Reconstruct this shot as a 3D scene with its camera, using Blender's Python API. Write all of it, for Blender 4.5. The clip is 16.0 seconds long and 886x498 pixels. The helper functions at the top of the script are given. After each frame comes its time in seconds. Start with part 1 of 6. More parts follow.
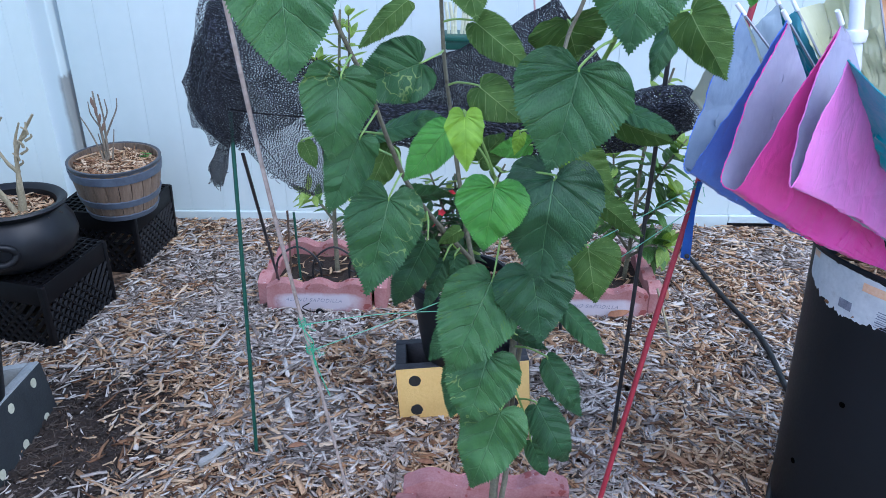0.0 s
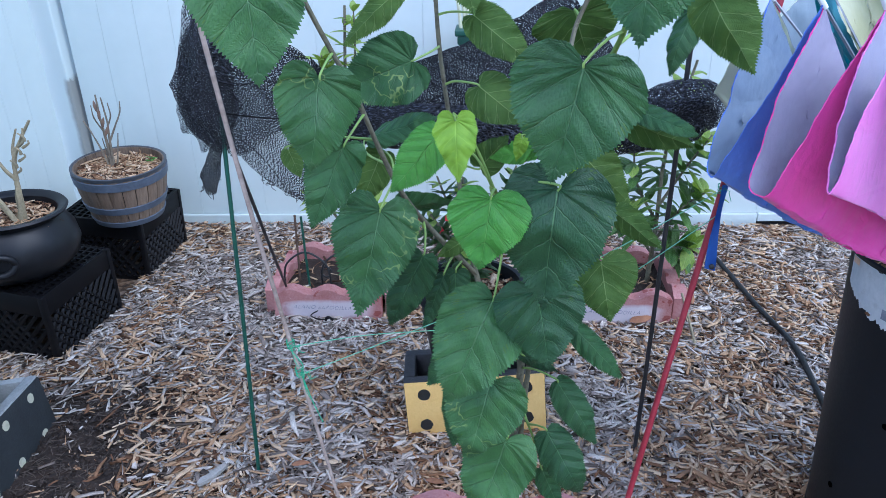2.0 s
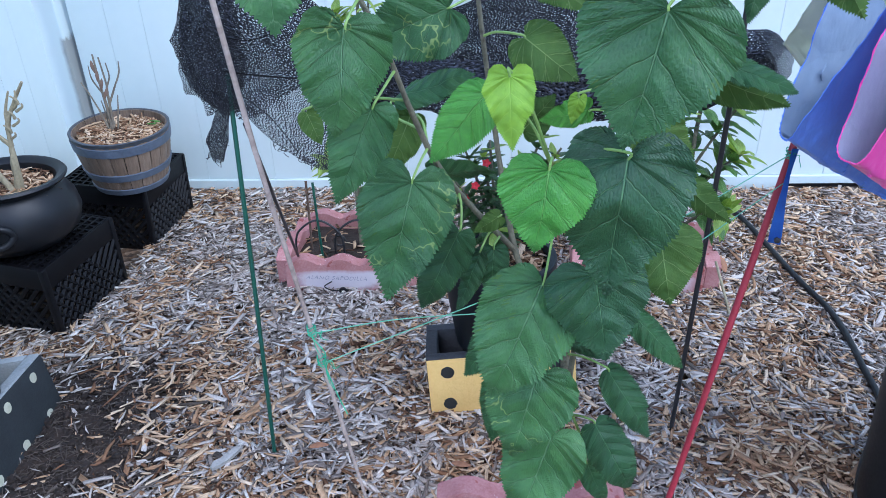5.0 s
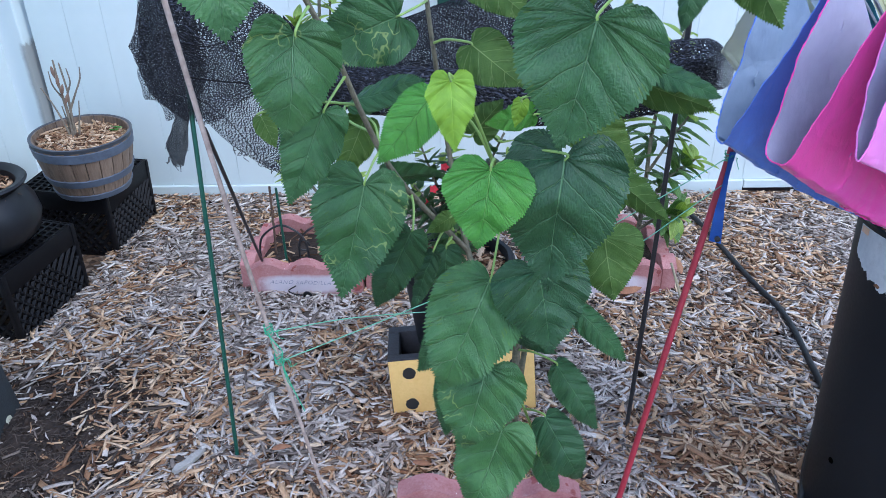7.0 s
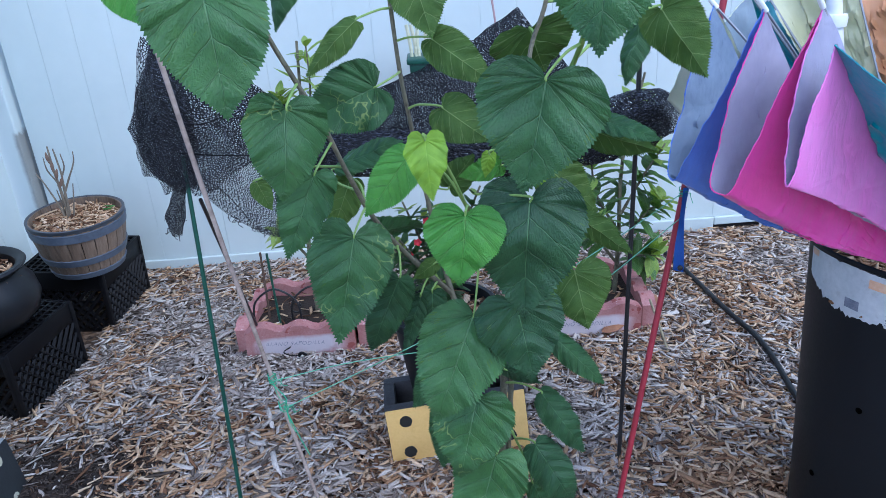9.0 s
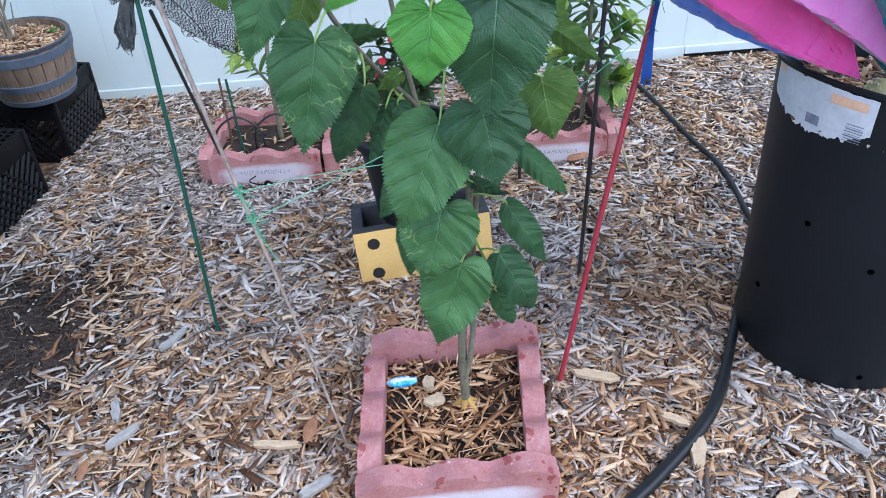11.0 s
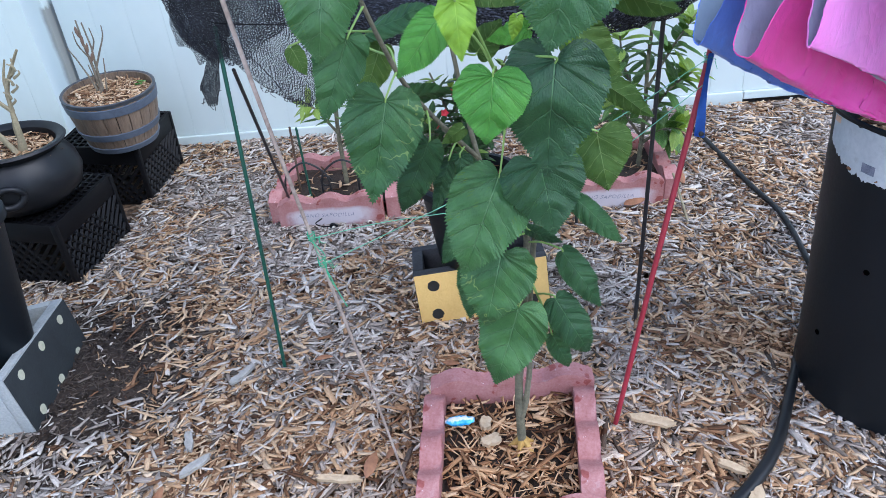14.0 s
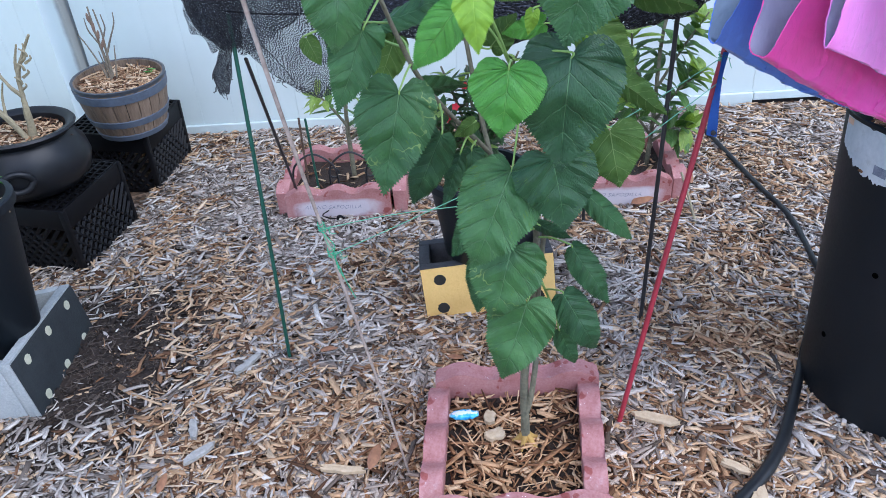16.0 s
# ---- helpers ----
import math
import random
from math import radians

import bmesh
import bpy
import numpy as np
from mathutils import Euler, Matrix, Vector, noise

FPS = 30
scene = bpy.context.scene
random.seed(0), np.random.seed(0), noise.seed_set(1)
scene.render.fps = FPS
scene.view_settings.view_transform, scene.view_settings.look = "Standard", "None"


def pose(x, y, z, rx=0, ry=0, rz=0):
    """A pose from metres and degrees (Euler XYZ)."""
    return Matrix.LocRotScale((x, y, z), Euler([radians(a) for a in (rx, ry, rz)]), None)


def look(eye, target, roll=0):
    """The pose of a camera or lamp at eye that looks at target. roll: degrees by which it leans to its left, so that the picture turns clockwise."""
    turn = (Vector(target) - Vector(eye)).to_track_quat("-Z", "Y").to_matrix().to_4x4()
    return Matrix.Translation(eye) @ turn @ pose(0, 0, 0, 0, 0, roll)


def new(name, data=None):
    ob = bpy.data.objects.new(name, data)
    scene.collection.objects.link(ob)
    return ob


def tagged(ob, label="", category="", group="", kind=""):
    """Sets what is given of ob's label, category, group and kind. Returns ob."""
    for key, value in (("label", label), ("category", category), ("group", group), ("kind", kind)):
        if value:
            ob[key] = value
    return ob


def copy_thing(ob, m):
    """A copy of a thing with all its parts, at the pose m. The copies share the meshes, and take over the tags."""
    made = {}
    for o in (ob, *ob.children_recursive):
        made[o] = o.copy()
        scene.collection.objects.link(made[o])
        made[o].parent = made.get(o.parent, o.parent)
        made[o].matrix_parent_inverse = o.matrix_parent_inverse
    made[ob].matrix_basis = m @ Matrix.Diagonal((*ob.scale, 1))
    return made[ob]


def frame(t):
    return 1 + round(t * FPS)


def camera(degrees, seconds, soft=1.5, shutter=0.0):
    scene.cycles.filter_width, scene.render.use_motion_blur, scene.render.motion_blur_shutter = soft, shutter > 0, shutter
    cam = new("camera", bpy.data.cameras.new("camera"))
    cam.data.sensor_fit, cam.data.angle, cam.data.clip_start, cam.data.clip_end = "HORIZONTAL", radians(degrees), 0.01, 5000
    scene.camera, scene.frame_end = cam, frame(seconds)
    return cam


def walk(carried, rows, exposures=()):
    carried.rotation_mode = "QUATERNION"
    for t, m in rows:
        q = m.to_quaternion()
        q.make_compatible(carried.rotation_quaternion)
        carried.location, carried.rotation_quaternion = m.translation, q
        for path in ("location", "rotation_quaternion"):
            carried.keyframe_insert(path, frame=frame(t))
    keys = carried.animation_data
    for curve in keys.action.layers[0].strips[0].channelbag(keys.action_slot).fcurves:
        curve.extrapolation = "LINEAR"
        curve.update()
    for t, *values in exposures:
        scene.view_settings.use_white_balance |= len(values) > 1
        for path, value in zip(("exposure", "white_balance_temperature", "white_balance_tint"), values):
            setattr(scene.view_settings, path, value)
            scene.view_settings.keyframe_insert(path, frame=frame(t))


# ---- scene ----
cam = camera(62.9, 16.0, 0.6)
PATH = [
    (0, (0.042, 0.086, 1.392), (-0.001, 1.893, 0.537), 0.6),
    (0.5, (0.084, 0.093, 1.381), (0.0, 1.894, 0.515), 0.4),
    (1, (0.102, 0.133, 1.36), (-0.041, 1.9, 0.435), -0.6),
    (1.5, (0.084, 0.191, 1.367), (-0.011, 1.981, 0.48), -0.8),
    (2, (0.082, 0.2, 1.373), (-0.029, 2.0, 0.507), -0.9),
    (2.5, (0.081, 0.206, 1.375), (-0.052, 2.014, 0.529), -1.0),
    (3, (0.08, 0.212, 1.378), (-0.06, 2.028, 0.551), -1.4),
    (3.5, (0.068, 0.226, 1.374), (-0.094, 2.044, 0.557), -1.4),
    (4, (0.052, 0.252, 1.366), (-0.118, 2.062, 0.531), -1.0),
    (4.5, (0.035, 0.296, 1.345), (-0.139, 2.073, 0.444), -1.7),
    (5, (0.027, 0.325, 1.335), (-0.099, 2.075, 0.374), -1.5),
    (5.2, (0.025, 0.332, 1.33), (-0.079, 2.069, 0.345), -1.1),
    (7.3, (0.058, 0.273, 1.349), (0.018, 2.048, 0.428), -0.8),
    (7.5, (0.057, 0.261, 1.355), (-0.014, 2.074, 0.514), -2.0),
    (8, (0.054, 0.235, 1.364), (0.009, 2.084, 0.603), -1.4),
    (8.2, (0.055, 0.227, 1.367), (0.021, 2.075, 0.603), -1.8),
    (10.3, (0.069, 0.138, 1.356), (0.052, 1.871, 0.357), -6.1),
    (10.5, (0.061, 0.146, 1.343), (0.058, 1.847, 0.291), -5.1),
    (11, (0.06, 0.158, 1.32), (0.115, 1.775, 0.144), -3.1),
    (11.5, (0.066, 0.145, 1.306), (0.172, 1.68, 0.029), -1.5),
    (12, (0.066, 0.129, 1.305), (0.184, 1.634, -0.008), -0.6),
    (12.5, (0.068, 0.115, 1.327), (0.121, 1.678, 0.08), -2.1),
    (13, (0.07, 0.108, 1.355), (0.045, 1.738, 0.197), -4.5),
    (13.5, (0.063, 0.109, 1.362), (0.012, 1.777, 0.259), -5.6),
    (14, (0.055, 0.109, 1.368), (-0.038, 1.791, 0.29), -5.3),
    (14.5, (0.057, 0.112, 1.37), (-0.05, 1.805, 0.309), -5.0),
    (15, (0.053, 0.11, 1.366), (-0.058, 1.794, 0.293), -4.9),
    (15.5, (0.048, 0.108, 1.364), (-0.058, 1.783, 0.274), -4.7),
    (16, (0.043, 0.106, 1.366), (-0.059, 1.781, 0.278), -4.2),
]
EXPOSURES = ((0.0, 1.41, 5450, 13), (3.0, 1.38, 5400, 12), (4.5, 1.42, 5400, 12), (5.0, 1.59, 5430, 12), (7.3, 1.50, 5600, 13), (8.0, 1.20, 5400, 13), (10.5, 1.56, 5480, 13), (11.0, 1.66, 5850, 12), (11.5, 1.73, 6000, 11), (12.0, 1.76, 5980, 10), (12.5, 1.66, 6060, 11), (13.0, 1.57, 6120, 11), (14.0, 1.59, 5880, 12), (15.0, 1.57, 5780, 13), (16.0, 1.58, 5780, 13))
walk(cam, [(t, look(eye, target, roll)) for t, eye, target, roll in PATH], EXPOSURES)

# ---- world, sun, exposure ----
world = bpy.data.worlds.new("overcast_sky")
world.use_nodes = True
scene.world = world
wn = world.node_tree.nodes
sky = wn.new("ShaderNodeTexSky")
sky.sky_type, sky.sun_disc = "NISHITA", False
sky.sun_elevation, sky.sun_rotation = radians(52), radians(200)
sky.air_density, sky.dust_density, sky.ozone_density = 1.0, 1.2, 2.0
world.node_tree.links.new(sky.outputs[0], wn["Background"].inputs[0])
wn["Background"].inputs[1].default_value = 0.14
sun = new("sun", bpy.data.lights.new("sun", "SUN"))
sun.data.energy, sun.data.angle, sun.data.color = 1.0, radians(40), (1.0, 0.99, 0.97)
sun.matrix_world = look((2.5, -1.3, 2.7), (0, 0, 0))


# ---- material helpers ----
def nodes_of(name):
    m = bpy.data.materials.new(name)
    m.use_nodes = True
    nt = m.node_tree
    return m, nt, nt.nodes["Principled BSDF"]


def N(nt, kind, **inputs):
    n = nt.nodes.new(kind)
    for k, v in inputs.items():
        n.inputs[k.replace("_", " ")].default_value = v
    return n


def math_node(nt, op, a, b=None, c=None):
    n = nt.nodes.new("ShaderNodeMath")
    n.operation = op
    for i, v in enumerate((a, b, c)):
        if v is None:
            continue
        if isinstance(v, (int, float)):
            n.inputs[i].default_value = v
        else:
            nt.links.new(v, n.inputs[i])
    return n.outputs[0]


def ramp(nt, fac, stops):
    r = nt.nodes.new("ShaderNodeValToRGB")
    while len(r.color_ramp.elements) < len(stops):
        r.color_ramp.elements.new(0.5)
    for e, (p, c) in zip(r.color_ramp.elements, stops):
        e.position, e.color = p, (*c, 1)
    nt.links.new(fac, r.inputs[0])
    return r.outputs[0]


def mix(nt, fac, a, b, mode="MIX"):
    n = nt.nodes.new("ShaderNodeMix")
    n.data_type, n.blend_type = "RGBA", mode
    for sock, v in ((n.inputs[0], fac), (n.inputs[6], a), (n.inputs[7], b)):
        if isinstance(v, (int, float)):
            sock.default_value = v
        elif isinstance(v, tuple):
            sock.default_value = (*v, 1)
        else:
            nt.links.new(v, sock)
    return n.outputs[2]


def coords(nt, which="Object"):
    return nt.nodes.new("ShaderNodeTexCoord").outputs[which]


def noise_tex(nt, vec, scale, detail=4, rough=0.6):
    n = N(nt, "ShaderNodeTexNoise", Scale=scale, Detail=detail, Roughness=rough)
    nt.links.new(vec, n.inputs["Vector"])
    return n.outputs["Fac"]


def bump(nt, bsdf, height, strength=0.3, distance=0.003):
    b = N(nt, "ShaderNodeBump", Strength=strength, Distance=distance)
    nt.links.new(height, b.inputs["Height"])
    nt.links.new(b.outputs[0], bsdf.inputs["Normal"])
    return b


def surface(name, low, high, rough=0.6, big=3.0, fine=60.0, bump_s=0.2, bump_d=0.002, metal=0.0, spec=0.5, dirt=None, rough_var=0.1):
    """Colour that varies at two scales, with fine relief and, if given, dirt patches."""
    m, nt, p = nodes_of(name)
    v = coords(nt)
    a, b = noise_tex(nt, v, big), noise_tex(nt, v, fine, 6)
    f = math_node(nt, "ADD", math_node(nt, "MULTIPLY", a, 0.55), math_node(nt, "MULTIPLY", b, 0.45))
    c = ramp(nt, f, [(0.32, low), (0.68, high)])
    if dirt:
        d = ramp(nt, noise_tex(nt, v, big * 2.3, 6, 0.7), [(0.56, (0, 0, 0)), (0.72, (1, 1, 1))])
        c = mix(nt, math_node(nt, "MULTIPLY", d, 0.75), c, dirt)
    nt.links.new(c, p.inputs["Base Color"])
    nt.links.new(math_node(nt, "MULTIPLY_ADD", b, rough_var * 2, rough - rough_var), p.inputs["Roughness"])
    p.inputs["Metallic"].default_value = metal
    p.inputs["Specular IOR Level"].default_value = spec
    bump(nt, p, b, bump_s, bump_d)
    return m


# ---- mesh helpers ----
def part(name, bm, material, parent=None, label="", smooth=True):
    me = bpy.data.meshes.new(name)
    bm.to_mesh(me)
    bm.free()
    for mt in material if isinstance(material, (list, tuple)) else [material]:
        me.materials.append(mt)
    if smooth:
        me.polygons.foreach_set("use_smooth", [True] * len(me.polygons))
        me.set_sharp_from_angle(angle=radians(40))
    ob = new(name, me)
    ob.parent = parent
    if label:
        tagged(ob, label)
    return ob


def thing(name, label, category, at=None, group="", kind=""):
    ob = new(name)
    ob.empty_display_size = 0.05
    if at is not None:
        ob.matrix_basis = at
    return tagged(ob, label, category, group, kind)


def box(bm, lo, hi, bevel=0.0, m=None):
    vs = [bm.verts.new((x, y, z)) for x in (lo[0], hi[0]) for y in (lo[1], hi[1]) for z in (lo[2], hi[2])]
    fs = [bm.faces.new([vs[i] for i in q]) for q in ((0, 1, 3, 2), (4, 6, 7, 5), (0, 4, 5, 1), (2, 3, 7, 6), (0, 2, 6, 4), (1, 5, 7, 3))]
    if bevel:
        es = list({e for f in fs for e in f.edges})
        r = bmesh.ops.bevel(bm, geom=es, offset=bevel, segments=2, profile=0.5, affect="EDGES")
        vs = list({v for f in r["faces"] for v in f.verts})
    if m is not None:
        for v in vs:
            v.co = m @ v.co
    return bm


def smooth_line(pts, n=6):
    """Points on a Catmull-Rom curve through pts."""
    p = [Vector(q) for q in pts]
    p = [p[0] * 2 - p[1]] + p + [p[-1] * 2 - p[-2]]
    out = []
    for i in range(1, len(p) - 2):
        a, b, c, d = p[i - 1:i + 3]
        for k in range(n):
            t = k / n
            out.append(0.5 * ((2 * b) + (c - a) * t + (2 * a - 5 * b + 4 * c - d) * t * t + (3 * b - a - 3 * c + d) * t ** 3))
    return out + [p[-2]]


def tube(pts, radii, seg=10, n=6, bm=None, wobble=0.0, cap=True):
    """A tube along a smooth line; radii is one number or one for each of pts."""
    bm = bm or bmesh.new()
    line = smooth_line(pts, n) if n > 1 else [Vector(q) for q in pts]
    if isinstance(radii, (int, float)):
        radii = [radii] * len(pts)
    rr = np.interp(np.linspace(0, len(pts) - 1, len(line)), range(len(pts)), radii)
    side = None
    rings = []
    for i, q in enumerate(line):
        d = (line[min(i + 1, len(line) - 1)] - line[max(i - 1, 0)]).normalized()
        if side is None:
            side = d.orthogonal().normalized()
        side = (side - d * side.dot(d)).normalized()
        up = d.cross(side)
        ring = []
        for k in range(seg):
            a = 2 * math.pi * k / seg
            o = side * math.cos(a) + up * math.sin(a)
            r = rr[i] * (1 + wobble * noise.noise(q * 25 + o * 1.5))
            ring.append(bm.verts.new(q + o * r))
        rings.append(ring)
    for a, b in zip(rings, rings[1:]):
        for k in range(seg):
            bm.faces.new((a[k], a[(k + 1) % seg], b[(k + 1) % seg], b[k]))
    if cap:
        bm.faces.new(rings[0][::-1])
        bm.faces.new(rings[-1])
    return bm


def lathe(profile, seg=48, bm=None, at=(0, 0, 0)):
    bm = bm or bmesh.new()
    rings = []
    for r, z in profile:
        if r < 1e-5:
            rings.append([bm.verts.new((at[0], at[1], at[2] + z))])
        else:
            rings.append([bm.verts.new((at[0] + r * math.cos(2 * math.pi * k / seg), at[1] + r * math.sin(2 * math.pi * k / seg), at[2] + z)) for k in range(seg)])
    for a, b in zip(rings, rings[1:]):
        for k in range(seg):
            j = (k + 1) % seg
            if len(a) == 1 and len(b) == 1:
                continue
            q = (a[0], b[j], b[k]) if len(a) == 1 else (a[k], a[j], b[0]) if len(b) == 1 else (a[k], a[j], b[j], b[k])
            bm.faces.new(q)
    return bm


def sheet(fn, nu, nv, bm=None, uv=None, closed=False):
    """A grid of nu by nv quads at fn(u, v); uv(u, v) gives its texture coordinates."""
    bm = bm or bmesh.new()
    g = [[bm.verts.new(fn(i / nu, j / nv)) for j in range(nv + 1)] for i in range(nu + 1)]
    lay = bm.loops.layers.uv.verify() if uv else None
    for i in range(nu):
        for j in range(nv):
            f = bm.faces.new((g[i][j], g[i + 1][j], g[i + 1][j + 1], g[i][j + 1]))
            if uv:
                for lo, (a, b) in zip(f.loops, ((i, j), (i + 1, j), (i + 1, j + 1), (i, j + 1))):
                    lo[lay].uv = uv(a / nu, b / nv)
    return bm


def lettering(text, size, material, parent, m, label="", spacing=1.15, slant=0.12):
    cu = bpy.data.curves.new("lettering", "FONT")
    cu.body, cu.size, cu.extrude, cu.space_character, cu.shear, cu.offset = text, size, 0.0004, spacing, slant, -0.018 * size
    tmp = bpy.data.objects.new("tmp", cu)
    me = bpy.data.meshes.new_from_object(tmp)
    bpy.data.objects.remove(tmp)
    # uneven strokes of a hand
    for v in me.vertices:
        v.co.y += size * (0.10 * noise.noise(Vector((v.co.x / size * 0.9, 0, len(text)))) + 0.05 * noise.noise(Vector((v.co.x / size * 2.7, v.co.y / size * 2, 3))))
        v.co.x += size * 0.06 * noise.noise(Vector((v.co.x / size * 2, v.co.y / size * 1.5, 7)))
    me.materials.append(material)
    ob = new("lettering", me)
    ob.parent = parent
    ob.matrix_basis = m
    return tagged(ob, label) if label else ob


# ---- materials ----
M_vinyl = surface("white_vinyl", (0.50, 0.575, 0.56), (0.56, 0.628, 0.612), 0.38, 0.7, 9, 0.04, 0.001)
M_black_plastic = surface("black_plastic", (0.003, 0.003, 0.004), (0.007, 0.007, 0.008), 0.5, 6, 90, 0.12, 0.0008, spec=0.15, dirt=(0.012, 0.011, 0.010))
M_pot_black = surface("black_nursery_plastic", (0.004, 0.0058, 0.008), (0.007, 0.0102, 0.0135), 0.5, 4, 120, 0.15, 0.0006, spec=0.25)
M_cauldron = surface("matt_black_glaze", (0.005, 0.0055, 0.007), (0.011, 0.012, 0.014), 0.42, 5, 40, 0.08, 0.001, spec=0.3)
M_concrete = surface("grey_concrete", (0.24, 0.255, 0.25), (0.42, 0.435, 0.43), 0.9, 8, 160, 0.7, 0.004)
M_charcoal = surface("charcoal_paint", (0.008, 0.0105, 0.012), (0.024, 0.029, 0.031), 0.85, 10, 160, 0.6, 0.003)
M_dot_white = surface("cream_paint_dot", (0.38, 0.37, 0.26), (0.55, 0.53, 0.40), 0.8, 20, 150, 0.5, 0.003)
M_dot_black = surface("black_paint_dot", (0.006, 0.006, 0.006), (0.02, 0.017, 0.013), 0.8, 40, 150, 0.5, 0.003)
M_block_grey = surface("grimy_dark_paint", (0.012, 0.013, 0.015), (0.045, 0.047, 0.052), 0.85, 9, 150, 0.6, 0.003)
M_yellow = surface("yellow_paint", (0.62, 0.38, 0.11), (0.74, 0.49, 0.17), 0.8, 6, 150, 0.6, 0.003)
M_soil = surface("dark_soil", (0.011, 0.007, 0.0045), (0.050, 0.031, 0.020), 0.95, 14, 90, 1.0, 0.01)
M_green_stake = surface("green_coated_steel", (0.006, 0.05, 0.035), (0.012, 0.085, 0.055), 0.4, 20, 200, 0.3, 0.001)
M_black_stake = surface("black_coated_steel", (0.008, 0.009, 0.011), (0.022, 0.022, 0.024), 0.45, 20, 200, 0.3, 0.001)
M_red_pole = surface("red_fibreglass", (0.25, 0.016, 0.03), (0.35, 0.034, 0.052), 0.45, 14, 150, 0.2, 0.0006)
M_bamboo = surface("weathered_cane", (0.17, 0.125, 0.10), (0.46, 0.375, 0.32), 0.75, 22, 120, 0.5, 0.001)
M_string = surface("green_twine", (0.02, 0.25, 0.12), (0.07, 0.43, 0.23), 0.7, 60, 400, 0.4, 0.0005)
M_string_pale = surface("pale_green_twine", (0.10, 0.34, 0.20), (0.21, 0.46, 0.31), 0.7, 60, 400, 0.4, 0.0005)
M_strap = surface("blue_webbing", (0.03, 0.11, 0.40), (0.05, 0.17, 0.55), 0.7, 30, 500, 0.4, 0.0005)
M_white_plastic = surface("white_plastic", (0.72, 0.74, 0.76), (0.82, 0.83, 0.84), 0.4, 8, 60, 0.05, 0.0005)
M_hoop = surface("grey_blue_band", (0.05, 0.063, 0.088), (0.11, 0.135, 0.175), 0.5, 9, 60, 0.2, 0.001)
M_hose = surface("black_hose", (0.005, 0.006, 0.007), (0.016, 0.017, 0.019), 0.42, 14, 150, 0.15, 0.0006, spec=0.3)
M_bark = surface("young_mulberry_bark", (0.070, 0.067, 0.042), (0.22, 0.205, 0.135), 0.8, 30, 160, 1.0, 0.004)
M_green_stem = surface("green_shoot", (0.13, 0.24, 0.05), (0.28, 0.42, 0.10), 0.5, 14, 90, 0.2, 0.0006)
M_twig = surface("dry_twig", (0.16, 0.13, 0.08), (0.36, 0.31, 0.19), 0.8, 20, 150, 0.6, 0.001)
M_ink = surface("faded_ink", (0.02, 0.022, 0.035), (0.07, 0.07, 0.09), 0.7, 40, 300, 0.1, 0.0002)
M_ink_pale = surface("worn_pencil_ink", (0.10, 0.115, 0.16), (0.25, 0.27, 0.33), 0.7, 60, 300, 0.1, 0.0002)
M_red_flower = surface("red_petal", (0.55, 0.015, 0.03), (0.75, 0.05, 0.07), 0.6, 20, 90, 0.2, 0.0005)
M_dead_leaf = surface("dead_leaf", (0.15, 0.06, 0.03), (0.32, 0.15, 0.07), 0.7, 25, 120, 0.5, 0.001)


def wood_chip_material(tan=False):
    m, nt, p = nodes_of("fresh_tan_chip" if tan else "shredded_wood_chip")
    v = coords(nt)
    rnd = nt.nodes.new("ShaderNodeNewGeometry").outputs["Random Per Island"]
    patch = noise_tex(nt, v, 1.9, 4)
    pick = math_node(nt, "FRACT", math_node(nt, "MULTIPLY", rnd, 13.7))
    fresh = N(nt, "ShaderNodeVectorMath")
    fresh.operation = "DISTANCE"
    fresh.inputs[1].default_value = (0.06, 1.18, 0.0)
    nt.links.new(v, fresh.inputs[0])
    near = ramp(nt, fresh.outputs["Value"], [(0.22, (1, 1, 1)), (0.68, (0, 0, 0))])
    f = math_node(nt, "MULTIPLY_ADD", math_node(nt, "SUBTRACT", patch, 0.5), 3.0, math_node(nt, "MULTIPLY_ADD", pick, 0.8, 0.1))
    f = math_node(nt, "MULTIPLY_ADD", near, 0.30, f)
    fam = math_node(nt, "GREATER_THAN", f, 0.0 if tan else 0.58)
    warm = ramp(nt, rnd, [(0.0, (0.062, 0.032, 0.019)), (0.22, (0.215, 0.112, 0.060)), (0.45, (0.43, 0.265, 0.147)), (0.75, (0.60, 0.42, 0.26)), (1.0, (0.70, 0.55, 0.39))])
    grey = ramp(nt, rnd, [(0.0, (0.085, 0.066, 0.052)), (0.25, (0.27, 0.222, 0.188)), (0.6, (0.46, 0.402, 0.352)), (1.0, (0.665, 0.612, 0.55))])
    c = mix(nt, fam, grey, warm)
    c = mix(nt, math_node(nt, "MULTIPLY", near, 0.6), c, mix(nt, 1.0, c, (1.08, 0.90, 0.73), "MULTIPLY"))
    along = nt.nodes.new("ShaderNodeMapping")
    along.inputs["Scale"].default_value = (55, 750, 1)
    nt.links.new(coords(nt, "UV"), along.inputs["Vector"])
    grain = noise_tex(nt, along.outputs[0], 1.0, 4, 0.65)
    c = mix(nt, 0.85, c, ramp(nt, grain, [(0.32, (0.36, 0.33, 0.31)), (0.5, (0.86, 0.85, 0.84)), (0.68, (1.15, 1.15, 1.14))]), "MULTIPLY")
    nt.links.new(c, p.inputs["Base Color"])
    p.inputs["Roughness"].default_value = 0.8
    p.inputs["Specular IOR Level"].default_value = 0.15
    bump(nt, p, grain, 0.6, 0.002)
    return m


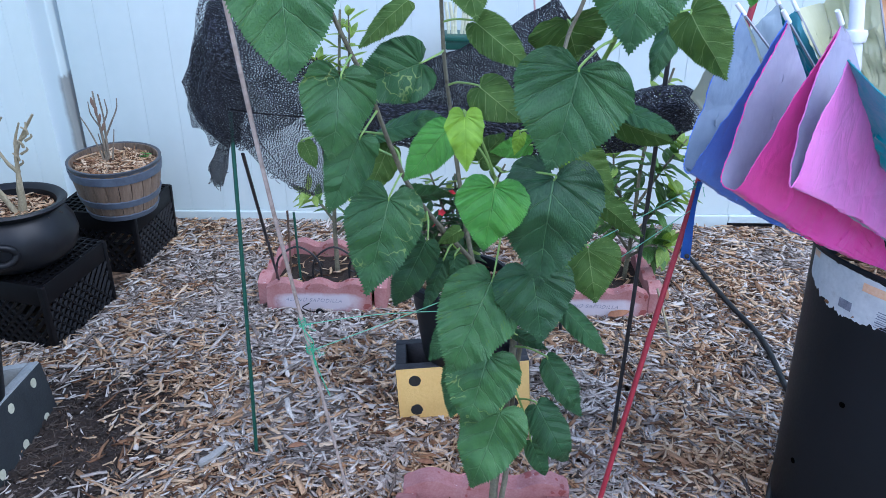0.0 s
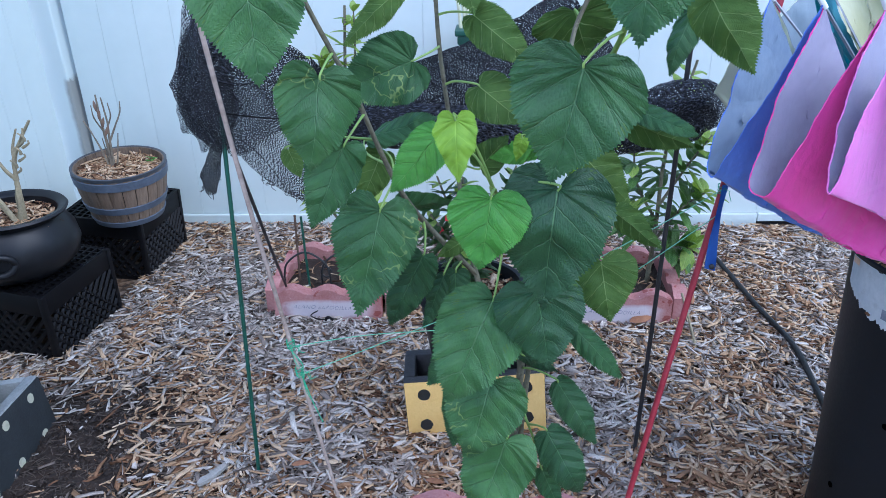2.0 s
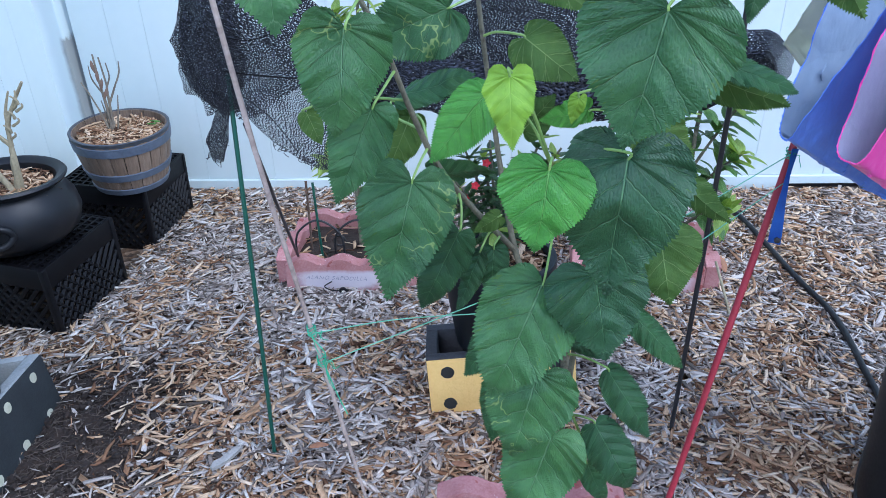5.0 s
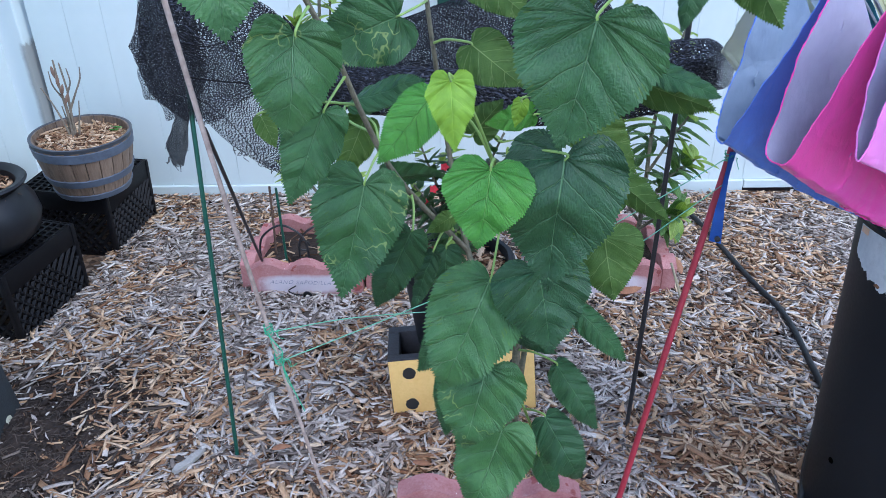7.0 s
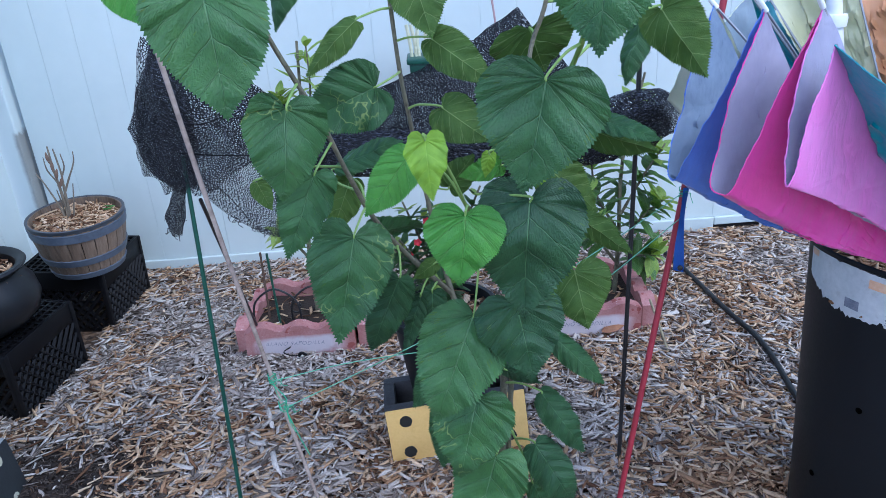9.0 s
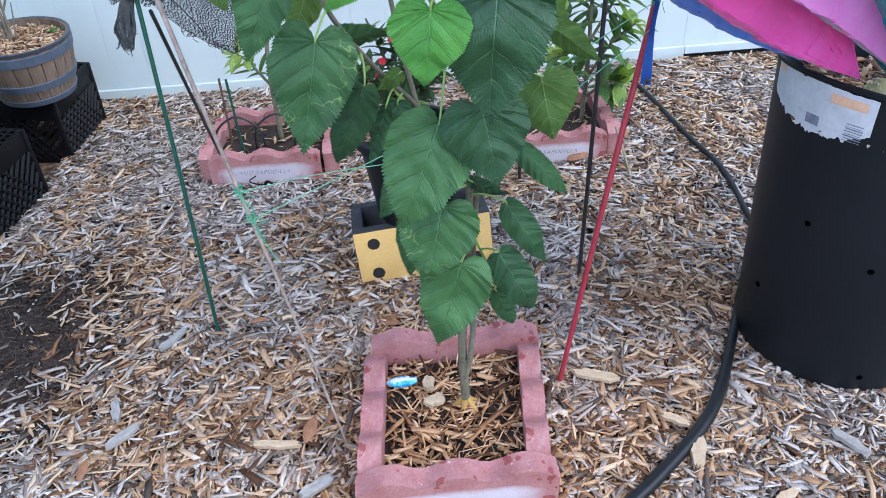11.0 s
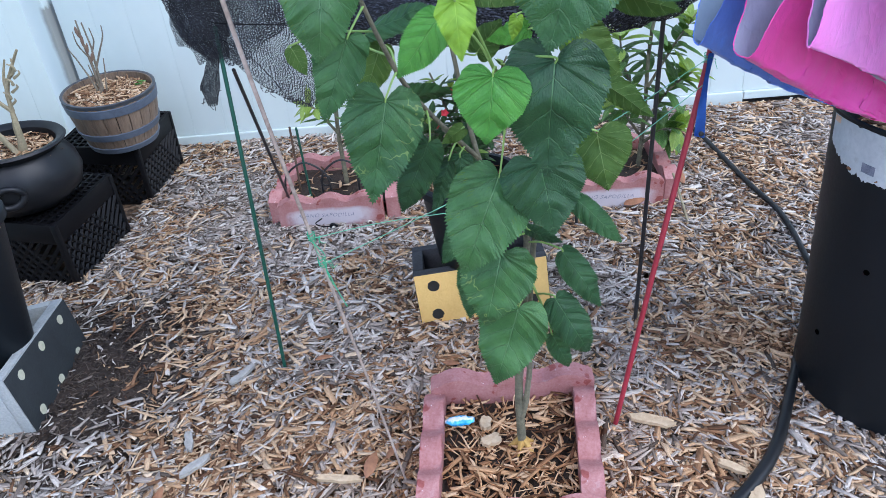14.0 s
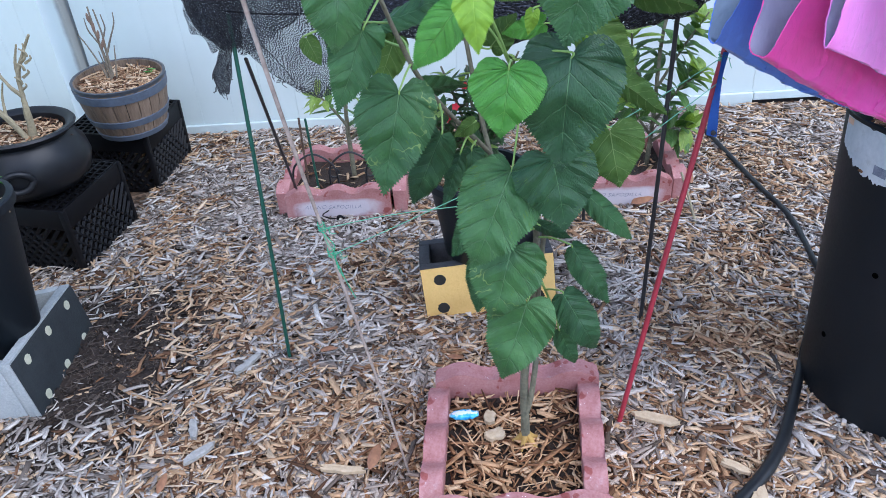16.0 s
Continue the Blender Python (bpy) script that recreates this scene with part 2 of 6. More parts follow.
def ground_material():
    m, nt, p = nodes_of("mulched_ground")
    v = coords(nt)
    vor = N(nt, "ShaderNodeTexVoronoi", Scale=38.0)
    nt.links.new(v, vor.inputs["Vector"])
    sep = nt.nodes.new("ShaderNodeSeparateColor")
    nt.links.new(vor.outputs["Color"], sep.inputs[0])
    c = ramp(nt, sep.outputs[0], [(0.0, (0.06, 0.04, 0.026)), (0.35, (0.20, 0.125, 0.07)), (0.7, (0.36, 0.27, 0.19)), (1.0, (0.42, 0.39, 0.37))])
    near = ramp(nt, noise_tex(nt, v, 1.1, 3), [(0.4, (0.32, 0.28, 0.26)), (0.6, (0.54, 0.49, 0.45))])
    # colour darkened under the loose chips as gap shade, lighter mulch tone beyond them
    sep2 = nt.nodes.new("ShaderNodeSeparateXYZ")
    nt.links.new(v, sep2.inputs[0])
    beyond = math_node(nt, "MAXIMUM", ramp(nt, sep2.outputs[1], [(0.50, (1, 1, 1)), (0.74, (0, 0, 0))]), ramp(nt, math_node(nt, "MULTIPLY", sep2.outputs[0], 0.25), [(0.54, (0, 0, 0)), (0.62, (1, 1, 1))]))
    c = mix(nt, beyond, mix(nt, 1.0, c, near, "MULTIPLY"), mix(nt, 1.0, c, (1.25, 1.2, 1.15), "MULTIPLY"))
    nt.links.new(c, p.inputs["Base Color"])
    p.inputs["Roughness"].default_value = 0.95
    bump(nt, p, vor.outputs["Distance"], 0.8, 0.02)
    return m


def edger_material(painted):
    """Red cast concrete, with a sprayed white patch on the lettered face."""
    m, nt, p = nodes_of("red_cast_concrete" + ("_sprayed_white" if painted else ""))
    v = coords(nt)
    a, b = noise_tex(nt, v, 14, 5), noise_tex(nt, v, 160, 5)
    f = math_node(nt, "ADD", math_node(nt, "MULTIPLY", a, 0.6), math_node(nt, "MULTIPLY", b, 0.4))
    c = ramp(nt, f, [(0.33, (0.27, 0.095, 0.088)), (0.5, (0.37, 0.165, 0.155)), (0.7, (0.46, 0.255, 0.245))])
    wet = ramp(nt, noise_tex(nt, v, 18, 2), [(0.60, (1, 1, 1)), (0.62, (0.72, 0.40, 0.36))])
    c = mix(nt, 1.0, c, wet, "MULTIPLY")
    chalk = ramp(nt, noise_tex(nt, v, 26, 6, 0.75), [(0.60, (0, 0, 0)), (0.80, (1, 1, 1))])
    c = mix(nt, math_node(nt, "MULTIPLY", chalk, 0.5), c, (0.62, 0.52, 0.52))
    spots = N(nt, "ShaderNodeTexVoronoi", Scale=120.0)
    nt.links.new(v, spots.inputs["Vector"])
    near = math_node(nt, "LESS_THAN", spots.outputs["Distance"], 0.17)
    few = math_node(nt, "GREATER_THAN", noise_tex(nt, v, 40, 3), 0.61)
    c = mix(nt, math_node(nt, "MULTIPLY", near, few), c, (0.72, 0.68, 0.67))
    if painted:
        sep = nt.nodes.new("ShaderNodeSeparateXYZ")
        nt.links.new(v, sep.inputs[0])
        ex = math_node(nt, "POWER", math_node(nt, "ABSOLUTE", math_node(nt, "DIVIDE", sep.outputs[0], 0.178)), 4.0)
        ez = math_node(nt, "POWER", math_node(nt, "ABSOLUTE", math_node(nt, "DIVIDE", math_node(nt, "SUBTRACT", sep.outputs[2], 0.045), 0.042)), 3.0)
        r = math_node(nt, "ADD", math_node(nt, "ADD", ex, ez), math_node(nt, "MULTIPLY", math_node(nt, "SUBTRACT", a, 0.5), 1.6))
        mask = ramp(nt, r, [(0.25, (1, 1, 1)), (1.0, (0, 0, 0))])
        front = math_node(nt, "LESS_THAN", sep.outputs[1], 0.003)
        c = mix(nt, math_node(nt, "MULTIPLY", math_node(nt, "MULTIPLY", mask, front), 0.8), c, (0.60, 0.58, 0.62))
    nt.links.new(c, p.inputs["Base Color"])
    p.inputs["Roughness"].default_value = 0.72
    bump(nt, p, b, 0.45, 0.003)
    return m


def stave_material():
    m, nt, p = nodes_of("brown_barrel_stave")
    v = coords(nt)
    mp = nt.nodes.new("ShaderNodeMapping")
    mp.inputs["Scale"].default_value = (60, 60, 5)
    nt.links.new(v, mp.inputs["Vector"])
    g = noise_tex(nt, mp.outputs[0], 1.0, 6, 0.65)
    c = ramp(nt, g, [(0.3, (0.095, 0.066, 0.045)), (0.5, (0.185, 0.130, 0.090)), (0.7, (0.28, 0.205, 0.148))])
    rnd = nt.nodes.new("ShaderNodeObjectInfo").outputs["Random"]
    c = mix(nt, 1.0, c, ramp(nt, rnd, [(0.0, (0.72, 0.70, 0.68)), (1.0, (1.0, 1.0, 1.0))]), "MULTIPLY")
    nt.links.new(c, p.inputs["Base Color"])
    p.inputs["Roughness"].default_value = 0.6
    bump(nt, p, g, 0.4, 0.002)
    return m


def leaf_material(name, blade, blade2, vein, rough=0.38, veins=6.6, spec=0.5, through_light=0.22, vein_show=0.44, relief=0.7):
    """Leaf blade with midrib, side veins and a fine net between them; U runs across and V along the midrib, in leaf lengths."""
    m, nt, p = nodes_of(name)
    sep = nt.nodes.new("ShaderNodeSeparateXYZ")
    uv = coords(nt, "UV")
    nt.links.new(uv, sep.inputs[0])
    ob = coords(nt)
    wob = math_node(nt, "MULTIPLY", math_node(nt, "SUBTRACT", noise_tex(nt, uv, 2.6, 2), 0.5), 0.13)
    au = math_node(nt, "ABSOLUTE", sep.outputs[0])
    curve = math_node(nt, "MULTIPLY_ADD", math_node(nt, "MULTIPLY", au, au), 0.55, math_node(nt, "MULTIPLY", au, -0.95))
    c = math_node(nt, "ADD", math_node(nt, "ADD", sep.outputs[1], curve), wob)
    fr = math_node(nt, "FRACT", math_node(nt, "MULTIPLY", c, veins))
    side = math_node(nt, "ABSOLUTE", math_node(nt, "SUBTRACT", fr, 0.5))
    line = ramp(nt, side, [(0.0, (1, 1, 1)), (0.020, (0.85, 0.85, 0.85)), (0.048, (0, 0, 0))])
    mid = ramp(nt, au, [(0.0, (1, 1, 1)), (0.006, (0.9, 0.9, 0.9)), (0.014, (0, 0, 0))])
    # two strong veins that leave the base beside the midrib
    fan = math_node(nt, "ABSOLUTE", math_node(nt, "SUBTRACT", au, math_node(nt, "MULTIPLY_ADD", sep.outputs[1], 0.74, math_node(nt, "MULTIPLY", wob, 0.35))))
    fan = ramp(nt, fan, [(0.0, (1, 1, 1)), (0.006, (0.9, 0.9, 0.9)), (0.014, (0, 0, 0))])
    mid = math_node(nt, "MAXIMUM", mid, math_node(nt, "MULTIPLY", fan, 0.85))
    vo = N(nt, "ShaderNodeTexVoronoi", Scale=26.0)
    vo.feature = "DISTANCE_TO_EDGE"
    nt.links.new(uv, vo.inputs["Vector"])
    net = ramp(nt, vo.outputs["Distance"], [(0.0, (1, 1, 1)), (0.09, (0, 0, 0))])
    e = math_node(nt, "ADD", au, math_node(nt, "MULTIPLY", sep.outputs[1], 0.9))
    e = math_node(nt, "MULTIPLY_ADD", noise_tex(nt, uv, 9, 3), 0.30, e)
    ladder = math_node(nt, "ABSOLUTE", math_node(nt, "SUBTRACT", math_node(nt, "FRACT", math_node(nt, "MULTIPLY", e, 27.0)), 0.5))
    big = noise_tex(nt, ob, 16, 4)
    col = mix(nt, ramp(nt, big, [(0.35, (0, 0, 0)), (0.68, (1, 1, 1))]), blade, blade2)
    col = mix(nt, math_node(nt, "MULTIPLY", net, 0.05), col, vein)
    col = mix(nt, math_node(nt, "MULTIPLY", ladder, 0.34), mix(nt, 1.0, col, (1.12, 1.12, 1.12), "MULTIPLY"), mix(nt, 1.0, col, (0.78, 0.80, 0.78), "MULTIPLY"))
    own = nt.nodes.new("ShaderNodeObjectInfo").outputs["Random"]
    col = mix(nt, 1.0, col, ramp(nt, own, [(0.0, (0.80, 0.84, 0.80)), (0.5, (1.0, 1.0, 1.0)), (1.0, (1.22, 1.12, 1.05))]), "MULTIPLY")
    mottle = ramp(nt, noise_tex(nt, uv, 7, 5, 0.7), [(0.42, (0.86, 0.88, 0.86)), (0.62, (1.14, 1.12, 1.10))])
    col = mix(nt, 1.0, col, mottle, "MULTIPLY")
    vm = math_node(nt, "MAXIMUM", math_node(nt, "MULTIPLY", line, vein_show), math_node(nt, "MULTIPLY", mid, min(1.0, vein_show * 1.3)))
    col = mix(nt, vm, col, vein)
    nt.links.new(col, p.inputs["Base Color"])
    p.inputs["Roughness"].default_value = rough
    p.inputs["Specular IOR Level"].default_value = spec
    h = math_node(nt, "ADD", math_node(nt, "MULTIPLY", math_node(nt, "MAXIMUM", line, mid), -0.8), math_node(nt, "ADD", math_node(nt, "MULTIPLY", net, -0.10), math_node(nt, "MULTIPLY_ADD", side, 0.95, math_node(nt, "MULTIPLY_ADD", noise_tex(nt, uv, 10, 2), 0.42, math_node(nt, "MULTIPLY", ladder, 0.20)))))
    bump(nt, p, h, relief, 0.0034)
    tr = nt.nodes.new("ShaderNodeBsdfTranslucent")
    nt.links.new(mix(nt, 1.0, col, (1.0, 1.0, 0.45), "MULTIPLY"), tr.inputs["Color"])
    ms = nt.nodes.new("ShaderNodeMixShader")
    ms.inputs[0].default_value = through_light
    nt.links.new(p.outputs[0], ms.inputs[1])
    nt.links.new(tr.outputs[0], ms.inputs[2])
    nt.links.new(ms.outputs[0], nt.nodes["Material Output"].inputs[0])
    return m


def mulberry_material(name, blade, blade2, vein, rough=0.4, mines=False, spec=0.42, through_light=0.22, vein_show=0.46, relief=1.0):
    """Heart-shaped leaf blade; U runs from the midrib to either margin, V along the margin, so that the side veins lie at even V."""
    m, nt, p = nodes_of(name)
    sep = nt.nodes.new("ShaderNodeSeparateXYZ")
    uv, ob = coords(nt, "UV"), coords(nt)
    nt.links.new(uv, sep.inputs[0])
    au = math_node(nt, "ABSOLUTE", sep.outputs[0])
    wob = math_node(nt, "MULTIPLY", math_node(nt, "SUBTRACT", noise_tex(nt, uv, 3.2, 2), 0.5), 0.028)
    fr = math_node(nt, "FRACT", math_node(nt, "MULTIPLY", math_node(nt, "ADD", sep.outputs[1], wob), 9.0))
    side = math_node(nt, "ABSOLUTE", math_node(nt, "SUBTRACT", fr, 0.5))
    broad = math_node(nt, "MULTIPLY_ADD", au, -0.55, 1.25)
    line = ramp(nt, math_node(nt, "DIVIDE", side, broad), [(0.0, (1, 1, 1)), (0.012, (0.9, 0.9, 0.9)), (0.032, (0, 0, 0))])
    mid = ramp(nt, au, [(0.0, (1, 1, 1)), (0.013, (0.95, 0.95, 0.95)), (0.026, (0, 0, 0))])
    # forks of the side veins that run out to the teeth
    fork = math_node(nt, "ABSOLUTE", math_node(nt, "SUBTRACT", side, math_node(nt, "MULTIPLY_ADD", au, 0.62, -0.34)))
    fork = math_node(nt, "MULTIPLY", ramp(nt, fork, [(0.0, (1, 1, 1)), (0.05, (0, 0, 0))]), math_node(nt, "GREATER_THAN", au, 0.56))
    mp = nt.nodes.new("ShaderNodeMapping")
    mp.inputs["Scale"].default_value = (17, 40, 1)
    nt.links.new(uv, mp.inputs["Vector"])
    vo = N(nt, "ShaderNodeTexVoronoi", Scale=1.0, Randomness=0.8)
    vo.feature, vo.voronoi_dimensions = "DISTANCE_TO_EDGE", "2D"
    nt.links.new(mp.outputs[0], vo.inputs["Vector"])
    net = ramp(nt, vo.outputs["Distance"], [(0.0, (1, 1, 1)), (0.16, (0, 0, 0))])
    cell = ramp(nt, vo.outputs["Distance"], [(0.0, (0, 0, 0)), (0.42, (1, 1, 1))])
    col = mix(nt, ramp(nt, noise_tex(nt, ob, 16, 4), [(0.35, (0, 0, 0)), (0.68, (1, 1, 1))]), blade, blade2)
    col = mix(nt, 1.0, col, ramp(nt, noise_tex(nt, ob, 95, 4, 0.7), [(0.36, (0.90, 0.92, 0.90)), (0.64, (1.10, 1.09, 1.08))]), "MULTIPLY")
    own = nt.nodes.new("ShaderNodeObjectInfo").outputs["Random"]
    col = mix(nt, 1.0, col, ramp(nt, own, [(0.0, (0.82, 0.86, 0.84)), (0.5, (1.0, 1.0, 1.0)), (1.0, (1.2, 1.12, 1.03))]), "MULTIPLY")
    col = mix(nt, math_node(nt, "MULTIPLY", net, 0.02 + 0.07 * vein_show), col, vein)
    vm = math_node(nt, "MAXIMUM", math_node(nt, "MULTIPLY", line, vein_show), math_node(nt, "MULTIPLY", mid, min(1.0, vein_show * 1.35)))
    vm = math_node(nt, "MAXIMUM", vm, math_node(nt, "MULTIPLY", fork, vein_show * 0.45))
    col = mix(nt, vm, col, vein)
    if mines:
        mn = noise_tex(nt, ob, 34, 2, 0.5)
        trail = ramp(nt, math_node(nt, "ABSOLUTE", math_node(nt, "SUBTRACT", mn, 0.5)), [(0.0, (1, 1, 1)), (0.008, (0.8, 0.8, 0.8)), (0.019, (0, 0, 0))])
        zone = ramp(nt, noise_tex(nt, ob, 11, 1), [(0.52, (0, 0, 0)), (0.58, (1, 1, 1))])
        col = mix(nt, math_node(nt, "MULTIPLY", math_node(nt, "MULTIPLY", trail, zone), 0.6), col, (0.33, 0.43, 0.13))
    nt.links.new(col, p.inputs["Base Color"])
    nt.links.new(math_node(nt, "MULTIPLY_ADD", noise_tex(nt, ob, 60, 3), 0.24, rough - 0.12), p.inputs["Roughness"])
    p.inputs["Specular IOR Level"].default_value = spec
    h = math_node(nt, "MULTIPLY_ADD", math_node(nt, "MAXIMUM", line, mid), -0.55, math_node(nt, "MULTIPLY_ADD", cell, 0.17, math_node(nt, "MULTIPLY", side, 0.8)))
    h = math_node(nt, "ADD", h, math_node(nt, "MULTIPLY_ADD", fork, -0.18, math_node(nt, "MULTIPLY", noise_tex(nt, ob, 60, 3), 0.34)))
    bump(nt, p, h, relief, 0.0030)
    tr = nt.nodes.new("ShaderNodeBsdfTranslucent")
    nt.links.new(mix(nt, 1.0, col, (1.0, 1.0, 0.45), "MULTIPLY"), tr.inputs["Color"])
    ms = nt.nodes.new("ShaderNodeMixShader")
    ms.inputs[0].default_value = through_light
    nt.links.new(p.outputs[0], ms.inputs[1])
    nt.links.new(tr.outputs[0], ms.inputs[2])
    nt.links.new(ms.outputs[0], nt.nodes["Material Output"].inputs[0])
    return m


def net_material(name, open_share, scale):
    """Knitted shade cloth: black yarn with real gaps between."""
    m, nt, p = nodes_of(name)
    uv = coords(nt, "UV")
    w = N(nt, "ShaderNodeTexNoise", Scale=9.0, Detail=2.0)
    nt.links.new(uv, w.inputs["Vector"])
    off = nt.nodes.new("ShaderNodeVectorMath")
    off.operation = "MULTIPLY_ADD"
    off.inputs[1].default_value = (0.05, 0.05, 0)
    nt.links.new(w.outputs["Color"], off.inputs[0])
    nt.links.new(uv, off.inputs[2])
    mp = nt.nodes.new("ShaderNodeMapping")
    mp.inputs["Scale"].default_value = (scale * 0.62, scale, 1)
    nt.links.new(off.outputs[0], mp.inputs["Vector"])
    vo = N(nt, "ShaderNodeTexVoronoi", Scale=1.0, Randomness=0.85)
    vo.feature, vo.voronoi_dimensions = "DISTANCE_TO_EDGE", "2D"
    nt.links.new(mp.outputs[0], vo.inputs["Vector"])
    thr = math_node(nt, "MULTIPLY_ADD", noise_tex(nt, uv, 24, 4, 0.7), 0.36, open_share - 0.18)
    hole = math_node(nt, "GREATER_THAN", vo.outputs["Distance"], thr)
    # flat glossy tapes among the dull yarn, their sky glints painted as paler colour
    fleck = nt.nodes.new("ShaderNodeMapping")
    fleck.inputs["Scale"].default_value = (scale * 0.5, scale * 1.1, 1)
    nt.links.new(off.outputs[0], fleck.inputs["Vector"])
    tape = N(nt, "ShaderNodeTexNoise", Scale=1.0, Detail=1.0)
    nt.links.new(fleck.outputs[0], tape.inputs["Vector"])
    glint_mask = ramp(nt, tape.outputs["Fac"], [(0.50, (0, 0, 0)), (0.66, (1, 1, 1))])
    nt.links.new(mix(nt, glint_mask, (0.007, 0.008, 0.011), (0.055, 0.062, 0.085)), p.inputs["Base Color"])
    nt.links.new(math_node(nt, "MULTIPLY_ADD", glint_mask, -0.3, 0.7), p.inputs["Roughness"])
    p.inputs["Specular IOR Level"].default_value = 0.3
    bump(nt, p, math_node(nt, "ADD", tape.outputs["Fac"], vo.outputs["Distance"]), 0.9, 0.006)
    tr = nt.nodes.new("ShaderNodeBsdfTransparent")
    ms = nt.nodes.new("ShaderNodeMixShader")
    nt.links.new(hole, ms.inputs[0])
    nt.links.new(p.outputs[0], ms.inputs[1])
    nt.links.new(tr.outputs[0], ms.inputs[2])
    nt.links.new(ms.outputs[0], nt.nodes["Material Output"].inputs[0])
    return m


def fabric_material(name, low, high, see=0.42):
    m, nt, p = nodes_of(name)
    v = coords(nt)
    a, b = noise_tex(nt, v, 7, 4), noise_tex(nt, v, 420, 2)
    c = ramp(nt, a, [(0.35, low), (0.65, high)])
    nt.links.new(c, p.inputs["Base Color"])
    p.inputs["Roughness"].default_value = 0.38
    p.inputs["Sheen Weight"].default_value = 0.25
    mp = nt.nodes.new("ShaderNodeMapping")
    mp.inputs["Rotation"].default_value = (0.3, 0.5, 0.2)
    mp.inputs["Scale"].default_value = (11, 11, 5)
    nt.links.new(v, mp.inputs["Vector"])
    wr = noise_tex(nt, mp.outputs[0], 1.0, 4, 0.6)
    cr = N(nt, "ShaderNodeTexVoronoi", Scale=13.0, Randomness=1.0)
    cr.feature = "DISTANCE_TO_EDGE"
    warp_v = nt.nodes.new("ShaderNodeVectorMath")
    warp_v.operation = "MULTIPLY_ADD"
    warp_v.inputs[1].default_value = (0.09, 0.09, 0.09)
    wn = N(nt, "ShaderNodeTexNoise", Scale=8.0, Detail=2.0)
    nt.links.new(v, wn.inputs["Vector"])
    nt.links.new(wn.outputs["Color"], warp_v.inputs[0])
    nt.links.new(v, warp_v.inputs[2])
    nt.links.new(warp_v.outputs[0], cr.inputs["Vector"])
    edge_h = math_node(nt, "MULTIPLY", math_node(nt, "MINIMUM", cr.outputs["Distance"], 0.10), 0.7)
    wr = math_node(nt, "ADD", wr, edge_h)
    bump(nt, p, math_node(nt, "ADD", wr, math_node(nt, "MULTIPLY", b, 0.05)), 0.6, 0.014)
    tr = nt.nodes.new("ShaderNodeBsdfTranslucent")
    nt.links.new(c, tr.inputs["Color"])
    ms = nt.nodes.new("ShaderNodeMixShader")
    ms.inputs[0].default_value = see
    nt.links.new(p.outputs[0], ms.inputs[1])
    nt.links.new(tr.outputs[0], ms.inputs[2])
    nt.links.new(ms.outputs[0], nt.nodes["Material Output"].inputs[0])
    return m


M_chip, M_chip_tan, M_ground = wood_chip_material(), wood_chip_material(True), ground_material()
M_edger, M_edger_white, M_stave = edger_material(False), edger_material(True), stave_material()
M_leaf_under = mulberry_material("mulberry_leaf_underside", (0.066, 0.140, 0.026), (0.098, 0.19, 0.036), (0.27, 0.38, 0.14), 0.6, spec=0.3, through_light=0.42, vein_show=0.62, relief=0.6)
LEAF_TOP = [
    mulberry_material("mulberry_leaf", (0.033, 0.108, 0.034), (0.054, 0.155, 0.046), (0.17, 0.31, 0.15), 0.43),
    mulberry_material("mulberry_leaf_back", (0.033, 0.108, 0.034), (0.054, 0.155, 0.046), (0.17, 0.31, 0.15), 0.43),
    mulberry_material("youngest_leaf", (0.24, 0.44, 0.035), (0.31, 0.53, 0.05), (0.38, 0.60, 0.09), 0.45, through_light=0.35, vein_show=0.4, relief=0.4),
    mulberry_material("young_leaf", (0.065, 0.26, 0.035), (0.11, 0.35, 0.05), (0.22, 0.46, 0.12), 0.36, through_light=0.3, vein_show=0.5, relief=1.0),
    # dark old leaves, colour deepened further for shade among the foliage
    mulberry_material("old_leaf_shaded", (0.020, 0.072, 0.027), (0.033, 0.104, 0.036), (0.13, 0.26, 0.12), 0.43),
    mulberry_material("mined_leaf", (0.033, 0.106, 0.033), (0.053, 0.152, 0.045), (0.17, 0.31, 0.15), 0.43, mines=True),
]
M_shrub_leaf = leaf_material("shrub_leaf", (0.055, 0.135, 0.030), (0.115, 0.235, 0.05), (0.18, 0.30, 0.10), 0.4, veins=9, through_light=0.3)
M_thorny_leaf = leaf_material("thorny_shrub_leaf", (0.026, 0.075, 0.020), (0.062, 0.135, 0.034), (0.12, 0.21, 0.07), 0.42, veins=9, through_light=0.25)
M_shrub_pale = leaf_material("pale_shrub_leaf", (0.20, 0.33, 0.05), (0.34, 0.46, 0.10), (0.42, 0.52, 0.18), 0.45, veins=9, through_light=0.35)
M_net_drawn = net_material("shade_cloth_drawn", 0.37, 280)
M_net, M_net_dense, M_net_mid = net_material("shade_cloth", 0.20, 300), net_material("shade_cloth_bunched", 0.26, 190), net_material("shade_cloth_doubled", 0.20, 180)

# ---- setting: ground and fences ----
def ground():
    bm = bmesh.new()
    def fn(u, v):
        x, y = -14 + 28 * u, -12 + 28 * v
        near = math.exp(-((x / 4) ** 2 + ((y - 2) / 4) ** 2))
        return Vector((x, y, -0.012 + near * 0.008 * noise.noise(Vector((x * 2.2, y * 2.2, 0)))))
    sheet(fn, 140, 140, bm)
    ring = [bm.verts.new((2500 * math.cos(a), 2500 * math.sin(a), -0.06)) for a in (2 * math.pi * k / 24 for k in range(24))]
    bm.faces.new(ring)
    return tagged(part("ground", bm, M_ground), "mulched ground with gap shade put into its colour under the loose chips", "ground", kind="structure")


ground()


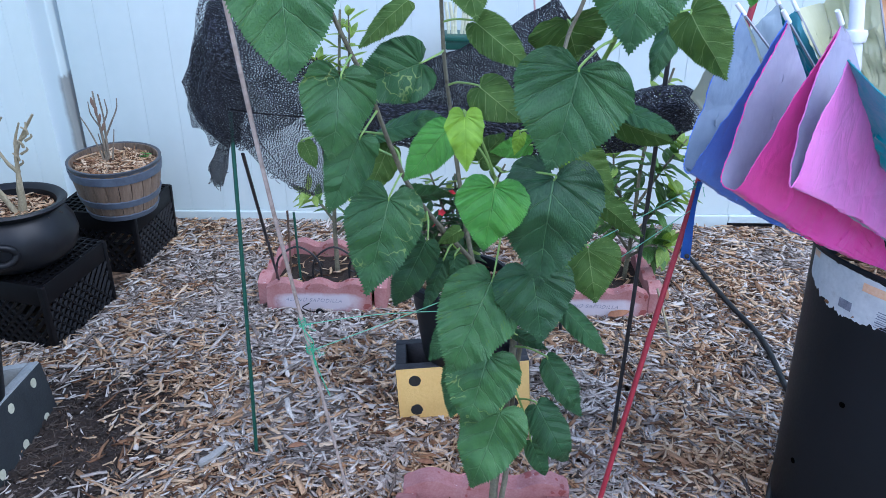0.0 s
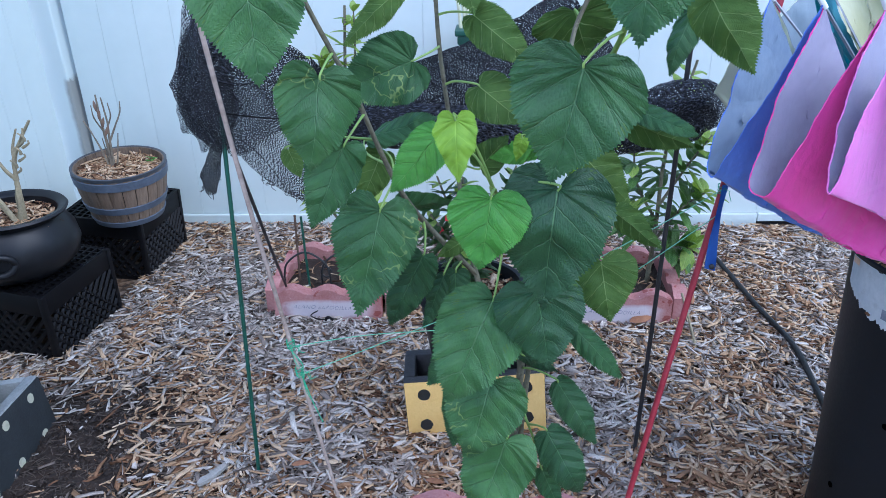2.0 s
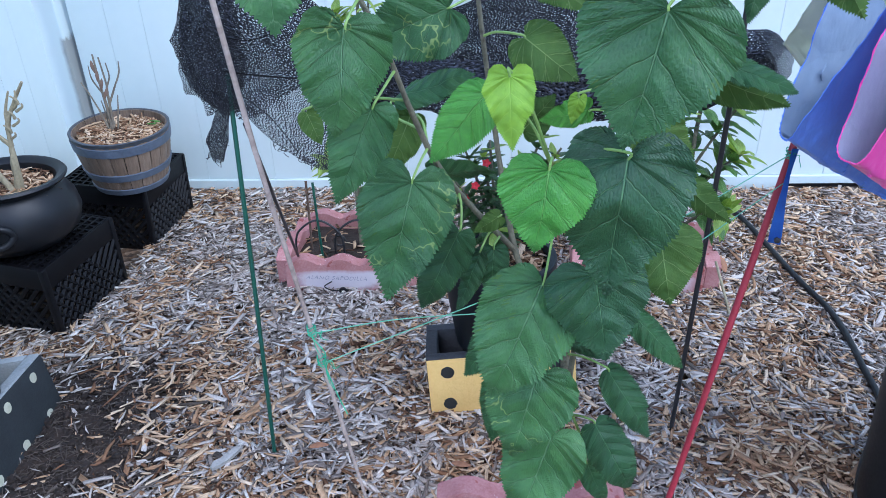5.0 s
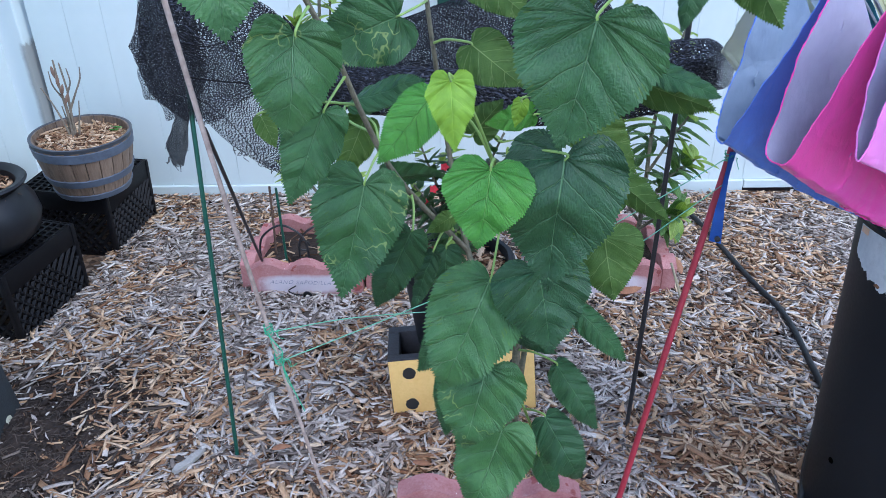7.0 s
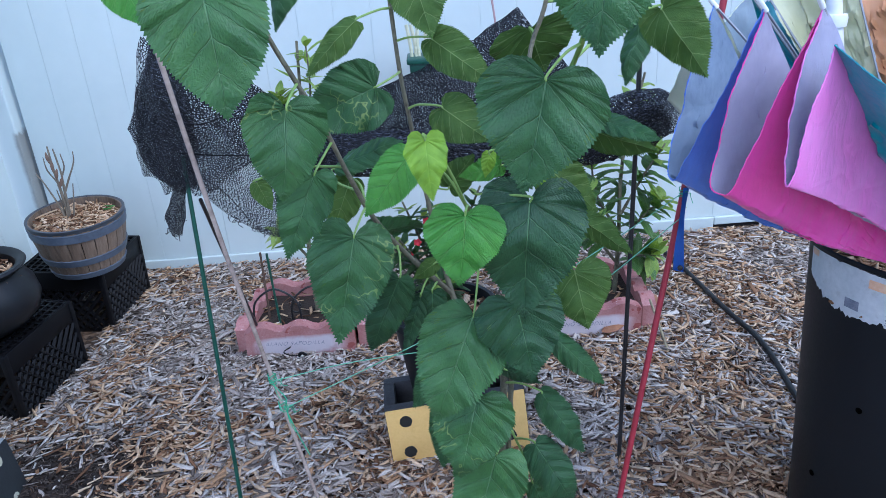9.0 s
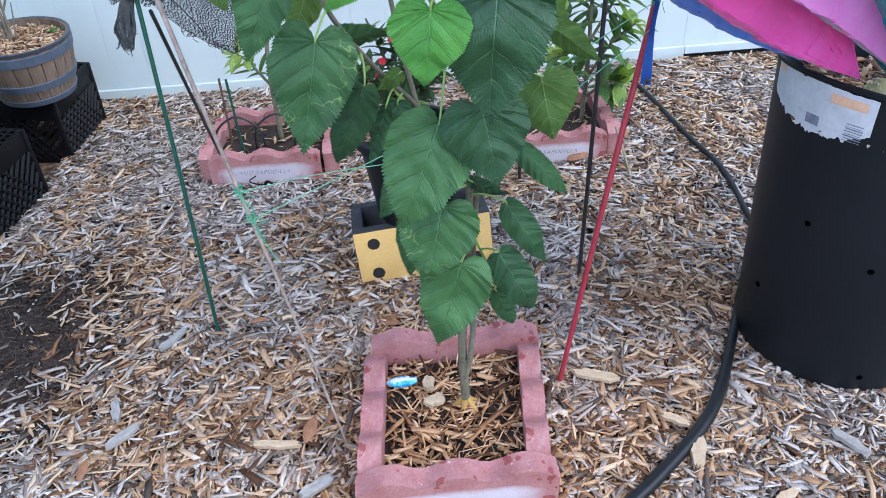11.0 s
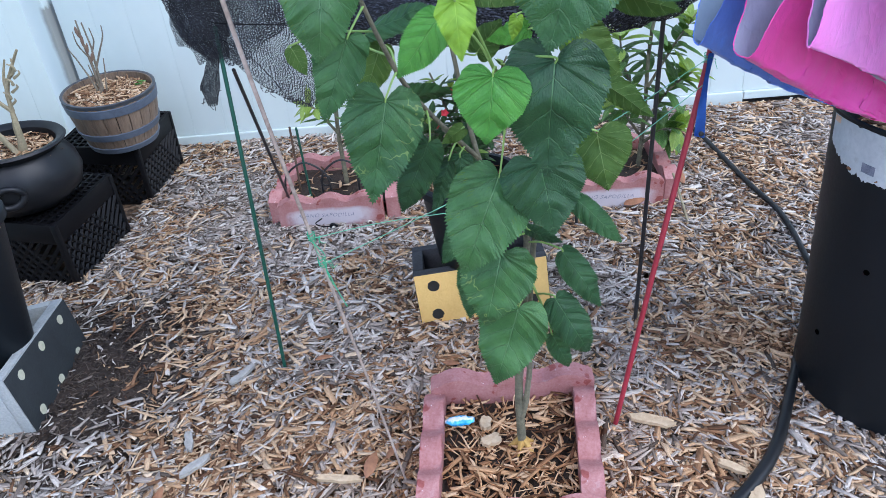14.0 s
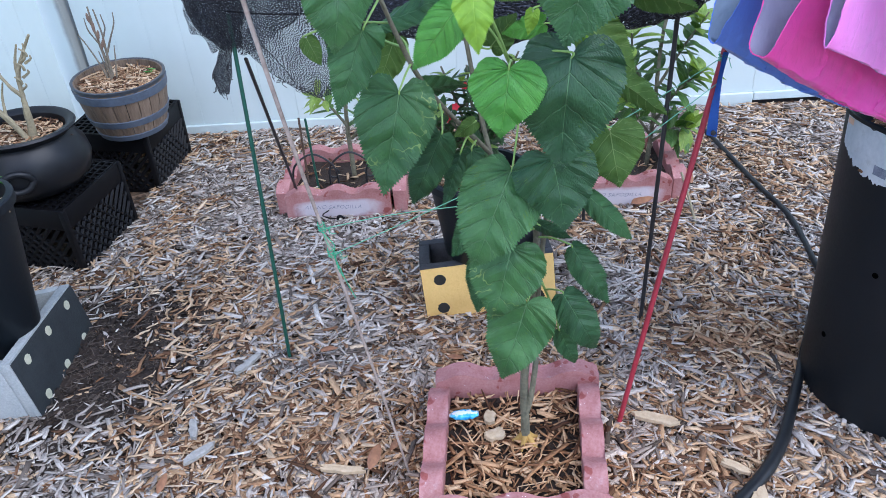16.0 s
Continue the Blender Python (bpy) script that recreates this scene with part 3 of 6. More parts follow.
def chip_cloud(name, x, y, z, length, width, thick, rng, mat, tilt=0.065):
    """One mesh of loose wood slivers, each a closed, bent, unevenly split piece of three cross-sections."""
    n = len(x)
    local = np.zeros((n, 12, 3))
    ends = np.where(rng.random((n, 2)) < 0.22, rng.uniform(0.15, 0.5, (n, 2)), rng.uniform(0.78, 1.06, (n, 2)))
    belly = rng.uniform(0.92, 1.06, n)
    shift = rng.normal(0, 0.08, n) * width
    bend = rng.normal(0, 0.03, n) * length
    lift = rng.normal(0, 0.04, n) * length
    cut = rng.uniform(-0.9, 0.9, (n, 2))
    for i, s in enumerate((-1.0, 0.0, 1.0)):
        w = (ends[:, 0], belly, ends[:, 1])[i]
        off = bend * abs(s)
        for j, (sy, sz) in enumerate(((-1, -1), (1, -1), (1, 1), (-1, 1))):
            k = 4 * i + j
            local[:, k, 0] = s * length / 2 + (0 if s == 0 else cut[:, 0 if s < 0 else 1] * sy * width * 0.6) + (s == 0) * ends[:, 0] * 0.2 * length - (s == 0) * 0.1 * length
            local[:, k, 1] = sy * width / 2 * w + off + shift * (1 if s == 0 else 0)
            local[:, k, 2] = sz * thick / 2 * (0.45 + 0.55 * w) + lift * abs(s) * 0.6
    grain_uv = local[..., :2] + rng.uniform(0, 40, (n, 1, 2))
    yaw, pitch, roll = rng.uniform(0, 2 * math.pi, n), rng.normal(0, tilt, n), rng.normal(0, 0.25, n)
    cy, sy_, cp, sp, cr, sr = (f(v)[:, None] for v in (yaw, pitch, roll) for f in (np.cos, np.sin))
    X, Y, Z = local[..., 0], local[..., 1], local[..., 2]
    Y, Z = Y * cr - Z * sr, Y * sr + Z * cr
    X, Z = X * cp + Z * sp, -X * sp + Z * cp
    X, Y = X * cy - Y * sy_, X * sy_ + Y * cy
    co = np.stack([X + x[:, None], Y + y[:, None], Z + z[:, None]], -1).reshape(-1, 3)
    quad = [(3, 2, 1, 0), (8, 9, 10, 11)]
    for i in (0, 4):
        quad += [(i + j, i + (j + 1) % 4, i + 4 + (j + 1) % 4, i + 4 + j) for j in range(4)]
    faces = (np.array(quad)[None] + 12 * np.arange(n)[:, None, None]).reshape(-1, 4)
    me = bpy.data.meshes.new(name)
    me.vertices.add(len(co))
    me.vertices.foreach_set("co", co.ravel())
    me.loops.add(faces.size)
    me.loops.foreach_set("vertex_index", faces.ravel())
    me.polygons.add(len(faces))
    me.polygons.foreach_set("loop_start", np.arange(0, faces.size, 4))
    me.update(calc_edges=True)
    me.uv_layers.new().data.foreach_set("uv", grain_uv.reshape(-1, 2)[faces.ravel()].ravel())
    me.materials.append(mat)
    return new(name, me)


def chip_sizes(rng, n, scale=1.0):
    kind = rng.random(n)
    crumb, splinter, big = kind < 0.24, kind < 0.54, kind > 0.945
    length = np.where(splinter, 0.018 + 0.060 * rng.random(n) ** 1.6, 0.022 + 0.046 * rng.random(n) ** 1.4) * np.where(big, 1.75, 1.0)
    width = np.where(splinter, rng.uniform(0.0020, 0.0048, n), rng.uniform(0.0042, 0.0108, n)) * np.where(big, 1.5, 1.0)
    length, width = np.where(crumb, rng.uniform(0.006, 0.022, n), length) * scale, np.where(crumb, rng.uniform(0.0016, 0.0050, n), width) * scale
    return length, width, np.minimum(width * rng.uniform(0.35, 0.8, n), 0.0036)


def wood_chips():
    """Loose shredded chips heaped over the ground; thin over the dug patch of soil."""
    rng = np.random.default_rng(7)
    count = 185000
    x = rng.uniform(-1.75, 2.5, count)
    y = 0.55 + (3.32 - 0.55) * rng.random(count) ** 1.12
    far = rng.random(count) < np.clip(1.20 - 0.20 * y, 0.45, 1)
    ragged = np.sin(9 * x + 3 * np.sin(6 * y)) * np.sin(8 * y + 2 * np.sin(7 * x)) + 0.7 * np.sin(23 * x + 4 * np.sin(13 * y)) * np.sin(19 * y + 3 * np.sin(17 * x))
    soil = np.exp(-(np.maximum(0.02, ((x + 1.07) / 0.30) ** 2 + ((y - 1.67) / 0.42) ** 2 + 0.18 * ragged) ** 1.8))
    keep = far & (rng.random(count) > 0.965 * soil)
    keep &= rng.random(count) < np.clip((y - 0.52) / 0.18, 0, 1) * np.clip((2.5 - x) / 0.4, 0, 1)
    keep &= ~((x > -0.08) & (x < 0.27) & (y > 1.06) & (y < 1.46))
    keep &= (np.hypot(x - 1.08, y - 1.49) > 0.19) & ~((x < -1.3) & (y > 2.2) & (y < 3.0))
    x, y = x[keep], y[keep]
    n = len(x)
    length, width, thick = chip_sizes(rng, n)
    z = rng.uniform(0.0, 0.018, n) + 0.004 * soil[keep]
    return tagged(chip_cloud("wood_chip_mulch", x, y, z, length, width, thick, rng, M_chip), "weathered grey and tan shredded wood chips on the ground", "mulch", kind="stuff")


wood_chips()


M_litter = surface("rotted_fibre", (0.03, 0.022, 0.017), (0.13, 0.098, 0.075), 0.9, 30, 150, 0.5, 0.002)


def soil_patch():
    """Dug-over earth with no mulch, in an uneven patch."""
    def fn(u, v):
        a, r = 2 * math.pi * u, v
        e = 1 + 0.22 * noise.noise(Vector((math.cos(a) * 1.5, math.sin(a) * 1.5, 3)))
        x, y = -1.07 + 0.42 * r * e * math.cos(a), 1.68 + 0.52 * r * e * math.sin(a)
        return Vector((x, y, 0.008 * (1 - r ** 3) + 0.012 * noise.noise(Vector((x * 16, y * 16, 0))) + 0.007 * noise.noise(Vector((x * 60, y * 60, 0))) - 0.006 * r))
    return tagged(part("soil_patch", sheet(fn, 130, 60), M_soil), "bare dark dug earth between the mulch", "soil", kind="structure")


soil_patch()
rng_c = np.random.default_rng(17)
q_c = rng_c.normal(0, 1, (2600, 2)) * (0.16, 0.21) + (-1.06, 1.68)
s_c = 0.003 + 0.013 * rng_c.random(2600) ** 4
tagged(chip_cloud("soil_clods", q_c[:, 0], q_c[:, 1], 0.006 + s_c * 0.35, s_c * 1.2, s_c, s_c * 0.7, rng_c, M_soil, 0.4), "crumbs and clods of dark earth", "soil", kind="stuff")
q_c = rng_c.normal(0, 1, (2400, 2)) * (0.18, 0.23) + (-1.06, 1.68)
tagged(chip_cloud("soil_litter", q_c[:, 0], q_c[:, 1], rng_c.uniform(0.006, 0.016, 2400), rng_c.uniform(0.006, 0.04, 2400), rng_c.uniform(0.001, 0.003, 2400), rng_c.uniform(0.0008, 0.002, 2400), rng_c, M_litter, 0.2), "fine dark rotted fibres on the earth", "litter", kind="stuff")


def chip_heap(name, label, fn, count, seed, parent=None, scale=1.0, mat=None, thin=1.0):
    """A layer of the same chips inside a pot or a bed; fn(rng) gives a place."""
    rg, rng = random.Random(seed), np.random.default_rng(seed)
    q = np.array([fn(rg) for _ in range(count)])
    length, width, thick = chip_sizes(rng, count, scale)
    ob = chip_cloud(name, q[:, 0], q[:, 1], q[:, 2], length, width * thin, np.minimum(thick, width * thin), rng, mat or M_chip_tan, 0.2)
    ob.parent = parent
    return tagged(ob, label, "" if parent else "mulch", kind="stuff")


def post_material():
    """White vinyl with a grey streak of mildew down the lower half."""
    m, nt, p = nodes_of("mildewed_white_vinyl")
    v = coords(nt)
    sep = nt.nodes.new("ShaderNodeSeparateXYZ")
    nt.links.new(v, sep.inputs[0])
    n1 = noise_tex(nt, v, 9, 5)
    low = ramp(nt, math_node(nt, "MULTIPLY_ADD", n1, 0.14, sep.outputs[2]), [(0.755, (1, 1, 1)), (0.775, (0, 0, 0))])
    edge = ramp(nt, math_node(nt, "MULTIPLY_ADD", n1, 0.03, sep.outputs[0]), [(0.046, (0, 0, 0)), (0.064, (1, 1, 1))])
    f = math_node(nt, "MULTIPLY", math_node(nt, "MULTIPLY", low, edge), 0.7)
    c = mix(nt, f, (0.52, 0.59, 0.575), (0.13, 0.11, 0.09))
    nt.links.new(c, p.inputs["Base Color"])
    p.inputs["Roughness"].default_value = 0.45
    return m


M_post = post_material()
FENCE_H = 1.83


def fence(name, m, length, gap_from=None):
    """A vinyl privacy fence along +x from the pose m, its face towards -y."""
    f = thing(name, "white vinyl privacy fence of tongue and groove boards", "fence", m, kind="structure")
    bm = bmesh.new()
    end = length if gap_from is None else gap_from
    box(bm, (0, -0.022, -0.03), (end, 0.03, 0.052), 0.004)
    part("bottom_rail", bm, M_vinyl, f, "", False)
    if gap_from is not None:
        bm = bmesh.new()
        box(bm, (gap_from + 0.002, -0.022, 0.013), (length, 0.03, 0.052), 0.004)
        part("bottom_rail", bm, M_vinyl, f, "", False)
        # black strip added for the shade in the slot below the rail
        bm = bmesh.new()
        box(bm, (gap_from + 0.002, 0.0, -0.03), (length, 0.028, 0.012), 0)
        part("gap_board", bm, M_black_stake, f, "black strip put in for the shade in the gap under the rail")
    bm = bmesh.new()
    box(bm, (0, -0.022, FENCE_H - 0.12), (length, 0.03, FENCE_H), 0.004)
    part("top_rail", bm, M_vinyl, f, "", False)
    w = 0.152
    bm = bmesh.new()
    box(bm, (0.0, -0.008, 0.053), (w - 0.0012, 0.012, FENCE_H - 0.121), 0.0012)
    first = part("plank", bm, M_vinyl, f, "", False)
    bm = box(bmesh.new(), (0, -0.0055, 0.053), (length, 0.02, FENCE_H - 0.121))
    part("backing", bm, M_vinyl, f, "", False)
    for i in range(1, int(length / w)):
        o = first.copy()
        scene.collection.objects.link(o)
        o.matrix_basis = pose(i * w, 0, 0)
    return f


fence("fence_back", pose(-1.70, 3.30, 0, 0, 0, 1.5), 6.4, 3.045)
fence("fence_side", pose(-1.79, -3.2, 0, 0, 0, 90), 6.4)
bm = box(bmesh.new(), (-0.055, -0.055, -0.1), (0.055, 0.055, FENCE_H + 0.08), 0.006)
bm2 = lathe([(0.0, 0.06), (0.078, 0.0), (0.078, -0.02), (0.0, -0.02)], 4, bm, (0, 0, FENCE_H + 0.10))
post = tagged(part("fence_post", bm2, M_post, None, "", False), "white vinyl corner post streaked with grey mildew", "fence post", kind="structure")
post.matrix_basis = pose(-1.765, 3.30, 0, 0, -0.8, 0)


# ---- edging beds ----
def edging_block(length, scallops, m, painted=False, height=0.125, thick=0.05):
    """A cast edging block along +x with a scalloped top; front face at y = 0. Returns the block."""
    bm = bmesh.new()
    steps = 14 * scallops
    prof = []
    for i in range(steps + 1):
        s = i / steps
        ph = (s * scallops) % 1.0 if i < steps else 1.0
        prof.append((length * (s - 0.5), height - 0.026 * (1 - (math.sqrt(math.sin(math.pi * ph) ** 2 + 0.05) - 0.224) / 0.80)))
    top, bot = [(x, z) for x, z in prof], [(length / 2, -0.02), (-length / 2, -0.02)]
    outline = top + bot
    a = [bm.verts.new((x, 0, z)) for x, z in outline]
    b = [bm.verts.new((x, thick, z)) for x, z in outline]
    fr, bk = bm.faces.new(a), bm.faces.new(b[::-1])
    for i in range(len(a)):
        j = (i + 1) % len(a)
        bm.faces.new((a[j], a[i], b[i], b[j]))
    es = list(fr.edges) + list(bk.edges)
    bmesh.ops.bevel(bm, geom=es, offset=0.004, segments=2, profile=0.5, affect="EDGES")
    bmesh.ops.recalc_face_normals(bm, faces=bm.faces)
    ob = part("edging_block", bm, M_edger_white if painted else M_edger)
    ob.matrix_basis = m
    words = "scalloped red concrete edging block with a white sprayed, lettered face" if painted else "scalloped red concrete edging block, chalky and damp in patches"
    return tagged(ob, words, "edging block", "blocks round the planting beds")


def bed_soil(name, label, x0, x1, y0, y1, z):
    bm = sheet(lambda u, v: Vector((x0 + (x1 - x0) * u, y0 + (y1 - y0) * v, z + 0.010 * noise.noise(Vector((u * 4, v * 4, x0))))), 16, 16)
    return tagged(part(name, bm, M_soil), label, "soil", kind="structure")


front = edging_block(0.408, 3, pose(0.095, 1.037, 0, 0, 0, 1.2), True)
lettering("PAKISTANI", 0.034, M_ink, front, pose(-0.166, -0.0006, 0.031, 90, -1.0, 0), "hand-lettered name in dark ink", 1.27)
lettering("MULBERRY", 0.0165, M_ink, front, pose(0.040, -0.0006, 0.028, 90, -1.0, 0), "smaller hand-lettered word in dark ink", 1.22)
edging_block(0.408, 3, pose(0.122, 1.440, 0, 0, 0, 0.5))
edging_block(0.348, 3, pose(-0.052, 1.264, 0.0, 0, 0, 88), False, 0.112)
edging_block(0.348, 3, pose(0.306, 1.266, 0.0, 0, 0, 85), False, 0.112)
bed_soil("bed_soil", "dark soil inside the mulberry bed", -0.085, 0.285, 1.07, 1.45, 0.046)
chip_heap("bed_mulch", "tan shredded bark over dark soil in the bed", lambda r: (lambda x, y: (x + 0.06 * (y - 1.25), y, 0.052 + r.uniform(0, 0.016)))(r.uniform(-0.055, 0.255), r.uniform(1.09, 1.435)), 680, 3, scale=1.08, thin=0.72)

# beds of the two sapodillas
for bx, tag_text in ((-0.478, "ALANO SAPODILLA"), (0.552, "ALANO SAPODILLA")):
    f2 = edging_block(0.392, 3, pose(bx, 2.443, 0, 0, 0, 0.5), True)
    lettering(tag_text, 0.0215, M_ink_pale, f2, pose(-0.125, -0.0006, 0.050, 90, 1.5, 0), "worn hand-lettered name in faint ink", 1.15, 0.3)
    edging_block(0.40, 3, pose(bx + 0.0, 2.80, 0, 0, 0, -1.0))
    edging_block(0.335, 3, pose(bx - 0.178, 2.655, 0, 0, 0, 86), False, 0.120)
    edging_block(0.335, 3, pose(bx + 0.255, 2.64, 0, 0, 0, 90), False, 0.120)
    bed_soil("bed_soil", "dark soil inside the sapodilla bed", bx - 0.2, bx + 0.235, 2.5, 2.81, 0.066)
    chip_heap("bed_mulch", "thin scatter of chips on the dark soil of the bed", lambda r: (r.uniform(bx - 0.18, bx + 0.18), r.uniform(2.52, 2.79), 0.074 + r.uniform(0, 0.012)), 70, 4 + int(bx > 0))


# ---- painted hollow blocks ----
def hollow_block(name, label, m, face_mat, body_mat, dot_mat, dots, top_mat=None, dot_r=0.0175, size=(0.394, 0.19, 0.188)):
    """A hollow concrete block, cores up, with painted dots on its front (-y) face."""
    L, D, H = size
    b = thing(name, label, "concrete block", m, "painted blocks")
    w = 0.032
    walls = (((0, 0), (L, w)), ((0, D - w), (L, D)), ((0, w), (w, D - w)), ((L - w, w), (L, D - w)), ((L / 2 - w / 2, w), (L / 2 + w / 2, D - w)))
    bm = bmesh.new()
    for (x0, y0), (x1, y1) in walls:
        box(bm, (x0, y0 + (0.0015 if y0 == 0 else 0), 0), (x1, y1, H), 0.004)
    for v in bm.verts:
        v.co += Vector((noise.noise(v.co * 60), noise.noise(v.co * 60 + Vector((9, 0, 0))), noise.noise(v.co * 60 + Vector((0, 9, 0))))) * 0.0015
    part("body", bm, body_mat, b)
    bm = bmesh.new()
    box(bm, (0.002, -0.003, 0.0), (L - 0.002, 0.001, H - 0.003), 0.0015)
    part("painted_face", bm, face_mat, b)
    if top_mat:
        bm = bmesh.new()
        for (x0, y0), (x1, y1) in walls:
            box(bm, (x0 + 0.002, y0 + 0.002, H - 0.002), (x1 - 0.002, y1 - 0.002, H + 0.0022 + 0.0006 * (y0 + x0)), 0.001)
        part("top_rim", bm, top_mat, b, "bare pale concrete rim")
    for dx, dz in dots:
        bm = bmesh.new()
        k = 44
        ring = [bm.verts.new((dx + dot_r * (1 + 0.16 * noise.noise(Vector((math.cos(a) * 1.4, math.sin(a) * 1.4, dx * 50))) + 0.16 * noise.noise(Vector((math.cos(a) * 7, math.sin(a) * 7, dz * 90)))) * math.cos(a), -0.0042, dz + dot_r * math.sin(a) * (1 + 0.1 * noise.noise(Vector((math.sin(a), dz * 40, 0)))))) for a in (2 * math.pi * i / k for i in range(k))]
        back = [bm.verts.new(Vector(v.co) + Vector((0, 0.0016, 0))) for v in ring]
        bm.faces.new(ring)
        for i in range(k):
            bm.faces.new((ring[i], back[i], back[(i + 1) % k], ring[(i + 1) % k]))
        part("dot", bm, dot_mat, b, "", False)
    return b


hollow_block("concrete_block", "yellow painted hollow block with black dots like a die", pose(-0.123, 1.820, -0.014, -6, -3.5, 4.5), M_yellow, M_block_grey, M_dot_black,
             [(x, z) for x in (0.055, 0.197, 0.340) for z in (0.050, 0.146)])
hollow_block("concrete_block", "charcoal painted hollow block with cream dots and bare concrete ends", pose(-1.134, 1.451, 0.002, -8, 4.0, 95), M_charcoal, M_concrete, M_dot_white,
             [(x, z) for x in (0.065, 0.195, 0.325) for z in (0.035, 0.155)], M_concrete, 0.014)


# ---- pots ----
def pot(name, label, at, r_bot, r_top, h, mat, fill, rim=0.012, seg=48):
    p = thing(name, label, "plant pot", at)
    prof = [(0, 0.004), (r_bot - 0.004, 0.0), (r_bot, 0.006), (r_top, h - 0.03), (r_top + rim * 0.4, h - 0.03), (r_top + rim, h - 0.026), (r_top + rim, h - 0.004), (r_top + rim - 0.004, h), (r_top - 0.004, h), (r_top - 0.006, h - 0.006), (r_bot - 0.006, 0.012)]
    part("shell", lathe(prof, seg), mat, p)
    r_in = r_bot + (r_top - r_bot) * fill - 0.008
    bm = lathe([(0, h * fill + 0.006), (r_in * 0.6, h * fill + 0.004), (r_in, h * fill)], 24)
    part("potting_soil", bm, M_soil, p)
    return p, h * fill, r_in


def pot_chips(p, z, r, count, seed, scale=1.0):
    chip_heap("mulch", "shredded chips on the potting soil", lambda q: (lambda a, d: (d * math.cos(a), d * math.sin(a), z + 0.006 + q.uniform(0, 0.012)))(q.uniform(0, 6.3), r * math.sqrt(q.random()) * 0.95), count, seed, p, scale)


flower_pot, fz, fr_ = pot("plant_pot", "square-shouldered black nursery pot on the yellow block", pose(0.047, 1.935, 0.178), 0.105, 0.140, 0.262, M_pot_black, 0.86)
pot_chips(flower_pot, fz, fr_, 420, 11)
block_pot, bz, br_ = pot("plant_pot", "tall black nursery pot standing in the charcoal block", pose(-1.262, 1.635, 0.004), 0.058, 0.135, 0.56, M_pot_black, 0.9)
pot_chips(block_pot, bz, br_, 200, 12)


def tall_pot():
    p = thing("tree_pot", "tall black plastic tree pot with a torn paper label", "plant pot", pose(1.08, 1.49, 0))
    h, rb, rt = 0.70, 0.221, 0.259
    prof = [(0, 0.006), (rb - 0.02, 0.0), (rb - 0.004, 0.006), (rb, 0.02), (rb + (rt - rb) * 0.5, h * 0.5), (rb + (rt - rb) * 0.93, h * 0.93), (rt, h - 0.012), (rt + 0.004, h - 0.010), (rt + 0.005, h - 0.003), (rt + 0.002, h), (rt - 0.004, h - 0.003), (rt - 0.008, h - 0.03), (rb - 0.010, 0.02)]
    # the mouth is sheared to fit the camera's view: higher on one side than on the other
    warp = lambda q: Vector((q.x, q.y, q.z - (0.045 * q.x + 0.028 * q.y) / rt * (q.z / h) ** 2))
    bm = lathe(prof, 96)
    for v in bm.verts:
        # the foot is pushed out on one side to fit its outline in the camera's view
        out = 1 + 0.19 * math.exp(-((math.degrees(math.atan2(v.co.y, v.co.x)) + 40) / 26) ** 2) * (1 - v.co.z / h)
        v.co = warp(Vector((v.co.x * out, v.co.y * out, v.co.z)))
    part("shell", bm, M_pot_black, p)
    part("potting_soil", lathe([(0, h - 0.055), (0.14, h - 0.06), (rt - 0.014, h - 0.07)], 32), M_soil, p)
    pot_chips(p, h - 0.066, rt - 0.02, 1300, 29, 1.1)
    def on(ang, z, lift):
        r = rb + (rt - rb) * z / h + lift
        return warp(Vector((r * math.cos(radians(ang)), r * math.sin(radians(ang)), z)))
    # torn label: its lower edge is ragged
    def lab(lift):
        def fn(u, v):
            ang = 168 + u * 57
            hi = 0.692 - 0.006 * u + 0.004 * noise.noise(Vector((u * 14, 5, 1)))
            lo = hi - 0.048 - 0.044 * math.sin(math.pi * min(1, u * 0.9 + 0.02)) ** 0.8 + 0.009 * noise.noise(Vector((u * 26, 0, 1))) + 0.005 * noise.noise(Vector((u * 70, 0, 1)))
            return on(ang, lo + (hi - lo) * v, lift)
        return fn
    part("label", sheet(lab(0.003), 60, 8), M_label, p, "torn white paper label with a faded orange print")
    def patch(name, a0, a1, z0, z1, mat, lift=0.0042):
        part(name, sheet(lambda u, v: on(a0 + (a1 - a0) * u, z0 + (z1 - z0) * v, lift), 6, 3), mat, p)
    for k in range(8):
        patch("barcode_bar", 214.5 + 0.4 * (k % 2), 222, 0.606 + 0.0042 * k, 0.6072 + 0.0042 * k + 0.0007 * (k % 3), M_ink_pale)
    patch("orange_print", 206, 221.5, 0.662, 0.678, M_orange)
    patch("orange_print", 169.5, 176, 0.676, 0.688, M_orange)
    patch("printed_patch", 196, 203, 0.612, 0.630, M_ink_pale)
    # black discs painted for the shade inside the drain holes
    for ang, z in ((-150, 0.418), (-116.4, 0.358), (-100.5, 0.059), (-172, 0.2)):
        bm = bmesh.new()
        c, d = on(ang, z, 0.0), Vector((math.cos(radians(ang)), math.sin(radians(ang)), 0))
        tube([c - d * 0.004, c + d * 0.0007], 0.0068, 14, 1, bm)
        part("drain_hole", bm, M_hole, p, "", False)
    return p


M_hole = surface("drain_hole_shade", (0.0005, 0.0005, 0.0005), (0.001, 0.001, 0.001), 1.0, 40, 200, 0.0, 0.0005, spec=0.0)
M_label = surface("weathered_paper", (0.42, 0.46, 0.49), (0.58, 0.61, 0.63), 0.8, 14, 90, 0.5, 0.002, dirt=(0.36, 0.38, 0.39))
M_orange = surface("faded_orange_print", (0.62, 0.34, 0.18), (0.72, 0.50, 0.36), 0.8, 40, 150, 0.3, 0.001)
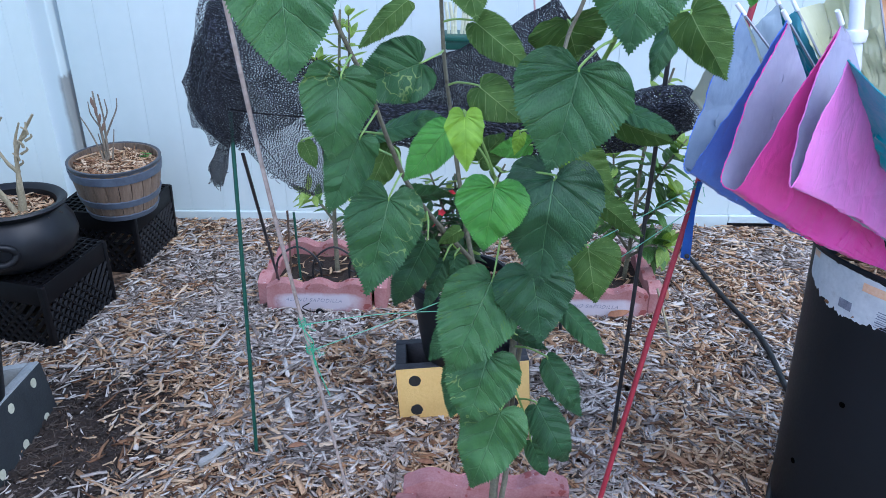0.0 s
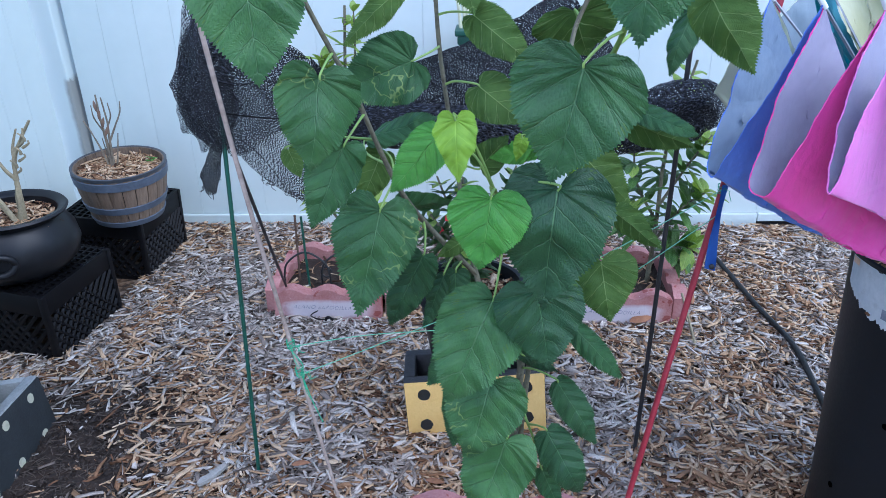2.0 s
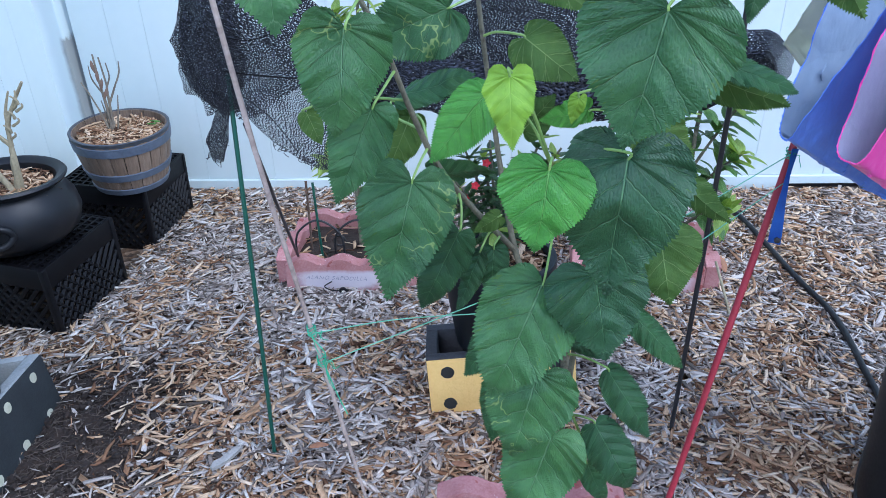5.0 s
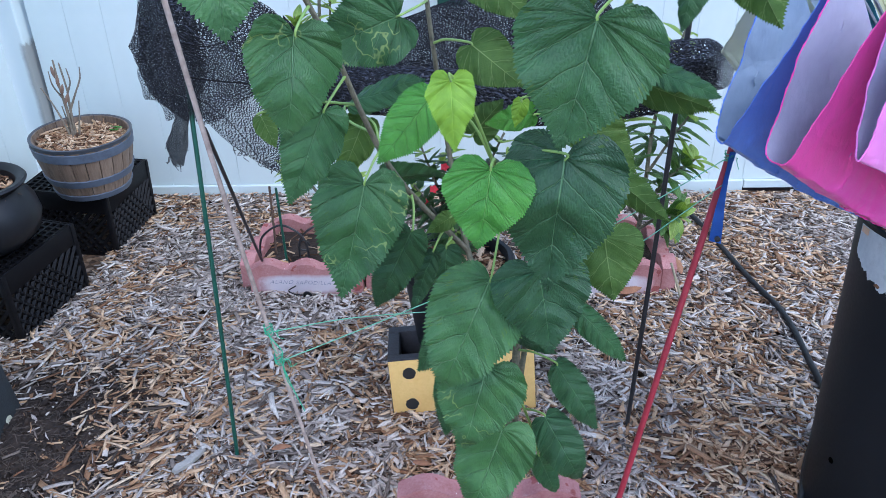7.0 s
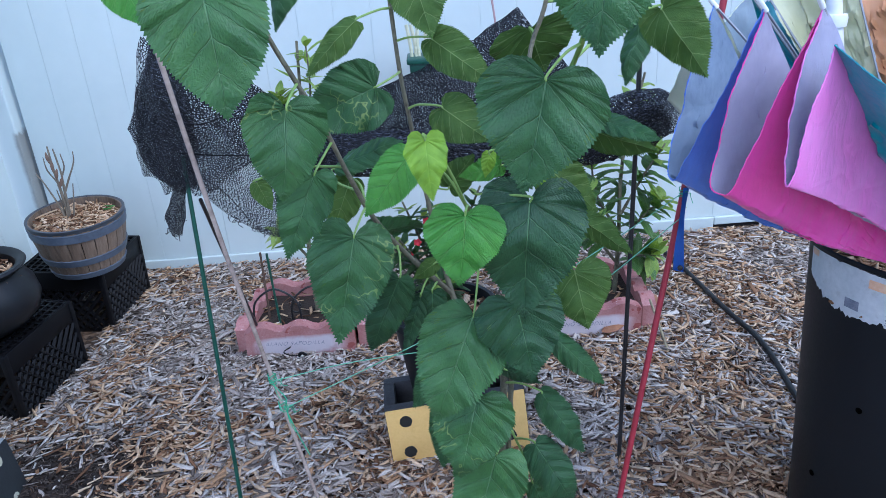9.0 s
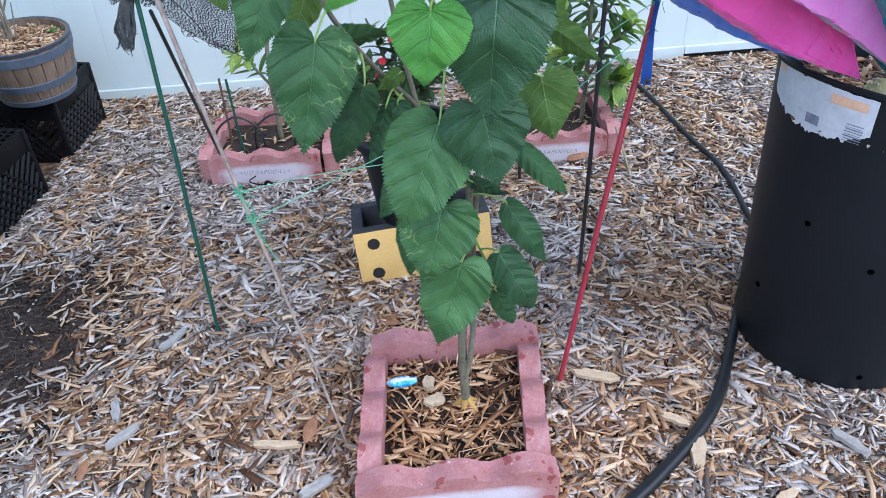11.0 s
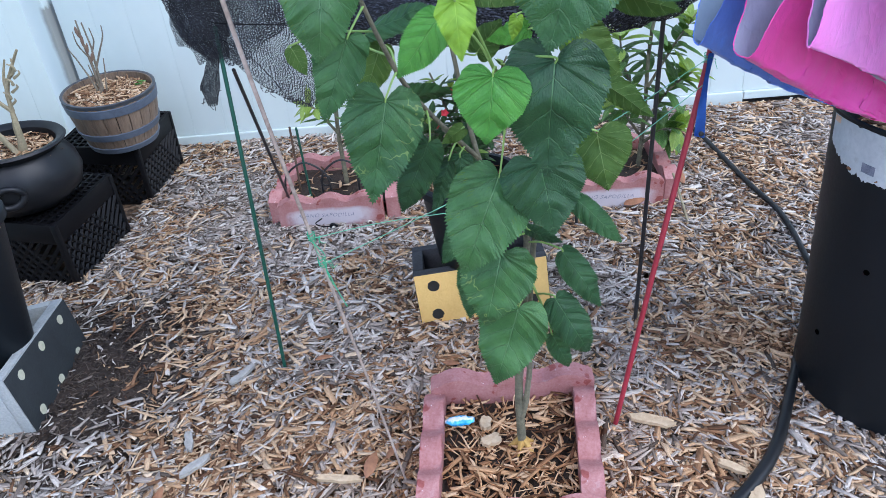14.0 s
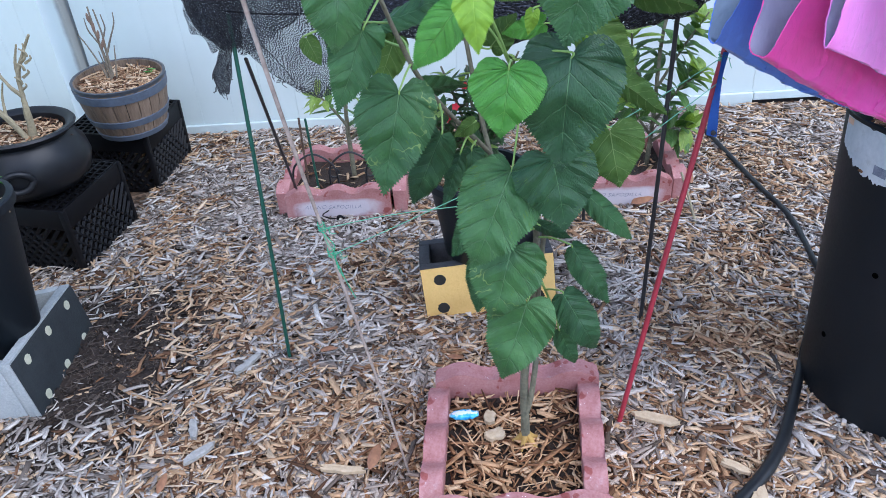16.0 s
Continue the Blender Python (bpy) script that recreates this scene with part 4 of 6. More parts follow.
tall_pot()


# ---- milk crates ----
def milk_crate(m):
    """An upturned crate: lattice sides, a solid band at the top, a grid on top."""
    c = thing("milk_crate", "black plastic milk crate turned upside down", "crate", m, "milk crates under the pots")
    s, h, t = 0.172, 0.278, 0.006
    for k in range(4):
        r = pose(0, 0, 0, 0, 0, 90 * k)
        bm = bmesh.new()
        box(bm, (-s, -s, h - 0.078), (s - t, -s + t, h), 0.002)
        bmesh.ops.transform(bm, matrix=r, verts=bm.verts)
        part("top_band", bm, M_black_plastic, c)
        bm = box(bmesh.new(), (-s, -s, 0), (s - t, -s + t, 0.028), 0.002)
        bmesh.ops.transform(bm, matrix=r, verts=bm.verts)
        part("foot_band", bm, M_black_plastic, c)
        bm = bmesh.new()
        box(bm, (-s - 0.004, -s - 0.004, 0), (-s + 0.016, -s + 0.016, h - 0.001), 0.004)
        bmesh.ops.transform(bm, matrix=r, verts=bm.verts)
        part("corner_post", bm, M_black_plastic, c)
        bm = bmesh.new()
        n, z0, z1 = 9, 0.026, h - 0.076
        for i in range(-4, n + 1):
            for sg in (1, -1):
                xa = -s + 0.014 + (2 * s - 0.028) * i / n
                xb = xa + sg * (z1 - z0) * 0.85
                lo, hi = -s + 0.012, s - 0.012
                f0, f1 = 0.0, 1.0
                if abs(xb - xa) > 1e-6:
                    fa, fb = sorted(((lo - xa) / (xb - xa), (hi - xa) / (xb - xa)))
                    f0, f1 = max(0, fa), min(1, fb)
                if f1 - f0 < 0.08:
                    continue
                p0 = Vector((xa + (xb - xa) * f0, -s + 0.0035, z0 + (z1 - z0) * f0))
                p1 = Vector((xa + (xb - xa) * f1, -s + 0.0035, z0 + (z1 - z0) * f1))
                tube([p0, p1], 0.0078, 5, 1, bm)
        for zz in (0.082, 0.15):
            box(bm, (-s + 0.01, -s + 0.001, zz - 0.003), (s - 0.01, -s + 0.006, zz + 0.003))
        bmesh.ops.transform(bm, matrix=r, verts=bm.verts)
        part("lattice", bm, M_black_plastic, c)
    for i in range(13):
        o = -s + 0.012 + (2 * s - 0.024) * i / 12
        part("grid_bar", box(bmesh.new(), (o - 0.0035, -s + 0.004, h - 0.010), (o + 0.0035, s - 0.004, h - 0.001)), M_black_plastic, c)
        part("grid_bar", box(bmesh.new(), (-s + 0.004, o - 0.0035, h - 0.009), (s - 0.004, o + 0.0035, h - 0.002)), M_black_plastic, c)
    part("floor_plate", box(bmesh.new(), (-s + 0.02, -s + 0.02, h - 0.016), (s - 0.02, s - 0.02, h - 0.011)), M_black_plastic, c)
    return c


crate = milk_crate(pose(-1.475, 2.355, -0.010, 3, 3, -10))
copy_thing(crate, pose(-1.440, 2.935, -0.010, 3, 3.5, -4))


# ---- half-barrel tub and cauldron pot ----
M_rim_dark = surface("charcoal_rim", (0.03, 0.034, 0.04), (0.07, 0.078, 0.09), 0.5, 9, 60, 0.2, 0.001)


def barrel_tub(m):
    b = thing("barrel_tub", "brown half-barrel planter with grey bands on a milk crate", "plant pot", m)
    h, r0, r1, n = 0.218, 0.128, 0.173, 22
    rad = lambda z: r0 + (r1 - r0) * z / h + 0.008 * math.sin(math.pi * z / h)
    bm = bmesh.new()
    da = 2 * math.pi / n
    cols = 5
    rows = [h * i / 6 for i in range(7)]
    gap = 0.03 * da
    g_out = [[bm.verts.new(((rad(z) - 0.0018 * (abs(j - 2) == 2)) * math.cos(gap + (da - 2 * gap) * j / (cols - 1)), (rad(z) - 0.0018 * (abs(j - 2) == 2)) * math.sin(gap + (da - 2 * gap) * j / (cols - 1)), z)) for j in range(cols)] for z in rows]
    g_in = [[bm.verts.new(((rad(z) - 0.012) * math.cos(gap + (da - 2 * gap) * j / (cols - 1)), (rad(z) - 0.012) * math.sin(gap + (da - 2 * gap) * j / (cols - 1)), z)) for j in range(cols)] for z in rows]
    for i in range(6):
        for j in range(cols - 1):
            bm.faces.new((g_out[i][j], g_out[i][j + 1], g_out[i + 1][j + 1], g_out[i + 1][j]))
            bm.faces.new((g_in[i][j + 1], g_in[i][j], g_in[i + 1][j], g_in[i + 1][j + 1]))
        bm.faces.new((g_in[i][0], g_out[i][0], g_out[i + 1][0], g_in[i + 1][0]))
        bm.faces.new((g_out[i][-1], g_in[i][-1], g_in[i + 1][-1], g_out[i + 1][-1]))
    for j in range(cols - 1):
        bm.faces.new((g_out[-1][j], g_out[-1][j + 1], g_in[-1][j + 1], g_in[-1][j]))
    first = part("stave", bm, M_stave, b)
    for i in range(1, n):
        o = first.copy()
        scene.collection.objects.link(o)
        o.matrix_basis = pose(0, 0, 0, 0, 0, 360 * i / n)
    part("inner_wall", lathe([(0, 0.003), (rad(0.003) - 0.006, 0.003), (rad(h * 0.9) - 0.007, h * 0.9)], 44), M_pot_black, b)
    for z0, z1 in ((0.0, 0.026), (0.062, 0.092), (0.166, 0.202)):
        part("band", lathe([(rad(z0) - 0.003, z0), (rad(z0) + 0.0045, z0 + 0.002), (rad(z1) + 0.0045, z1 - 0.002), (rad(z1) - 0.003, z1)], 64), M_hoop, b)
    part("rim", lathe([(r1 - 0.010, h - 0.03), (r1 + 0.002, h - 0.006), (r1 + 0.003, h + 0.002), (r1 - 0.002, h + 0.004), (r1 - 0.007, h + 0.002), (r1 - 0.014, h - 0.03)], 64), M_rim_dark, b)
    z = h * 0.84
    part("potting_soil", lathe([(0, z + 0.008), (0.1, z + 0.004), (rad(z) - 0.014, z - 0.004)], 32), M_soil, b)
    pot_chips(b, z + 0.004, rad(z) - 0.018, 900, 21, 0.85)
    return b


barrel_tub(pose(-1.338, 2.817, 0.260, 4, 1.5, 0))


def cauldron(m):
    c = thing("cauldron_pot", "round black cauldron planter with ring handles on a milk crate", "plant pot", m)
    prof = [(0, 0.004), (0.11, 0.0), (0.15, 0.012), (0.195, 0.06), (0.208, 0.115), (0.198, 0.17), (0.172, 0.212), (0.160, 0.226), (0.166, 0.236), (0.184, 0.246), (0.188, 0.254), (0.182, 0.262), (0.166, 0.260), (0.152, 0.245), (0.150, 0.20)]
    prof = [(r * 0.95, z * 0.85) for r, z in prof]
    part("bowl", lathe(prof, 72), M_cauldron, c)
    part("potting_soil", lathe([(0, 0.180), (0.08, 0.180), (0.143, 0.175)], 32), M_soil, c)
    pot_chips(c, 0.176, 0.145, 400, 23)
    for ang in (-72, 108):
        d = Vector((math.cos(radians(ang)), math.sin(radians(ang)), 0))
        s = Vector((-d.y, d.x, 0))
        pts = [Vector((0, 0, 0.105)) + d * (0.190 + 0.022 * math.sin(a * 0.5)) + s * 0.042 * math.cos(a) + Vector((0, 0, 0.032 * math.sin(a))) for a in np.linspace(0, 2 * math.pi, 17)]
        part("ring_handle", tube(pts, 0.011, 10, 2), M_cauldron, c)
    return c


cauldron(pose(-1.481, 2.313, 0.266, 0, 2, 0))


# ---- plants in the pots ----
V = Vector


def blade_leaf(bm, base, along, normal, length, width, lay, rng, mat_index=0, rows=6):
    """A lance-shaped leaf added to bm."""
    along = along.normalized()
    side = along.cross(normal).normalized()
    nrm = side.cross(along)
    g = []
    arch = rng.uniform(0.05, 0.22)
    for i in range(rows + 1):
        s = i / rows
        w = width * (math.sin(math.pi * min(1, s * 0.97 + 0.02)) ** 0.75) * (1 - 0.25 * s) / 2
        c = base + along * (length * s) + nrm * (length * arch * s * (1 - s) * 2 - length * arch * s * s)
        g.append([(bm.verts.new(c + side * (w * k) - nrm * (abs(k) * w * 0.25)), (k * w / length, s)) for k in (-1, 0, 1)])
    for a, b in zip(g, g[1:]):
        for k in (0, 1):
            q = (a[k], a[k + 1], b[k + 1], b[k])
            f = bm.faces.new([v for v, _ in q])
            f.material_index = mat_index
            f.smooth = True
            for lo, (_, t) in zip(f.loops, q):
                lo[lay].uv = t


def twigs(name, label, at, specs, mat=None, buds=None):
    """Bare stems; each spec is a list of points from the soil up with a foot radius."""
    t = thing(name, label, "plant", at)
    for pts, r in specs:
        part("stem", tube(pts, [0.9 * r * (1 - 0.55 * i / (len(pts) - 1)) for i in range(len(pts))], 8, 4, wobble=0.35), mat or M_twig, t)
    return t


M_dry_twig = surface("dry_brown_twig", (0.085, 0.068, 0.05), (0.24, 0.20, 0.145), 0.85, 20, 150, 0.6, 0.001)
M_withered = surface("withered_leaf", (0.075, 0.045, 0.03), (0.19, 0.12, 0.08), 0.8, 25, 120, 0.5, 0.001)
twigs("pruned_plant", "pruned leafless plant with stubby grey-green stems in the cauldron", pose(-1.425, 2.30, 0.440),
      [([(0.0, 0, 0), (0.012, 0, 0.10), (0.018, 0, 0.15)], 0.016), ([(0.018, 0, 0.15), (0.03, 0, 0.22), (0.06, 0.01, 0.28), (0.112, 0, 0.345)], 0.0095), ([(0.018, 0, 0.15), (-0.01, -0.01, 0.20), (-0.03, -0.01, 0.27), (0.01, 0, 0.335)], 0.008),
       ([(0.03, 0, 0.21), (0.03, 0.01, 0.26), (0.055, 0.01, 0.315)], 0.007), ([(-0.02, -0.01, 0.23), (-0.05, -0.02, 0.27), (-0.06, -0.02, 0.29)], 0.005), ([(0.05, 0.01, 0.26), (0.075, 0, 0.28), (0.082, 0, 0.32)], 0.006),
       ([(-0.01, -0.01, 0.0), (-0.05, -0.02, 0.09), (-0.10, -0.03, 0.165), (-0.16, -0.04, 0.235)], 0.012), ([(-0.05, -0.02, 0.09), (-0.05, 0.0, 0.15), (-0.03, 0.0, 0.20)], 0.006), ([(-0.10, -0.03, 0.165), (-0.085, -0.02, 0.21), (-0.10, -0.02, 0.255)], 0.006)]
      + [([(0.02 + 0.012 * k, 0, 0.17 + 0.022 * k), (0.034 + 0.012 * k + 0.012 * (-1) ** k, -0.006, 0.185 + 0.022 * k), (0.028 + 0.012 * k + 0.020 * (-1) ** k, -0.008, 0.196 + 0.022 * k)], 0.0055) for k in range(6)])
dry = twigs("dry_plant", "dried leafless plant in the half-barrel tub", pose(-1.365, 2.81, 0.440),
            [([(0, 0, 0), (0.0, 0, 0.10), (-0.006, 0, 0.20), (-0.006, 0, 0.30)], 0.0075), ([(0.006, 0, 0), (0.012, 0, 0.12), (0.018, 0, 0.20), (0.012, 0, 0.29)], 0.0062), ([(0.012, 0, 0.12), (0.045, 0, 0.18), (0.075, 0, 0.235), (0.082, 0, 0.275)], 0.0048),
             ([(-0.006, 0, 0), (-0.030, 0, 0.09), (-0.055, 0, 0.16), (-0.075, 0, 0.20)], 0.0046), ([(0.016, 0, 0.18), (0.036, 0, 0.22), (0.034, 0, 0.27)], 0.0042), ([(-0.004, 0, 0.16), (-0.03, 0, 0.21), (-0.032, 0, 0.26)], 0.004),
             ([(0.01, 0.01, 0), (0.03, 0.01, 0.08), (0.045, 0.01, 0.15)], 0.0045), ([(-0.02, 0.01, 0), (-0.016, 0.01, 0.07), (-0.022, 0.01, 0.13)], 0.0045)], M_dry_twig)
for k in range(4):
    bm = bmesh.new()
    lay = bm.loops.layers.uv.verify()
    blade_leaf(bm, V((0, 0, 0)), V((0.2 - 0.15 * k, -0.3, -0.8)), V((0.3, -1, 0)), 0.045, 0.014, lay, random.Random(k), rows=6)
    part("withered_leaf", bm, M_withered, dry, "withered brown leaf").location = (0.010 + 0.012 * (k - 2), -0.006, 0.28 - 0.032 * k)


def shrub(name, label, at, stems, leaf_len, leaf_w, per_tip, seed, pale_from=99, mats=None, spread=1.0):
    """Stems with whorls of lance-shaped leaves along their upper parts."""
    rng = random.Random(seed)
    s = thing(name, label, "plant", at)
    bm = bmesh.new()
    lay = bm.loops.layers.uv.verify()
    for pts, r, start in stems:
        line = smooth_line(pts, 6)
        part("stem", tube(pts, [r * (1 - 0.55 * i / (len(pts) - 1)) for i in range(len(pts))], 8, 4, wobble=0.2), M_bark, s)
        for k in range(per_tip):
            f = start + (1 - start) * (k / max(1, per_tip - 1)) ** 0.8
            i = min(int(f * (len(line) - 1)), len(line) - 2)
            q, d = line[i], (line[i + 1] - line[i]).normalized()
            a = k * 2.4 + rng.uniform(-0.4, 0.4)
            o = d.orthogonal().normalized()
            out = (Matrix.Rotation(a, 3, d) @ o)
            al = (out * spread + d * rng.uniform(0.15, 0.7) + Vector((0, 0, -0.25 + 0.6 * f * rng.random()))).normalized()
            up = (Vector((0, 0, 1)) + d * 0.3 + out * -0.2).normalized()
            blade_leaf(bm, q, al, up if abs(al.dot(up)) < 0.95 else o, leaf_len * rng.uniform(0.7, 1.15), leaf_w * rng.uniform(0.8, 1.2), lay, rng, 1 if f > pale_from else 0)
    part("foliage", bm, mats or [M_shrub_leaf, M_shrub_pale], s)
    return s


shrub("sapodilla_plant", "young sapodilla with glossy lance-shaped leaves in its bed", pose(0.70, 2.66, 0.03),
      [([V((0, 0, 0)), V((0.01, 0, 0.25)), V((0.02, 0.02, 0.55)), V((0.08, 0.0, 0.86))], 0.010, 0.25),
       ([V((0.01, 0, 0.2)), V((0.08, -0.03, 0.34)), V((0.17, -0.04, 0.42))], 0.006, 0.3),
       ([V((0.01, 0, 0.28)), V((-0.07, 0.02, 0.42)), V((-0.10, 0.0, 0.58))], 0.006, 0.3),
       ([V((0.01, 0, 0.34)), V((0.10, 0.03, 0.48)), V((0.17, 0.02, 0.60))], 0.006, 0.3),
       ([V((0.0, 0, 0.12)), V((0.07, -0.05, 0.2)), V((0.13, -0.08, 0.21))], 0.006, 0.3),
       ([V((0.0, 0, 0.16)), V((-0.08, -0.05, 0.28)), V((-0.12, -0.06, 0.34))], 0.006, 0.3)], 0.104, 0.040, 30, 31, 0.80)
shrub("sapodilla_plant", "young sapodilla with a pale new shoot in its bed", pose(-0.44, 2.66, 0.03),
      [([V((0, 0, 0)), V((0.0, 0, 0.3)), V((0.03, 0.02, 0.65)), V((0.06, 0.0, 1.04))], 0.010, 0.3),
       ([V((0, 0, 0.25)), V((-0.06, -0.03, 0.36)), V((-0.10, -0.04, 0.40))], 0.006, 0.3),
       ([V((0.01, 0, 0.5)), V((-0.03, -0.02, 0.68)), V((-0.04, 0, 0.86))], 0.006, 0.4),
       ([V((0.03, 0.02, 0.70)), V((0.07, 0.01, 0.80)), V((0.085, 0.01, 0.92)), V((0.088, 0.0, 1.04))], 0.005, 0.35), ([V((0.02, 0.02, 0.72)), V((-0.01, 0.0, 0.82)), V((-0.02, 0.0, 0.87))], 0.005, 0.2),
       ([V((0.03, 0.02, 0.66)), V((-0.02, 0.0, 0.78)), V((-0.03, 0, 0.88))], 0.005, 0.3), ([V((0.04, 0.02, 0.7)), V((0.09, 0.0, 0.80)), V((0.12, 0, 0.86))], 0.005, 0.3),
       ([V((0.01, 0, 0.2)), V((0.09, -0.03, 0.30)), V((0.13, -0.05, 0.36))], 0.006, 0.3)], 0.085, 0.028, 17, 33, 0.5)
shrub("flowering_shrub", "small-leaved thorny shrub with red flowers in the black pot", pose(0.047, 1.935, 0.415),
      [([V((0, 0, 0)), V((x * 0.4, y * 0.4, h * 0.55)), V((x, y, h))], 0.006, 0.25) for x, y, h in
       ((-0.10, -0.04, 0.24), (0.02, -0.06, 0.27), (0.11, -0.02, 0.22), (-0.04, 0.07, 0.28), (0.08, 0.06, 0.26), (-0.13, 0.03, 0.17), (0.0, -0.1, 0.15), (0.15, 0.02, 0.30), (-0.02, 0.02, 0.32), (-0.09, 0.08, 0.30), (0.12, 0.08, 0.33), (-0.16, -0.02, 0.25), (0.05, 0.0, 0.2))], 0.050, 0.021, 34, 35, 0.95, [M_thorny_leaf, M_shrub_pale])
for fx, fy, fz2 in ((-0.085, 1.87, 0.655), (-0.005, 1.86, 0.66), (0.02, 1.90, 0.70), (0.11, 1.89, 0.63), (-0.03, 1.90, 0.61)):
    bm = bmesh.new()
    lay = bm.loops.layers.uv.verify()
    rg = random.Random(int(fx * 1000))
    for k in range(5):
        a = 6.28 * k / 5
        blade_leaf(bm, V((0, 0, 0)), V((math.cos(a), -0.35, math.sin(a))), V((0, -1, 0)), 0.011, 0.011, lay, rg)
    o = tagged(part("flower", bm, M_red_flower), "small red flower on the thorny shrub", "flower", "red flowers")
    o.location = (fx, fy, fz2)
shrub("seedling", "small bright seedling at the edge of the tub", pose(-1.235, 2.865, 0.452), [([V((0, 0, 0)), V((0, 0, 0.015)), V((0.003, 0, 0.03))], 0.002, 0.3)], 0.030, 0.018, 6, 37, 2, [LEAF_TOP[3], LEAF_TOP[3]])
shrub("pot_plant", "bright green leafy plant in the tall black pot", pose(-1.250, 1.635, 0.51), [([V((0, 0, 0)), V((0.03, 0, 0.04)), V((0.075, 0.09, 0.085))], 0.004, 0.35), ([V((0, 0, 0)), V((-0.02, 0, 0.06)), V((-0.03, 0.02, 0.12))], 0.004, 0.35)], 0.05, 0.024, 10, 39, 2, [LEAF_TOP[3], LEAF_TOP[3]])


# ---- fence planter behind the shade cloth ----
def fence_planter():
    p = thing("fence_planter", "dark green planter hung on the fence with pale cane stems", "planter", pose(0.024, 3.19, 0.80))
    bm = bmesh.new()
    box(bm, (-0.054, -0.05, 0.055), (0.054, 0.10, 0.10), 0.008)
    box(bm, (-0.064, -0.06, 0.09), (0.064, 0.10, 0.115), 0.006)
    part("trough", bm, M_green_stake, p)
    rng = random.Random(4)
    for k in range(6):
        x = -0.04 + 0.016 * k
        part("cane", tube([(x, 0, 0.09), (x + rng.uniform(-0.01, 0.01), 0, 0.16), (x + rng.uniform(-0.02, 0.02), 0, 0.24)], 0.007, 8, 4), M_pale_cane, p, "pale dry cane stem")
    return p


M_pale_cane = surface("pale_cane", (0.42, 0.42, 0.26), (0.66, 0.66, 0.48), 0.6, 20, 100, 0.3, 0.001)
fence_planter()


M_trunk = surface("brown_bark", (0.05, 0.03, 0.02), (0.15, 0.095, 0.065), 0.85, 18, 110, 1.0, 0.006)


# ---- stakes, poles, strings ----
def stake(name, label, pts, radii, mat, category="stake", group=""):
    return tagged(part(name, tube(pts, radii, 10, 4, wobble=0.05), mat), label, category, group)


g = stake("plant_stake", "green coated steel stake holding the shade cloth", [(-0.511, 1.655, -0.03), (-0.502, 1.69, 0.45), (-0.491, 1.718, 0.96)], 0.0050, M_green_stake, group="stakes")
stake("plant_stake", "black coated stake leaning into the shade cloth", [(-0.655, 2.60, 0.0), (-0.57, 2.18, 0.41), (-0.480, 1.74, 0.85)], 0.0046, M_black_stake, group="stakes")
stake("plant_stake", "black coated stake holding the bunched shade cloth", [(0.501, 1.775, -0.03), (0.508, 1.775, 0.6), (0.512, 1.775, 1.36)], 0.0056, M_black_stake, group="stakes")
stake("red_pole", "slender red pole leaning against the umbrella", [(0.362, 1.376, -0.03), (0.437, 1.412, 0.45), (0.517, 1.463, 0.90), (0.600, 1.50, 1.42)], 0.0060, M_red_pole, "pole")
stake("cane_stick", "weathered thin cane tied with green twine", [(-0.137, 1.232, -0.02), (-0.186, 1.225, 0.34), (-0.239, 1.212, 0.706), (-0.281, 1.205, 1.0), (-0.315, 1.20, 1.3)], [0.0026, 0.0030, 0.0034, 0.0037, 0.0038], M_bamboo, "cane")
stake("plant_stake", "thin dark green stake in the sapodilla bed", [(-0.565, 2.56, 0.0), (-0.57, 2.56, 0.20), (-0.573, 2.56, 0.36)], 0.0045, M_green_stake, group="stakes")
stake("plant_stake", "short grey stake in the sapodilla bed", [(-0.62, 2.62, 0.0), (-0.615, 2.62, 0.20), (-0.612, 2.62, 0.34)], 0.0042, M_trunk, group="stakes")
stake("plant_stake", "short black stake beside the sapodilla bed", [(0.415, 2.33, -0.02), (0.413, 2.33, 0.07), (0.412, 2.33, 0.16)], 0.006, M_black_stake, group="stakes")
stake("fallen_twig", "thin grey twig leaning on the mulch", [(0.80, 2.28, 0.0), (0.79, 2.36, 0.06), (0.775, 2.45, 0.13)], 0.0045, M_twig, "twig")
M_pink_cane = surface("faded_pink_cane", (0.34, 0.20, 0.20), (0.50, 0.34, 0.33), 0.6, 14, 150, 0.2, 0.0006)
stake("thin_cane", "thin pink cane behind the shade cloth", [(0.215, 1.80, 0.9), (0.205, 1.80, 1.15), (0.195, 1.80, 1.245)], 0.0024, M_pink_cane, "cane")


def knot(at, r, seed, where="cane"):
    """Turns of twine round a stick with two loose ends."""
    k = thing("twine_knot", "knot of green twine round the " + where, "twine", pose(*at), "twine knots")
    rng = random.Random(seed)
    bm = bmesh.new()
    for j in range(4):
        z = -0.008 + 0.005 * j
        pts = [(r * math.cos(a), r * math.sin(a), z + 0.002 * math.sin(a * 2 + j)) for a in np.linspace(0, 6.28, 13)]
        tube(pts, 0.0008, 6, 2, bm)
    part("wrap", bm, M_string, k)
    bm = bmesh.new()
    for j in range(4):
        pts = [V((rng.uniform(-0.004, 0.012), -r, 0))]
        for i in range(3):
            pts.append(pts[-1] + V((rng.uniform(-0.004, 0.009), rng.uniform(-0.006, 0.003), rng.uniform(-0.018, 0.006))))
        tube(pts, 0.0006, 6, 3, bm)
    part("loose_end", bm, M_string, k)
    return k


